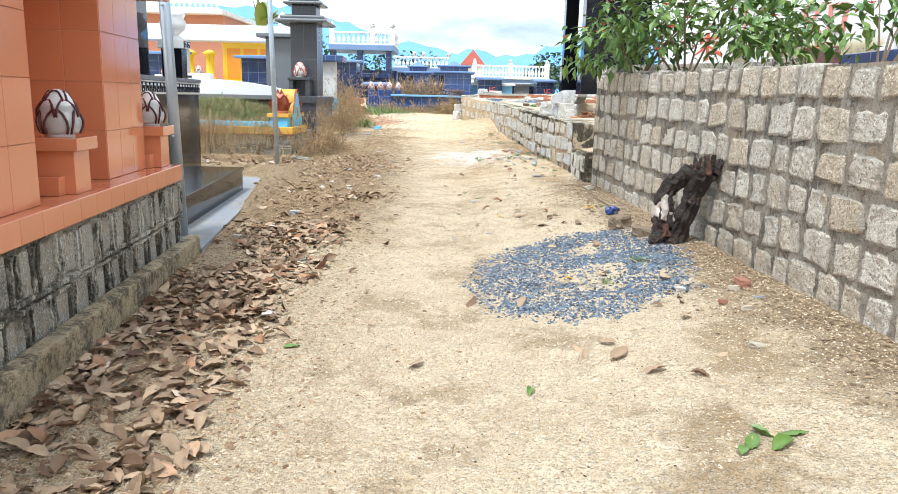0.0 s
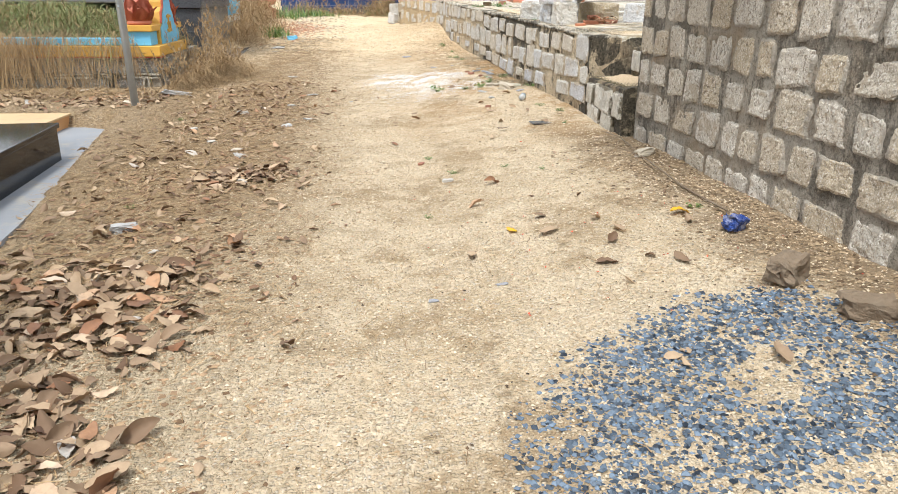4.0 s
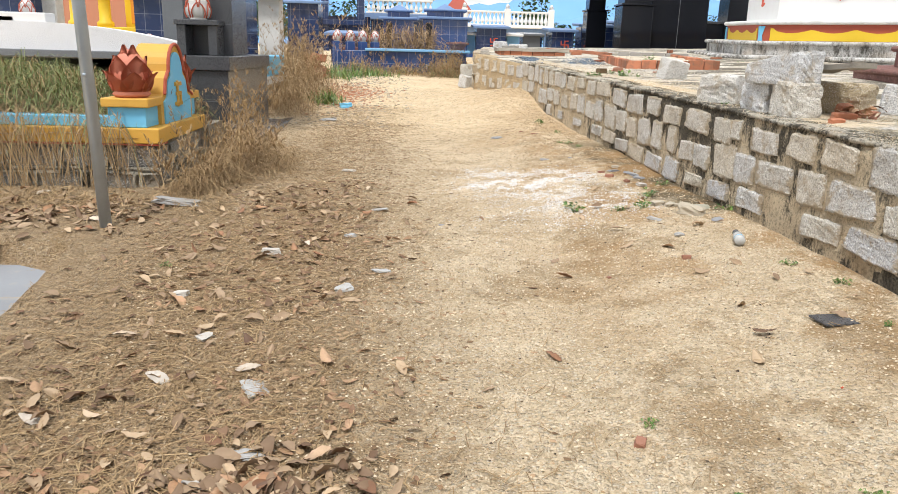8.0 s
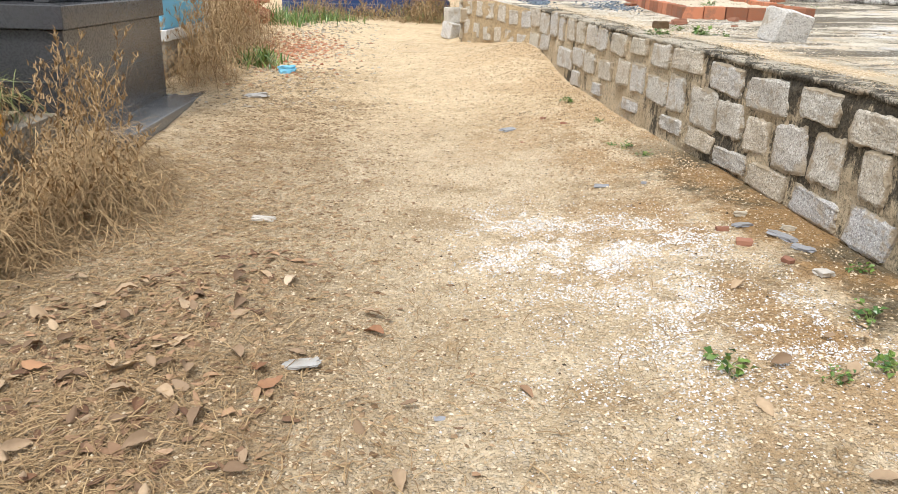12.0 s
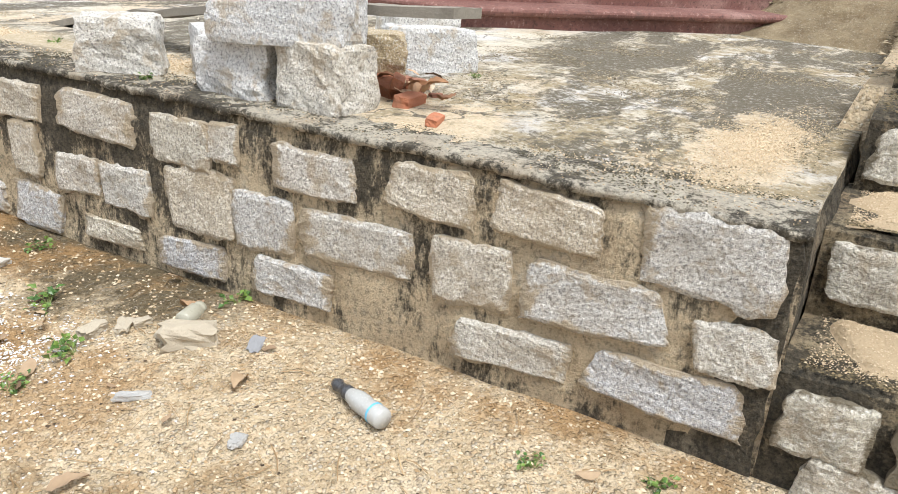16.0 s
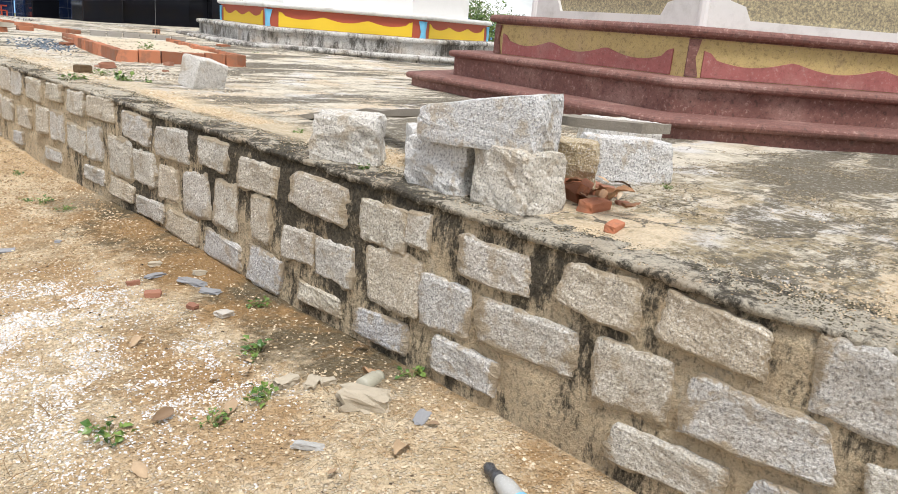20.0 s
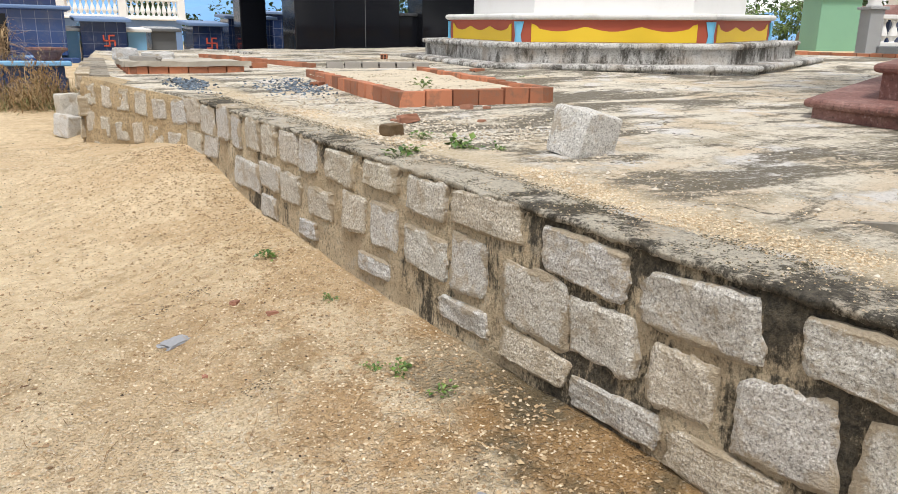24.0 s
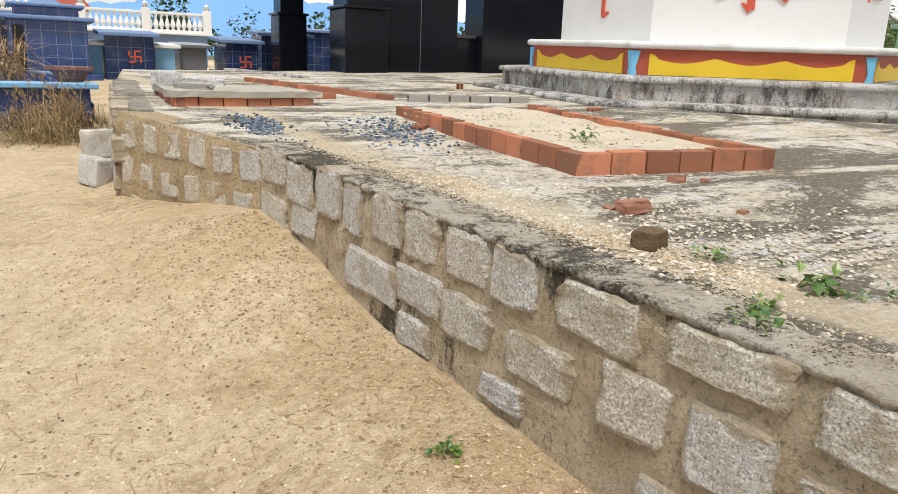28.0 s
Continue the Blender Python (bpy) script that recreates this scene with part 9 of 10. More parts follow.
def heap_of(spots, rise):
    """Feet spread through low mounds; spots are x, y, radius, height factor."""
    def f(rs):
        x, y, r, k = rs.choice(spots)
        xx, yy = x + rs.gauss(0, r), y + rs.gauss(0, r * 1.4)
        top = rise * k * math.exp(-((xx - x) ** 2 + ((yy - y) / 1.4) ** 2) / (2 * r * r))
        return xx, yy, ground_z(xx, yy) + rs.random() * top, k
    return f


def dry_stalks(n, spots, h0, h1, name, label, seed):
    """Branching dead weeds with small seed pods along their twigs."""
    rs = random.Random(seed)
    verts, faces = [], []

    def strand(pts, w):
        b = len(verts)
        for i, p in enumerate(pts):
            q = w * (1 - 0.75 * i / (len(pts) - 1))
            verts.extend([(p.x - q, p.y - q * 0.5, p.z), (p.x + q, p.y + q * 0.5, p.z)])
        faces.extend([(b + 2 * i, b + 2 * i + 1, b + 2 * i + 3, b + 2 * i + 2) for i in range(len(pts) - 1)])
    for _ in range(n):
        x, y, r, k = rs.choice(spots)
        x, y = x + rs.gauss(0, r), y + rs.gauss(0, r * 1.4)
        h = rs.uniform(h0, h1) * k
        lx, ly = rs.gauss(0, 0.25) * h, rs.gauss(0, 0.25) * h
        foot = Vector((x, y, ground_z(x, y) - 0.02))
        spine = [foot + Vector((lx * u * u, ly * u * u, h * u * (1 - 0.1 * u))) for u in (0, 0.2, 0.4, 0.6, 0.8, 1)]
        strand(spine, 0.0032)
        for _k in range(rs.randrange(7, 14)):
            u = rs.uniform(0.3, 1.0)
            i = min(4, int(u * 5))
            p = spine[i].lerp(spine[i + 1], u * 5 - i)
            a = rs.uniform(0, 6.283)
            l = rs.uniform(0.08, 0.24)
            e = p + Vector((math.cos(a) * l * 0.7, math.sin(a) * l * 0.7, l * rs.uniform(0.4, 0.9)))
            strand([p, p.lerp(e, 0.5) + Vector((0, 0, -0.01)), e], 0.0018)
            for _j in range(5):
                c = p.lerp(e, rs.uniform(0.35, 1.0))
                strand([c, c + Vector((rs.gauss(0, 0.012), rs.gauss(0, 0.012), 0.028)), c + Vector((rs.gauss(0, 0.02), rs.gauss(0, 0.02), 0.045))], 0.004)
    return tagged(raw(name, verts, faces, M_STRAW), label, "weeds", kind="stuff")


GRAVE_SIDE = [(-2.62, 14.3, 0.14, 0.8), (-2.55, 14.9, 0.2, 1.0), (-2.5, 15.4, 0.22, 1.1), (-2.65, 15.8, 0.2, 1.1), (-2.35, 15.2, 0.22, 0.6), (-2.7, 13.9, 0.12, 0.6)]
tangle(5200, heap_of(GRAVE_SIDE, 0.42), 0.42, M_STRAW, "dry_grass", "tangled straw-coloured dry grass beside the painted grave", 11, 0.0026, 0.6, 0.7)
dry_stalks(34, GRAVE_SIDE, 0.55, 0.95, "dry_stalks", "thin branching dry weed stalks with seed pods", 12)
VERGE = [(-2.8, 19.2, 0.2, 0.8), (-2.85, 20.0, 0.25, 1.0), (-2.9, 20.9, 0.28, 1.2), (-3.0, 21.8, 0.3, 1.25), (-3.2, 22.8, 0.3, 1.1), (-3.5, 23.8, 0.3, 0.9)]
tangle(5200, heap_of(VERGE, 0.75), 0.5, M_STRAW, "dry_grass", "tall pale dry grass along the track verge", 13, 0.0034, 0.9, 0.6)
dry_stalks(60, VERGE, 0.8, 1.35, "dry_stalks", "tall dry weed stalks along the track verge", 20)
tangle(2600, lambda rs: (lambda x, y: (x, y, ground_z(x, y) + rs.random() * 0.05, 1.0))(rs.uniform(-6.0, -2.3), 13.56 + rs.gauss(0, 0.22)), 0.32, M_STRAW, "dry_grass", "dry straw at the foot of the painted grave", 18, 0.0025, 0.45, 0.7)
FORE = [(-2.3, 26.2, 0.35, 0.8), (-1.4, 26.6, 0.3, 0.5), (-0.6, 26.6, 0.35, 0.8), (0.0, 26.4, 0.25, 1.1), (-0.2, 25.9, 0.2, 0.7)]
tangle(3600, heap_of(FORE, 0.4), 0.5, M_STRAW, "dry_grass", "dry grass before the blue tiled forecourt", 14, 0.005, 0.95, 0.5)
tangle(900, heap_of(FORE, 0.3), 0.45, M_GRASS_GREEN, "green_grass", "green grass before the blue tiled forecourt", 21, 0.005, 0.95, 0.5)
dry_stalks(30, FORE, 0.5, 0.9, "dry_stalks", "dry weed stalks before the blue tiled forecourt", 22)
tangle(1500, lambda rs: (rs.uniform(-2.5, -0.4), 29.4 + rs.gauss(0, 0.4), 1.28 + rs.random() * 0.7, 1.0), 0.9, M_STRAW, "dry_grass", "tall dry grass inside the blue tiled forecourt", 23, 0.008, 1.0, 0.5)
blades(900, clump([(-2.7, 24.6, 0.3, 0.8), (-2.4, 20.3, 0.15, 0.5), (-2.0, 25.5, 0.3, 0.5)], 1.0), 0.2, 0.6, 0.012, M_LEAF, "green_weeds", "green weeds along the track verge", 15, 0.6, 0.6)


def mound_place(rs):
    x, y = rs.uniform(-6.3, -3.25), rs.uniform(14.07, 16.2)
    u, w = (x + 4.75) / 3.2, (y - 14.95) / 2.0
    return x, y, 0.86 + 0.46 * math.cos(u * 2.6) * math.cos(w * 2.6), rs.uniform(0.6, 1.1)


tangle(8500, mound_place, 0.5, M_GRASS_GREEN, "grave_grass", "long green and brown grass on the grave mound", 16, 0.0034, 0.85, 0.75)
tangle(4200, mound_place, 0.5, M_STRAW, "grave_straw", "dry straw among the grass on the grave mound", 19, 0.003, 0.75, 0.8)


def hang_place(rs):
    return rs.uniform(-6.3, -3.25), 13.97 + rs.uniform(-0.05, 0.08), 0.95 + rs.uniform(-0.1, 0.1), rs.uniform(0.6, 1.2)


def hanging_grass():
    rs = random.Random(17)
    verts, faces = [], []
    for _ in range(900):
        x, y, z, k = hang_place(rs)
        if rs.random() < 0.5 and x > -4.2:
            x -= 1.2
        l = rs.uniform(0.3, 0.75) * k
        b = len(verts)
        sw = rs.gauss(0, 0.28)
        for i in range(6):
            u = i / 5
            px, py, pz = x + sw * u, y - 0.10 * math.sin(min(1, u * 2) * 1.57), z + 0.06 * math.sin(u * 3.1) - l * u * u
            verts += [(px - 0.0025, py, pz), (px + 0.0025, py, pz)]
        faces += [(b + 2 * i, b + 2 * i + 1, b + 2 * i + 3, b + 2 * i + 2) for i in range(5)]
    tagged(raw("hanging_grass", verts, faces, M_STRAW), "dry grass hanging over the grave plinth", "grass", kind="stuff")


hanging_grass()

# ---------------------------------------------------------------- gravel, straw and leaves
def pebbles(name, n, place, s0, s1, material, label, seed, flat=0.6):
    """Small angular stones joined in one mesh."""
    r = np.random.RandomState(seed)
    base = np.array([(1, 0, 0), (0, 1, 0), (-1, 0, 0), (0, -1, 0), (0, 0, 1), (0, 0, -1)], float)
    fc = np.array([(0, 1, 4), (1, 2, 4), (2, 3, 4), (3, 0, 4), (1, 0, 5), (2, 1, 5), (3, 2, 5), (0, 3, 5)])
    rs = random.Random(seed)
    verts = np.empty((n, 6, 3))
    for i in range(n):
        x, y, z = place(rs)
        s = s0 + (s1 - s0) * rs.random() ** 2
        a = rs.random() * 6.283
        c, q = math.cos(a) * s, math.sin(a) * s
        e = rs.uniform(0.55, 1.0)
        b = base + r.uniform(-0.3, 0.3, (6, 3))
        verts[i, :, 0] = x + b[:, 0] * c - b[:, 1] * q * e
        verts[i, :, 1] = y + b[:, 0] * q + b[:, 1] * c * e
        verts[i, :, 2] = z + b[:, 2] * s * flat + s * flat * 0.3
    faces = (fc[None, :, :] + (np.arange(n) * 6)[:, None, None]).reshape(-1, 3)
    return tagged(raw(name, verts.reshape(-1, 3).tolist(), faces.tolist(), material), label, "gravel", kind="stuff")


def on_ground(x, y):
    return x, y, ground_fine(x, y)


def track_place(rs):
    while True:
        y = rs.uniform(2.6, 22.5)
        x = rs.uniform(-2.3, (tall_x(y) if y < 10 else edge_x(y) if y < 21 else 0.3) - 0.02)
        if y > 17 and rs.random() < min(0.55, (y - 17) / 2.8):
            continue
        if x < -1.0 and rs.random() < 0.5:
            continue
        # the damp mud at the wall foot is bare
        if 12.9 < y < 16.4 and edge_x(y) - x < 0.42 + 0.25 * noise.noise(Vector((x * 3, y * 3, 1))) and rs.random() < 0.9:
            continue
        return on_ground(x, y)


def ring_place(rs):
    """Crushed stone tipped in a skewed round heap, worn through to the sand in two spots."""
    while True:
        u, w = rs.uniform(-1.2, 1.2), rs.uniform(-1.2, 1.2)
        x, y = 1.07 + 0.82 * u + 0.14 * w, 5.72 + 1.16 * w
        q = math.hypot(u, w) + 0.16 * noise.noise(Vector((x * 2.4, y * 2.4, 4))) + 0.10 * noise.noise(Vector((x * 7, y * 7, 1)))
        bare = min(math.hypot((x - 1.10) / 0.26, (y - 5.40) / 0.36), math.hypot((x - 1.20) / 0.14, (y - 6.25) / 0.20))
        bare += 1.0 * noise.noise(Vector((x * 5, y * 5, 9)))
        if q > 1.12 or (q > 0.86 and rs.random() < (q - 0.86) * 3.6) or (bare < 0.9 and rs.random() < 0.8):
            continue
        if rs.random() < 0.35 + 0.6 * noise.noise(Vector((x * 3.3, y * 3.3, 15))):
            continue
        return on_ground(x, y)


def white_place(rs):
    cx, cy, r = rs.choice(((0.0, 14.9, 0.26), (0.38, 14.55, 0.3), (0.3, 14.2, 0.24), (0.7, 14.5, 0.24), (-0.1, 14.3, 0.2), (0.55, 13.7, 0.3), (0.9, 13.5, 0.25), (0.3, 13.3, 0.4)))
    x, y = cx + rs.gauss(0, r * 0.85), min(16.5, cy + rs.gauss(0, r * 0.85))
    if x > edge_x(y) - 0.45:
        return white_place(rs)
    if noise.noise(Vector((x * 4.2, y * 4.2, 7))) + 0.5 * noise.noise(Vector((x * 11, y * 11, 2))) < 0.0 and rs.random() < 0.85:
        return white_place(rs)
    return on_ground(x, y)


def foot_place(rs):
    y = rs.uniform(11.2, 16)
    return on_ground(edge_x(y) - abs(rs.gauss(0, 0.25)) - 0.08, y)


def slab_place(rs):
    while True:
        y = rs.uniform(11.3, 22)
        x = edge_x(min(y, 21)) + 0.12 + abs(rs.gauss(0, 0.6))
        if rs.random() < 0.6:
            y = rs.uniform(13.6, 19.6)
            x = edge_x(y) + 0.46 + 0.07 * math.sin(y * 2.3) + rs.gauss(0, 0.075)
            return x, y, slab_z(x, y)
        if noise.noise(Vector((x * 1.3, y * 1.3, 2))) > -0.05:
            return x, y, slab_z(x, y)


pebbles("track_gravel", 120000, track_place, 0.003, 0.0095, M_PEBBLE, "cream and brown pea gravel on the track", 31)
pebbles("white_gravel", 15000, white_place, 0.003, 0.0085, M_WHITECHIP, "white quartz gravel spilled on the track", 32)
pebbles("wall_foot_gravel", 1400, foot_place, 0.003, 0.011, M_PEBBLE, "pale gravel and chips along the wall foot", 33)
pebbles("blue_gravel", 15000, ring_place, 0.005, 0.019, M_SLATECHIP, "heap of blue grey crushed stone in a ring", 34, 0.5)
pebbles("slab_gravel", 30000, slab_place, 0.002, 0.0068, M_PEBBLE, "sand and pea gravel on the platform", 35)
pebbles("slab_rubble", 5200, lambda rs: (lambda y: (lambda x: (x, y, slab_z(x, y)))(edge_x(min(y, 21)) + 0.2 + abs(rs.gauss(0, 0.75))))(rs.gauss(18.4, 1.0)), 0.004, 0.018, M_PALECHIP, "scattered pale stone chips on the platform", 45, 0.55)
pebbles("bed_chips", 900, lambda rs: (lambda x, y: (x, y, slab_z(x, y) + 0.088))(rs.uniform(2.62, 3.85), rs.uniform(19.45, 22.2)), 0.005, 0.02, M_PALECHIP, "pale chips on the sand of the brick bed", 75, 0.5)
pebbles("slab_chips", 1100, lambda rs: (lambda x, y: (x, y, slab_z(x, y) + 0.05 * smooth_step(21.05, 22.4, y)))(*((1.27 + rs.gauss(0, 0.10), 21.9 + rs.gauss(0, 0.28)) if rs.random() < 0.45 else (2.25 + rs.gauss(0, 0.20), 21.45 + rs.gauss(0, 0.38)))), 0.009, 0.028, M_SLATECHIP, "two spills of blue grey crushed stone on the platform", 36, 0.5)


def coping_place(rs):
    y = rs.uniform(11.1, 21)
    return edge_x(y) + 0.30 * rs.random() ** 0.8, y, slab_z(0, y) + 0.006 + rs.uniform(0, 0.004)


def crumb_place(rs):
    while True:
        x, y, z = coping_place(rs)
        if noise.noise(Vector((x * 5, y * 3, 6))) > -0.02:
            return x, y, z


def near_slab_place(rs):
    while True:
        y = rs.uniform(11.15, 14.6)
        x = rs.uniform(edge_x(y) + 0.3, 5.0)
        if noise.noise(Vector((x * 2.2, y * 2.2, 12))) + 0.5 * noise.noise(Vector((x * 7, y * 7, 3))) > 0.0:
            return x, y, slab_z(x, y)


def moss_tread_place(rs):
    k = rs.choice((0, 1, 2, 2, 3, 3, 3))
    x0, x1, z = ((1.81, 2.20, 0.80), (2.23, 2.70, 1.09), (2.73, 3.26, 1.36), (3.29, 4.03, 1.61))[k]
    x, y = rs.uniform(x0, x1), rs.uniform(10.0, 11.04)
    if k < 2 and rs.random() < 0.6:
        x = x0 + abs(rs.gauss(0, 0.03))
    return x, y, z + 0.02 * (1 - (y - 9.98) / 1.07) + 0.002


def spill_place(rs):
    cx, cy, rx, ry = rs.choice(((1.98, 12.36, 0.34, 0.20), (2.66, 11.38, 0.52, 0.15), (2.66, 11.38, 0.52, 0.15), (2.15, 12.75, 0.26, 0.16)))
    x, y = cx + rs.gauss(0, rx * 0.55), cy + rs.gauss(0, ry * 0.55)
    if y < 11.12 or x < edge_x(y) + 0.06:
        return spill_place(rs)
    return x, y, slab_z(x, y) + 0.004


pebbles("slab_sand", 16000, spill_place, 0.0015, 0.005, M_SANDGRAIN, "spills of coarse cream sand on the platform", 76)
M_MOSSCRUMB = leaf_material("dark_moss_crumbs", (0.035, 0.032, 0.018), (0.20, 0.17, 0.10), rough=0.95)
pebbles("coping_gravel", 7000, coping_place, 0.0015, 0.0055, M_PEBBLE, "pea gravel and sand lying along the coping", 71)
pebbles("coping_moss", 16000, crumb_place, 0.0015, 0.0055, M_MOSSCRUMB, "crumbs of black moss along the coping", 72, 0.4)
pebbles("slab_grit", 20000, near_slab_place, 0.0018, 0.007, leaf_material("brown_grit", (0.10, 0.08, 0.045), (0.62, 0.52, 0.36), rough=0.95), "brown grit and moss crumbs on the platform", 73, 0.5)
pebbles("step_moss", 15000, moss_tread_place, 0.0015, 0.006, leaf_material("step_moss", (0.04, 0.035, 0.018), (0.36, 0.28, 0.16), rough=0.95), "dark moss and grit on the step treads", 74, 0.5)


def tread_place(rs):
    k = rs.choice((0, 0, 1, 1, 1, 3))
    y = rs.uniform(10.1, 11.03)
    if k < 2:
        x = rs.uniform(DRIFTS[k][0] + 0.02, DRIFTS[k][1])
        return x, y, max(drift_z(*DRIFTS[k], x, y), DRIFTS[k][4] + 0.02 * (1 - (y - 9.98) / 1.07))
    return rs.uniform(3.35, 3.95), y, 1.615 + 0.02 * (1 - (y - 9.98) / 1.07)


pebbles("tread_sand", 20000, tread_place, 0.0016, 0.0046, M_SANDGRAIN, "cream gravel and sand lying on the step treads", 38)
pebbles("brick_rubble", 1500, lambda rs: on_ground(rs.gauss(-2.15, 0.35), rs.gauss(21.4, 0.75)), 0.008, 0.04, leaf_material("brick_crumbs", (0.30, 0.10, 0.045), (0.62, 0.36, 0.22), rough=0.9), "crumbs of broken orange brick on the verge", 46, 0.45)
pebbles("verge_rubble", 2600, lambda rs: on_ground(rs.gauss(-1.9, 0.45), rs.uniform(18.0, 25.0)), 0.006, 0.032, leaf_material("grey_rubble", (0.22, 0.17, 0.10), (0.68, 0.62, 0.52), rough=0.9), "grey and brown rubble crumbs on the verge", 47, 0.45)
pebbles("dark_bits", 3600, lambda rs: on_ground(rs.uniform(-2, 1.2), rs.uniform(2.6, 23)), 0.003, 0.010, leaf_material("dark_crumbs", (0.05, 0.035, 0.02), (0.16, 0.11, 0.07), rough=0.9), "dark crumbs of bark and soil on the track", 37, 0.5)


pebbles("leaf_crumbs", 28000, lambda rs: (lambda y: on_ground(max(-2.9 if y > 7.5 else orange_x(y) + 0.16, rs.gauss(-1.6, 0.5)), y))(rs.uniform(2.3, 18.5)), 0.005, 0.022, leaf_material("leaf_crumbs", (0.13, 0.075, 0.035), (0.56, 0.39, 0.23), rough=0.85), "crumbled leaves and bark on the verge", 39, 0.25)
pebbles("wall_mulch", 9000, lambda rs: (lambda y: on_ground(tall_x(y) - 0.03 - abs(rs.gauss(0, 0.30)), y))(rs.uniform(2.3, 9.8)), 0.004, 0.020, leaf_material("wall_mulch", (0.10, 0.062, 0.032), (0.52, 0.39, 0.24), rough=0.9), "brown soil crumbs and leaf mould along the tall wall", 48, 0.35)
pebbles("garden_litter", 9000, lambda rs: (lambda x, y: (x, y, ground_z(x, y)))(rs.uniform(3.6, 11.0), rs.uniform(10.5, 13.4)), 0.006, 0.03, leaf_material("garden_litter", (0.10, 0.08, 0.045), (0.56, 0.46, 0.31), rough=0.9), "stones, dead leaves and crumbs on the garden soil", 43, 0.35)
pebbles("soot_spots", 300, lambda rs: (lambda c: on_ground(c[0] + rs.gauss(0, 0.05), c[1] + rs.gauss(0, 0.04)))(rs.choice(((0.25, 17.76), (0.48, 17.82), (0.48, 16.63)))), 0.002, 0.008, leaf_material("soot", (0.02, 0.018, 0.015), (0.10, 0.085, 0.06), rough=0.95), "small spots of soot and charred crumbs on the sand", 44, 0.3)
pebbles("soil_clods", 6500, lambda rs: (lambda y: on_ground(edge_x(min(y, 21)) - 0.05 - abs(rs.gauss(0, 0.65)), y))(rs.uniform(15.0, 21.0)), 0.004, 0.014, leaf_material("soil_clods", (0.26, 0.17, 0.09), (0.62, 0.47, 0.29), rough=0.95), "clods of brown soil and sand along the wall foot", 40, 0.6)


def leaf_mesh(seed, L=0.125, W=0.047):
    """One curled dry leaf with a midrib fold."""
    rs = random.Random(seed)
    bm = bmesh.new()
    rows = []
    n = 9
    curl, cup, twist = rs.uniform(-0.4, 1.0), rs.uniform(0.2, 1.4) * rs.choice((1, 1, -1)), rs.uniform(-0.6, 0.6)
    for i in range(n):
        u = i / (n - 1)
        wd = W / 2 * (math.sin(math.pi * (0.04 + 0.93 * u ** 0.8)) ** 0.8)
        zc = math.sin(u * math.pi) * L * 0.16 * curl
        row = []
        for v in (-1, -0.5, 0, 0.5, 1):
            a = twist * (u - 0.5) * 1.5
            yy, zz = v * wd, abs(v) ** 1.4 * wd * 0.6 * cup + 0.004 * math.sin(u * 19 + v * 4)
            row.append(bm.verts.new((L * (u - 0.5), yy * math.cos(a) - zz * math.sin(a), zc + yy * math.sin(a) + zz * math.cos(a))))
        rows.append(row)
    for a, b in zip(rows, rows[1:]):
        for i in range(4):
            bm.faces.new((a[i], a[i + 1], b[i + 1], b[i]))
    lo = min(v.co.z for v in bm.verts)
    for v in bm.verts:
        v.co.z -= lo
    me = bpy.data.meshes.new("dry_leaf")
    bm.to_mesh(me)
    bm.free()
    me.polygons.foreach_set("use_smooth", [True] * len(me.polygons))
    return me


def dry_leaf_material():
    m, nd, ln, bs = nodes_of("fallen_leaf")
    oi = nd.new("ShaderNodeObjectInfo").outputs["Random"]
    r = ramp(nd, [(0, (0.10, 0.055, 0.032)), (0.25, (0.29, 0.14, 0.07)), (0.55, (0.45, 0.25, 0.13)), (0.85, (0.57, 0.41, 0.27)), (0.93, (0.66, 0.54, 0.40)), (1, (0.50, 0.48, 0.44))])
    ln.new(oi, r.inputs["Fac"])
    p = position(nd)
    n1 = noise_tex(nd, ln, p, 22, 5, 0.6)
    ln.new(mixc(nd, ln, rampf(nd, ln, n1, 0.45, 0.75), r.outputs["Color"], mixc(nd, ln, 0.5, r.outputs["Color"], (0.10, 0.06, 0.04))), bs.inputs["Base Color"])
    bs.inputs["Roughness"].default_value = 0.65
    bump(nd, ln, bs, noise_tex(nd, ln, p, 70, 4), 0.3, 0.003)
    return m


M_FALLEN = dry_leaf_material()
LEAVES = []
for k in range(10):
    lm = leaf_mesh(700 + k, 0.14, 0.066)
    lm.materials.append(M_FALLEN)
    LEAVES.append(lm)


def leaf_spot(rs):
    """Where leaves gather: the drift along the orange tomb, then thinning out along the verge."""
    k = rs.random()
    if k < 0.10:
        y = rs.uniform(2.4, 5.2)
        return orange_x(y) + 0.2 + 0.75 * rs.random(), y
    if k < 0.60:
        y = rs.uniform(2.4, 8.2)
        x = rs.gauss(-1.56, 0.36)
        if x > -0.98 - 0.05 * rs.random() or noise.noise(Vector((x * 1.6, y * 1.2, 8))) < (-0.22 if 5.2 < y < 7.8 else -0.06):
            return leaf_spot(rs)
        return max(orange_x(y) + 0.2, x), y
    if k < 0.76:
        return rs.uniform(-5.5, -2.75), rs.gauss(13.2, 0.3)
    if k < 0.82:
        return -1.28 + rs.gauss(0, 0.22), 9.62 + rs.gauss(0, 0.13)
    if k < 0.95:
        y = rs.uniform(7.4, 14.2)
        return max(-2.85, rs.gauss(-1.75, 0.5)), y
    return rs.uniform(-0.8, 1.6), rs.uniform(3, 14)


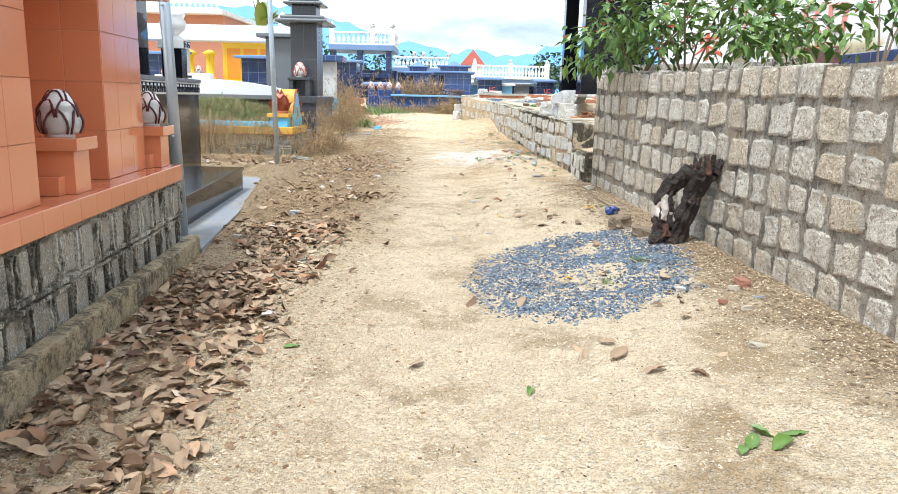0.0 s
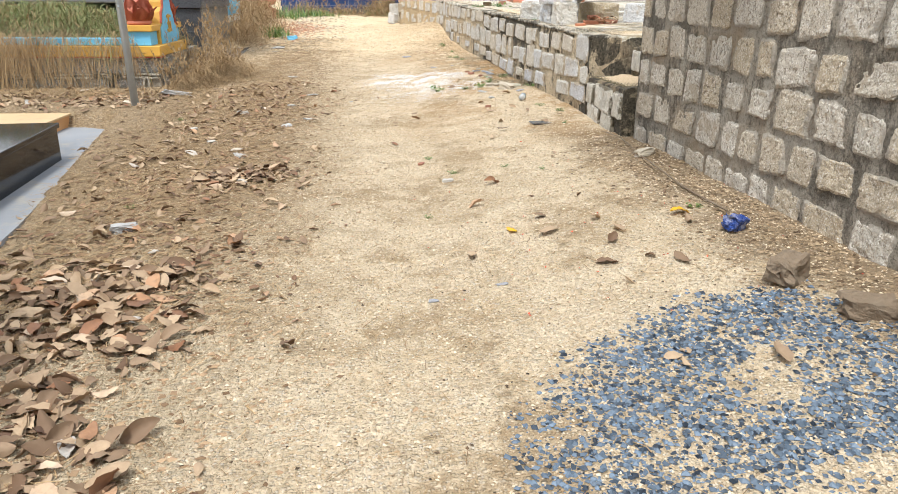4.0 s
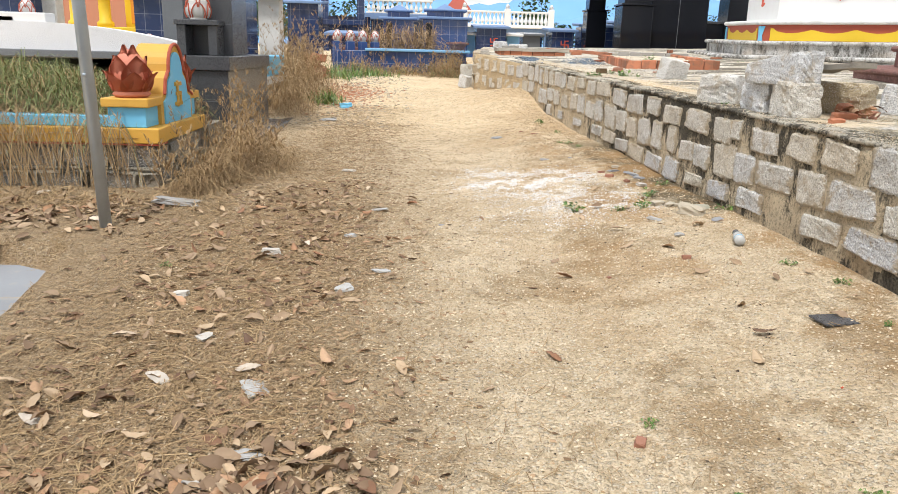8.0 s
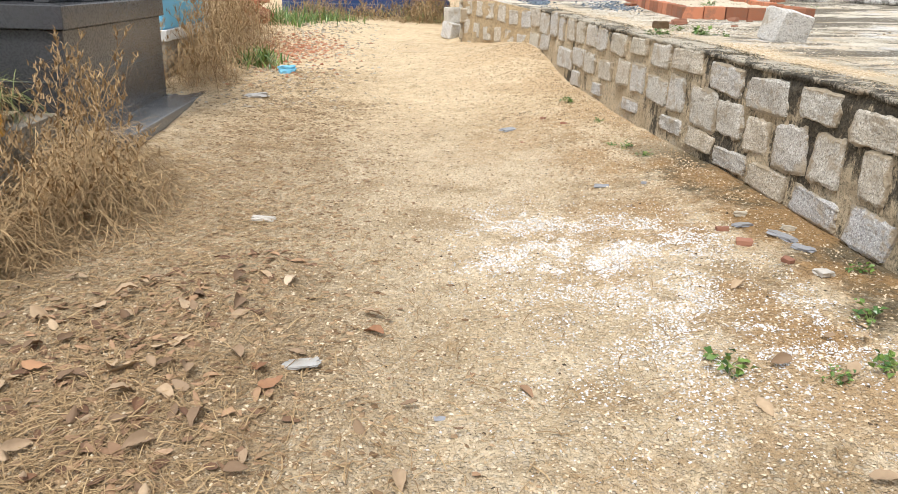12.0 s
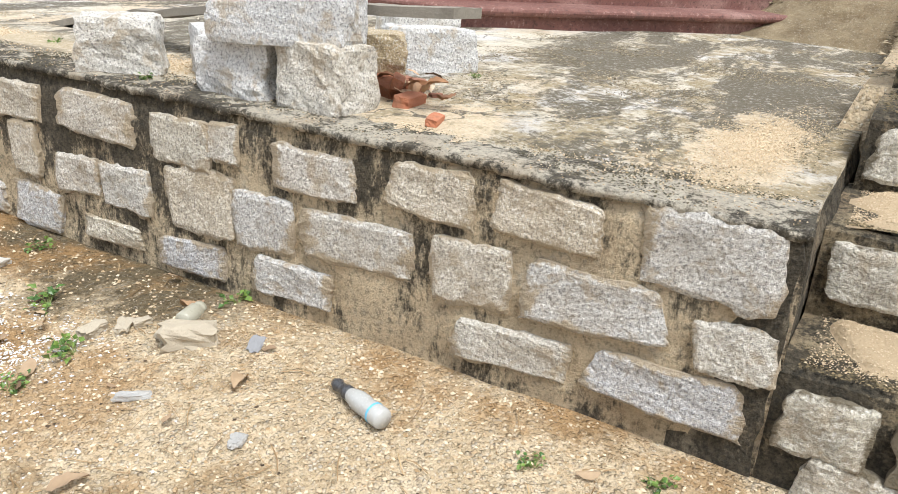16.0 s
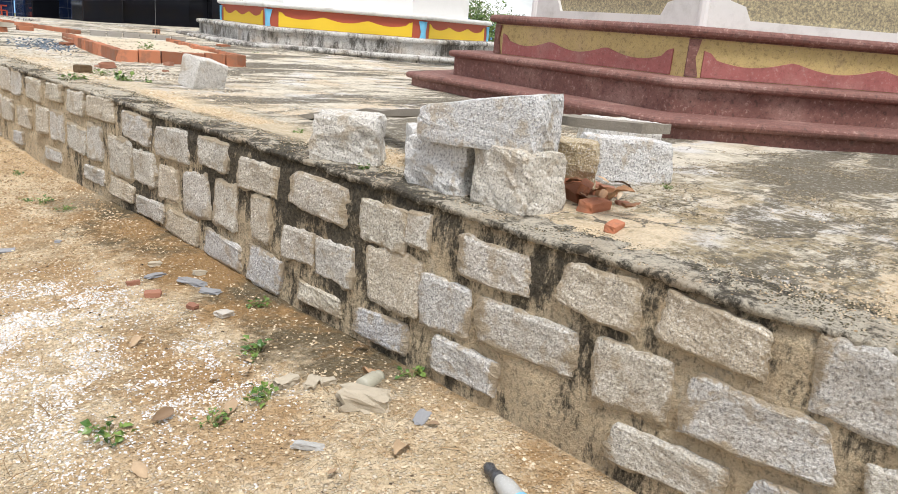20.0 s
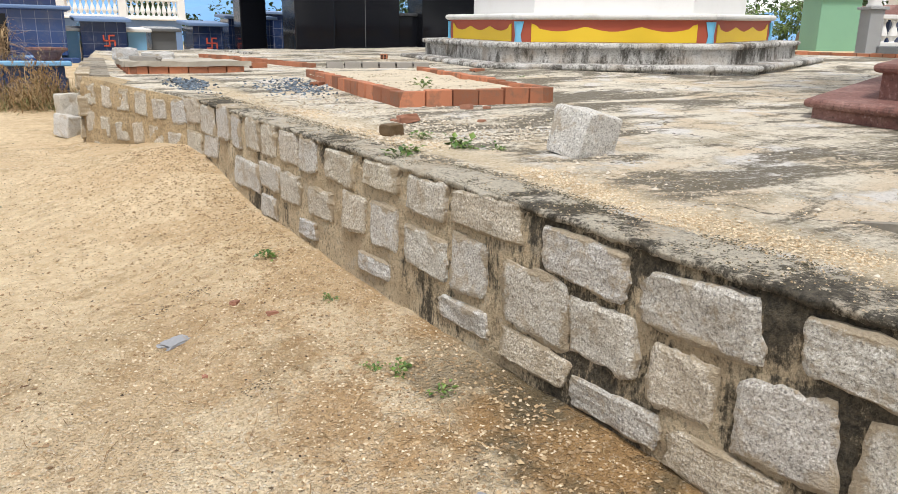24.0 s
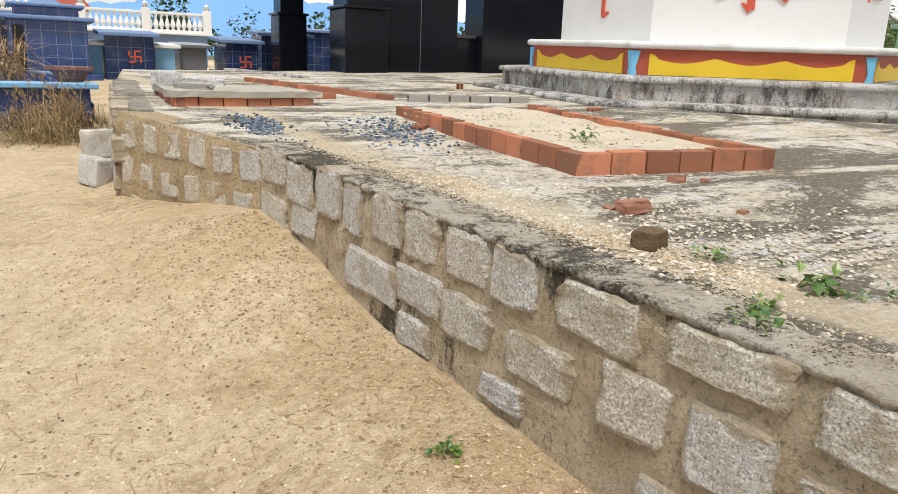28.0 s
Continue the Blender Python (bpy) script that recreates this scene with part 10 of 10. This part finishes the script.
rl = random.Random(55)
for k in range(16):
    x, y = 2.32 + rl.gauss(0, 0.10), 12.70 + rl.gauss(0, 0.09)
    s = rl.uniform(0.4, 0.8)
    ob = link("dry_leaf", LEAVES[rl.randrange(10)], None, m=pose(x, y, slab_z(x, y) + rl.uniform(0.02, 0.07), rl.gauss(0, 25), rl.gauss(0, 25), rl.uniform(0, 360)) @ Matrix.Diagonal((s, s, s, 1)))
    tagged(ob, "curled dry brown leaf among broken bricks", "leaf", "fallen leaves")
for k in range(290):
    x, y = leaf_spot(rl)
    if abs(x) < 0.75 and rl.random() < 0.6:
        continue
    s = rl.uniform(0.6, 1.2) if y < 8.2 else rl.uniform(0.45, 0.95)
    ob = link("dry_leaf", LEAVES[rl.randrange(10)], None, m=pose(x, y, ground_fine(x, y) + rl.uniform(0.0, 0.02), rl.gauss(0, 16), rl.gauss(0, 16), rl.uniform(0, 360)) @ Matrix.Diagonal((s, s, s, 1)))
    tagged(ob, "curled dry brown leaf on the littered verge", "leaf", "fallen leaves")


def leaf_drift():
    """The rest of the fallen leaves, past counting."""
    rs = random.Random(56)
    verts, faces = [], []
    co = [[tuple(v.co) for v in me.vertices] for me in LEAVES]
    fs = [[tuple(p.vertices) for p in me.polygons] for me in LEAVES]
    for _ in range(2500):
        x, y = leaf_spot(rs)
        if abs(x) < 0.75 and rs.random() < 0.8:
            continue
        k = rs.randrange(10)
        s = rs.uniform(0.35, 1.05) if y < 8.2 else rs.uniform(0.25, 0.8)
        m = pose(x, y, ground_fine(x, y) + rs.uniform(0, 0.025), rs.gauss(0, 18), rs.gauss(0, 18), rs.uniform(0, 360)) @ Matrix.Diagonal((s, s, s, 1))
        b = len(verts)
        verts += [tuple(m @ Vector(c)) for c in co[k]]
        faces += [tuple(i + b for i in f) for f in fs[k]]
    tagged(raw("leaf_litter", verts, faces, leaf_material("leaf_litter", (0.13, 0.072, 0.038), (0.64, 0.48, 0.31), rough=0.75), smooth=True), "drift of curled dry brown leaves", "leaves", kind="stuff")


leaf_drift()


def broken_leaves():
    """Trodden leaf pieces matted into the verge."""
    rs = random.Random(59)
    verts, faces = [], []
    co = [[tuple(v.co) for v in me.vertices] for me in LEAVES]
    fs = [[tuple(p.vertices) for p in me.polygons] for me in LEAVES]
    for _ in range(2600):
        y = rs.uniform(7.0, 14.5)
        x = max(-2.85, rs.gauss(-1.75, 0.48))
        if noise.noise(Vector((x * 1.5, y * 1.5, 5))) < -0.15:
            continue
        k = rs.randrange(10)
        s = rs.uniform(0.18, 0.62)
        m = pose(x, y, ground_fine(x, y) + rs.uniform(-0.002, 0.008), rs.gauss(0, 14), rs.gauss(0, 14), rs.uniform(0, 360)) @ Matrix.Diagonal((s, s * rs.uniform(0.5, 1.1), s * 0.6, 1))
        b, lo = len(verts), rs.choice((0, 0, 8, 12))
        verts += [tuple(m @ Vector(c)) for c in co[k]]
        faces += [tuple(i + b for i in f) for f in fs[k][lo:]]
    tagged(raw("leaf_pieces", verts, faces, leaf_material("trodden_leaf", (0.12, 0.06, 0.032), (0.52, 0.33, 0.19), rough=0.75), smooth=True), "trodden brown leaf pieces matted into the verge", "leaves", kind="stuff")


broken_leaves()


def straw_place(rs):
    y = rs.uniform(2.6, 20)
    if y < 7 and rs.random() < 0.6:
        y = rs.uniform(7, 13.5)
    return max(-3.0, rs.gauss(-1.75, 0.55)), y


def straw():
    rs = random.Random(57)
    verts, faces = [], []
    for _ in range(42000):
        x, y = straw_place(rs)
        if rs.random() < 0.06:
            x = rs.uniform(-0.8, 1.6)
        a, l, w = rs.uniform(0, 6.283), rs.uniform(0.03, 0.14), rs.uniform(0.0006, 0.0019)
        dx, dy = math.cos(a), math.sin(a)
        z = ground_fine(x, y) + rs.uniform(0.002, 0.014)
        bend = rs.uniform(-0.3, 0.3) * l
        b = len(verts)
        for i in range(4):
            u = i / 3
            px, py = x + dx * l * u - dy * bend * u * u, y + dy * l * u + dx * bend * u * u
            pz = z + 0.012 * math.sin(u * 3.14) * rs.random()
            verts += [(px - dy * w, py + dx * w, pz), (px + dy * w, py - dx * w, pz + w * 0.5)]
        faces += [(b + 2 * i, b + 2 * i + 1, b + 2 * i + 3, b + 2 * i + 2) for i in range(3)]
    tagged(raw("straw_litter", verts, faces, M_STRAW), "scattered straw and dead grass on the verge", "straw", kind="stuff")


straw()


# ---------------------------------------------------------------- single finds on the ground
def weed(x, y, z, s, seed, label="small green weed in the gravel"):
    rs = random.Random(seed)
    t = thing("weed", x, y, z, label, "weed", "small weeds")
    pts = []
    for k in range(7):
        a = rs.uniform(0, 6.28)
        e = Vector((x + math.cos(a) * s * rs.uniform(0.4, 1.0), y + math.sin(a) * s * rs.uniform(0.4, 1.0), z + s * rs.uniform(0.12, 0.45)))
        part("stem", tube([(x, y, z - 0.01), tuple(Vector((x, y, z)).lerp(e, 0.5) + Vector((0, 0, s * 0.1))), tuple(e)], [0.003, 0.002, 0.0015], 5), M_GRASS_GREEN, t)
        pts += [(e, (math.cos(a), math.sin(a), 0.4))] * 3 + [(Vector((x, y, z + 0.01)).lerp(e, 0.6), (math.cos(a), math.sin(a), 0.3))] * 2
    v, f = leaf_cloud(pts, s * 0.42, rs, 1, "petal", 0.0)
    raw("leaves", v, f, M_LEAF, t)


WEEDS = ((1.18, 13.49, 0.12), (1.04, 13.11, 0.11), (0.81, 13.10, 0.08), (1.60, 12.94, 0.09), (0.5, 13.25, 0.12), (1.45, 14.0, 0.08), (0.95, 18.1, 0.11), (1.07, 17.31, 0.07), (0.94, 16.47, 0.07), (1.02, 16.38, 0.09), (1.11, 16.15, 0.08), (0.35, 9.6, 0.06), (0.2, 10.1, 0.05), (0.75, 9.55, 0.05), (1.62, 8.0, 0.06), (1.15, 5.2, 0.09), (1.5, 5.7, 0.1), (1.0, 9.3, 0.04), (1.45, 11.6, 0.06), (1.6, 11.3, 0.07), (1.5, 10.7, 0.05), (-2.3, 12.0, 0.06), (-1.9, 9.0, 0.05), (0.1, 8.6, 0.04))
for i, (x, y, s) in enumerate(WEEDS):
    weed(x, y, ground_fine(x, y), s * 0.62, 800 + i)
for i, (x, y, s) in enumerate(((1.45, 17.27, 0.15), (1.88, 17.47, 0.20), (1.94, 17.33, 0.10), (2.02, 17.22, 0.11), (1.85, 17.8, 0.13), (1.55, 17.36, 0.12), (3.0, 20.0, 0.2), (2.35, 13.05, 0.06), (2.95, 12.75, 0.06), (1.75, 13.6, 0.08), (2.0, 14.6, 0.07), (5.2, 21.6, 0.12))):
    weed(x, y, slab_z(x, y) + (0.1 if y == 20.0 else 0), s * 0.5, 830 + i, "green weed growing on the platform")


def burnt_stump():
    t = thing("burnt_stump", 1.84, 6.26, 0.3, "charred forked tree stump leaning on the granite wall", "tree stump")

    def limb(pts, rad, seed, gnarl=1.0):
        """A burnt limb: long furrows along the grain, knots and a flaking skin."""
        n = 26
        fine_p, fine_r = [], []
        for k in range(len(pts) - 1):
            for i in range(9):
                u = i / 9
                fine_p.append(Vector(pts[k]).lerp(Vector(pts[k + 1]), u))
                fine_r.append(rad[k] + (rad[k + 1] - rad[k]) * u)
        fine_p.append(Vector(pts[-1]))
        fine_r.append(rad[-1])
        bm = tube([tuple(p) for p in fine_p], fine_r, n)
        for v in bm.verts:
            c = min(fine_p, key=lambda p: (p - v.co).length_squared)
            d = v.co - c
            if d.length < 1e-4:
                continue
            a = math.atan2(d.y, d.x)
            furrow = noise.noise(Vector((a * 3.2, v.co.z * 2.2, seed))) * 0.30 + noise.noise(Vector((a * 8.0, v.co.z * 6, seed + 4))) * 0.22
            knot = noise.noise(v.co * 9 + Vector((seed, 0, 0))) * 0.45
            v.co = c + d * (1 + gnarl * (furrow + knot)) + noise.noise_vector(v.co * 24) * 0.014 + noise.noise_vector(v.co * 60) * 0.008
        return bm
    part("foot", limb([(1.82, 6.28, 0.24), (1.83, 6.27, 0.34), (1.84, 6.26, 0.44)], [0.11, 0.12, 0.10], 1), M_BARK, t)
    part("left_limb", limb([(1.85, 6.27, 0.26), (1.825, 6.27, 0.44), (1.82, 6.28, 0.58), (1.845, 6.27, 0.72), (1.90, 6.24, 0.83), (1.97, 6.19, 0.90), (2.05, 6.13, 0.92)], [0.085, 0.085, 0.08, 0.075, 0.07, 0.075, 0.06], 2, 1.5), M_BARK, t)
    part("right_limb", limb([(1.88, 6.25, 0.26), (1.955, 6.21, 0.46), (2.01, 6.17, 0.64), (2.05, 6.13, 0.82), (2.08, 6.11, 0.95)], [0.085, 0.075, 0.068, 0.075, 0.10], 3, 1.3), M_BARK, t)
    for k in range(22):
        a = k * 0.86
        r = 0.04 + 0.055 * (k % 3) / 2
        h = 0.03 + 0.055 * abs(math.sin(k * 2.3)) + (0.04 if math.cos(a) > 0.3 else 0)
        base = (2.085 + r * math.cos(a), 6.11 + r * math.sin(a), 0.94)
        tip = (base[0] + 0.035 * math.cos(a) + 0.02, base[1] + 0.03 * math.sin(a), 0.97 + h)
        part("splinter", limb([base, tip], [0.03, 0.006], 4 + k, 1.0), M_BARK if k % 4 else M_CHAR_RED, t)
    part("broken_knot", limb([(1.83, 6.20, 0.40), (1.82, 6.18, 0.50)], [0.05, 0.03], 60, 1.6), M_CHAR_RED, t)
    x, y, z = 1.86, 6.24, 0.30
    bag = rough_block("plastic_bag", x - 0.02, y + 0.02, z + 0.20, 0.16, 0.14, 0.2, 20, "crumpled clear plastic bag stuck in the stump", plain("clear_plastic", (0.62, 0.55, 0.48), 0.25, 0, 0.25, 20, 0.5, 0.01), 640, 0, 0, 0.12, 0.3, "bag", "plastic rubbish", 5)
    rough_block("wood_chunk", 1.62, 6.95, 0.31, 0.19, 0.12, 0.12, 35, "weathered chunk of wood by the wall foot", M_TRUNK, 641, 0, 0, 0.1, 0.3, "wood", "wood scraps", 5)
    rough_block("wood_chunk", 1.75, 6.55, 0.30, 0.2, 0.12, 0.09, -20, "weathered chunk of wood by the wall foot", M_TRUNK, 642, 0, 0, 0.1, 0.3, "wood", "wood scraps", 5)


burnt_stump()

# crushed blue and white can
rough_block("crushed_can", 1.66, 7.62, ground_z(1.66, 7.62) - 0.01, 0.12, 0.085, 0.085, 35, "crushed blue and white drink can on the sand", plain("blue_foil", (0.035, 0.085, 0.34), 0.3, 0.4, 0.5, 30, 0.8, 0.01, grime=0.95, grime_c=(0.70, 0.72, 0.78)), 643, 20, 12, 0.13, 0.3, "can", "rubbish", 6)


def bottle():
    t = thing("plastic_bottle", 1.36, 12.2, 0.44, "dusty clear plastic bottle with a blue band lying on the sand", "bottle")
    m = Matrix.Translation((1.37, 12.15, 0.475)) @ Matrix.Rotation(radians(74), 4, "Z") @ Matrix.Rotation(radians(90), 4, "Y")
    prof = [(0.03, -0.11), (0.034, -0.1), (0.033, -0.04), (0.03, -0.03), (0.033, -0.02), (0.033, 0.02), (0.026, 0.05), (0.014, 0.08), (0.014, 0.1)]
    b = part("body", lathe(prof, 16, m), plain("cloudy_plastic", (0.50, 0.51, 0.50), 0.25, 0, 0.2, 20, 0.2), t, "", True)
    part("band", lathe([(0.0345, -0.07), (0.0345, -0.062)], 16, m), M_SKYBLUE, b)
    part("neck", lathe([(0.02, 0.06), (0.024, 0.07), (0.024, 0.085), (0.018, 0.09), (0.018, 0.12), (0.022, 0.13), (0.015, 0.15)], 12, m), M_GREYTILE, t, "dark grey neck and cap", True)
    j = thing("glass_jar", 1.43, 13.0, 0.45, "small dusty glass jar lying by the wall foot", "jar")
    mj = Matrix.Translation((1.43, 13.0, 0.485)) @ Matrix.Rotation(radians(20), 4, "Z") @ Matrix.Rotation(radians(90), 4, "Y")
    part("body", lathe([(0.03, -0.06), (0.035, -0.05), (0.035, 0.03), (0.025, 0.045), (0.028, 0.05), (0.028, 0.065)], 14, mj), plain("dusty_glass", (0.45, 0.44, 0.36), 0.3, 0, 0.2, 20, 0.2), j, "", True)


bottle()
M_PLASTIC = plain("crumpled_white_plastic", (0.50, 0.50, 0.49), 0.35, 0, 0.3, 25, 0.6, 0.01, grime=0.5, grime_c=(0.36, 0.29, 0.20))
M_PAPER = plain("white_paper", (0.56, 0.53, 0.48), 0.7, 0, 0.25, 20, 0.3, 0.005, grime=0.45, grime_c=(0.38, 0.30, 0.20))
M_CHIPTILE = plain("blue_grey_tile_shard", (0.30, 0.31, 0.33), 0.4, 0, 0.2, 20, 0.1)
M_RUBBLE = plain("pale_rubble", (0.52, 0.46, 0.36), 0.9, 0, 0.25, 20, 0.6, 0.01)


def scrap(name, x, y, sx, sy, sz, rz, label, material, seed, category, group, rough=0.12, on=None, cuts=4):
    rough_block(name, x, y, (on if on is not None else ground_fine(x, y)) - sz * 0.15, sx, sy, sz, rz, label, material, seed, rng.uniform(-8, 8), rng.uniform(-8, 8), rough, 0.3, category, group, cuts)


for i, (x, y, sx, sy, sz, rz, mt) in enumerate(((-2.69, 13.45, 0.32, 0.18, 0.05, 10, 0), (-1.8, 8.54, 0.14, 0.10, 0.05, 30, 0), (-1.5, 8.1, 0.05, 0.03, 0.01, 50, 1), (-2.1, 7.2, 0.08, 0.06, 0.02, 20, 1), (-1.35, 7.15, 0.11, 0.05, 0.015, -10, 1), (-1.69, 12.23, 0.11, 0.08, 0.03, 12, 1), (-1.15, 11.6, 0.10, 0.08, 0.02, 40, 0), (-1.2, 12.6, 0.09, 0.07, 0.015, 70, 0), (-0.95, 11.9, 0.10, 0.06, 0.015, 20, 0), (-1.05, 13.4, 0.12, 0.07, 0.015, 0, 0), (-1.4, 10.4, 0.14, 0.09, 0.015, 120, 0), (-1.3, 9.9, 0.1, 0.07, 0.012, 30, 0), (-1.45, 15.0, 0.12, 0.07, 0.02, 10, 1), (0.3, 9.38, 0.08, 0.03, 0.025, 5, 1), (1.24, 13.95, 0.07, 0.05, 0.03, 20, 1), (1.05, 12.35, 0.06, 0.04, 0.02, 35, 0), (1.0, 12.75, 0.10, 0.03, 0.02, -40, 0), (1.58, 4.9, 0.06, 0.05, 0.03, 15, 1), (-2.08, 18.45, 0.2, 0.12, 0.04, 5, 0), (-1.75, 10.9, 0.08, 0.05, 0.02, 60, 1), (-2.05, 11.5, 0.07, 0.05, 0.03, 0, 1))):
    scrap("plastic_scrap" if mt == 0 else "paper_scrap", x, y, sx, sy, sz, rz, "crumpled translucent plastic trodden into the verge" if mt == 0 else "scrap of white paper on the ground", (M_PLASTIC, M_PAPER)[mt], 660 + i, "litter", "scraps of litter")
for i, (x, y, s, rz, mt) in enumerate(((1.31, 12.87, 0.14, -40, 0), (1.15, 13.17, 0.07, 10, 0), (1.22, 13.1, 0.06, 40, 0), (1.28, 13.08, 0.05, 0, 0), (1.43, 12.67, 0.06, 30, 1), (1.27, 14.4, 0.1, -50, 1), (1.30, 14.25, 0.08, -60, 1), (1.15, 14.6, 0.07, 15, 1), (0.62, 15.5, 0.07, 5, 1), (0.9, 15.5, 0.05, 60, 1), (0.27, 17.29, 0.10, 25, 1), (1.35, 14.5, 0.05, 0, 0), (1.2, 14.75, 0.05, 0, 0), (0.05, 7.3, 0.035, 0, 1), (0.4, 7.4, 0.04, 0, 1), (1.66, 3.78, 0.05, 0, 0), (1.92, 4.83, 0.06, 0, 0), (2.0, 4.6, 0.05, 0, 1), (1.85, 4.4, 0.05, 0, 0), (1.75, 9.25, 0.1, 30, 0), (-0.55, 13.1, 0.03, 0, 1))):
    scrap("rubble" if mt == 0 else "tile_shard", x, y, s * 1.3, s * 0.7, s * (0.5 if mt == 0 else 0.2), rz, "pale lump of broken mortar on the sand" if mt == 0 else "blue grey tile shard on the sand", M_RUBBLE if mt == 0 else M_CHIPTILE, 690 + i, "rubble", "rubble along the wall foot")
scrap("plastic_scrap", -1.97, 19.86, 0.17, 0.12, 0.08, 15, "crumpled sky blue plastic bag on the verge", M_SKYBLUE, 655, "litter", "scraps of litter")
sq = box(-0.09, 0.09, -0.07, 0.07, 0, 0.012, 0.003, pose(1.29, 10.8, ground_fine(1.29, 10.8) + 0.002, 0, 0, 8))
tagged(part("black_tile", sq, M_GREYTILE, None), "small black square of slate on the gravel", "tile")


def branch():
    t = thing("fallen_branch", 1.72, 9.0, 0.4, "thin dead branch lying on the sand", "branch")
    pts = [(1.70 + 0.03 * math.sin(i), 10.05 - 0.28 * i, ground_z(1.7, 10.05 - 0.28 * i) + 0.03 + 0.012 * math.sin(i * 1.7)) for i in range(9)]
    b = part("stem", tube(pts, [0.0035 + 0.0004 * i for i in range(9)], 6), M_TRUNK, t)
    for i in (1, 3, 5):
        p = Vector(pts[i])
        part("twig", tube([tuple(p), tuple(p + Vector((-0.12, 0.14, 0.03)))], [0.003, 0.002], 5), M_TRUNK, b)


branch()
M_YLEAF = plain("yellow_leaf", (0.72, 0.42, 0.02), 0.5, 0, 0.15, 20, 0.2)
for i, (x, y, s, c) in enumerate(((1.51, 7.93, 1.1, 0), (0.56, 8.07, 0.8, 0), (0.9, 5.4, 0.6, 0), (1.24, 2.76, 1.0, 1), (1.34, 2.72, 1.0, 1), (1.42, 2.80, 0.9, 1), (1.30, 2.83, 0.9, 1), (1.18, 2.70, 0.8, 1), (0.42, 3.45, 0.7, 1), (-0.9, 4.1, 0.8, 1))):
    me = leaf_mesh(900 + i, 0.12, 0.06)
    ob = link("fresh_leaf", me, M_YLEAF if c == 0 else M_LEAF, m=pose(x, y, ground_fine(x, y) + 0.004, rng.gauss(0, 8), rng.gauss(0, 8), rng.uniform(0, 360)) @ Matrix.Diagonal((s, s, s, 1)))
    tagged(ob, "fallen yellow leaf on the gravel" if c == 0 else "fallen fresh green leaf on the gravel", "leaf", "fresh fallen leaves")
v, f = leaf_cloud([(on_ground(rl.gauss(1.1, 0.5), rl.gauss(8.0, 0.8)), (0, 0, 1)) for _ in range(60)], 0.012, rl, 2, "petal", 0.4)
tagged(raw("fallen_petals", v, f, M_FLOWER), "scattered red petals on the gravel", "petals", kind="stuff")
# bricks heaped at the end of the verge
heap = thing("brick_heap", -3.2, 24.3, 0.95, "small heap of orange bricks at the end of the verge", "bricks")
for k in range(22):
    c = (-3.2 + rng.gauss(0, 0.17), 24.3 + rng.gauss(0, 0.2))
    link("brick", BRICK_ME[k % 5], None, heap, m=pose(c[0], c[1], ground_z(*c) + 0.02 + 0.11 * (k % 4) , rng.uniform(-30, 30), rng.uniform(-30, 30), rng.uniform(0, 180)))
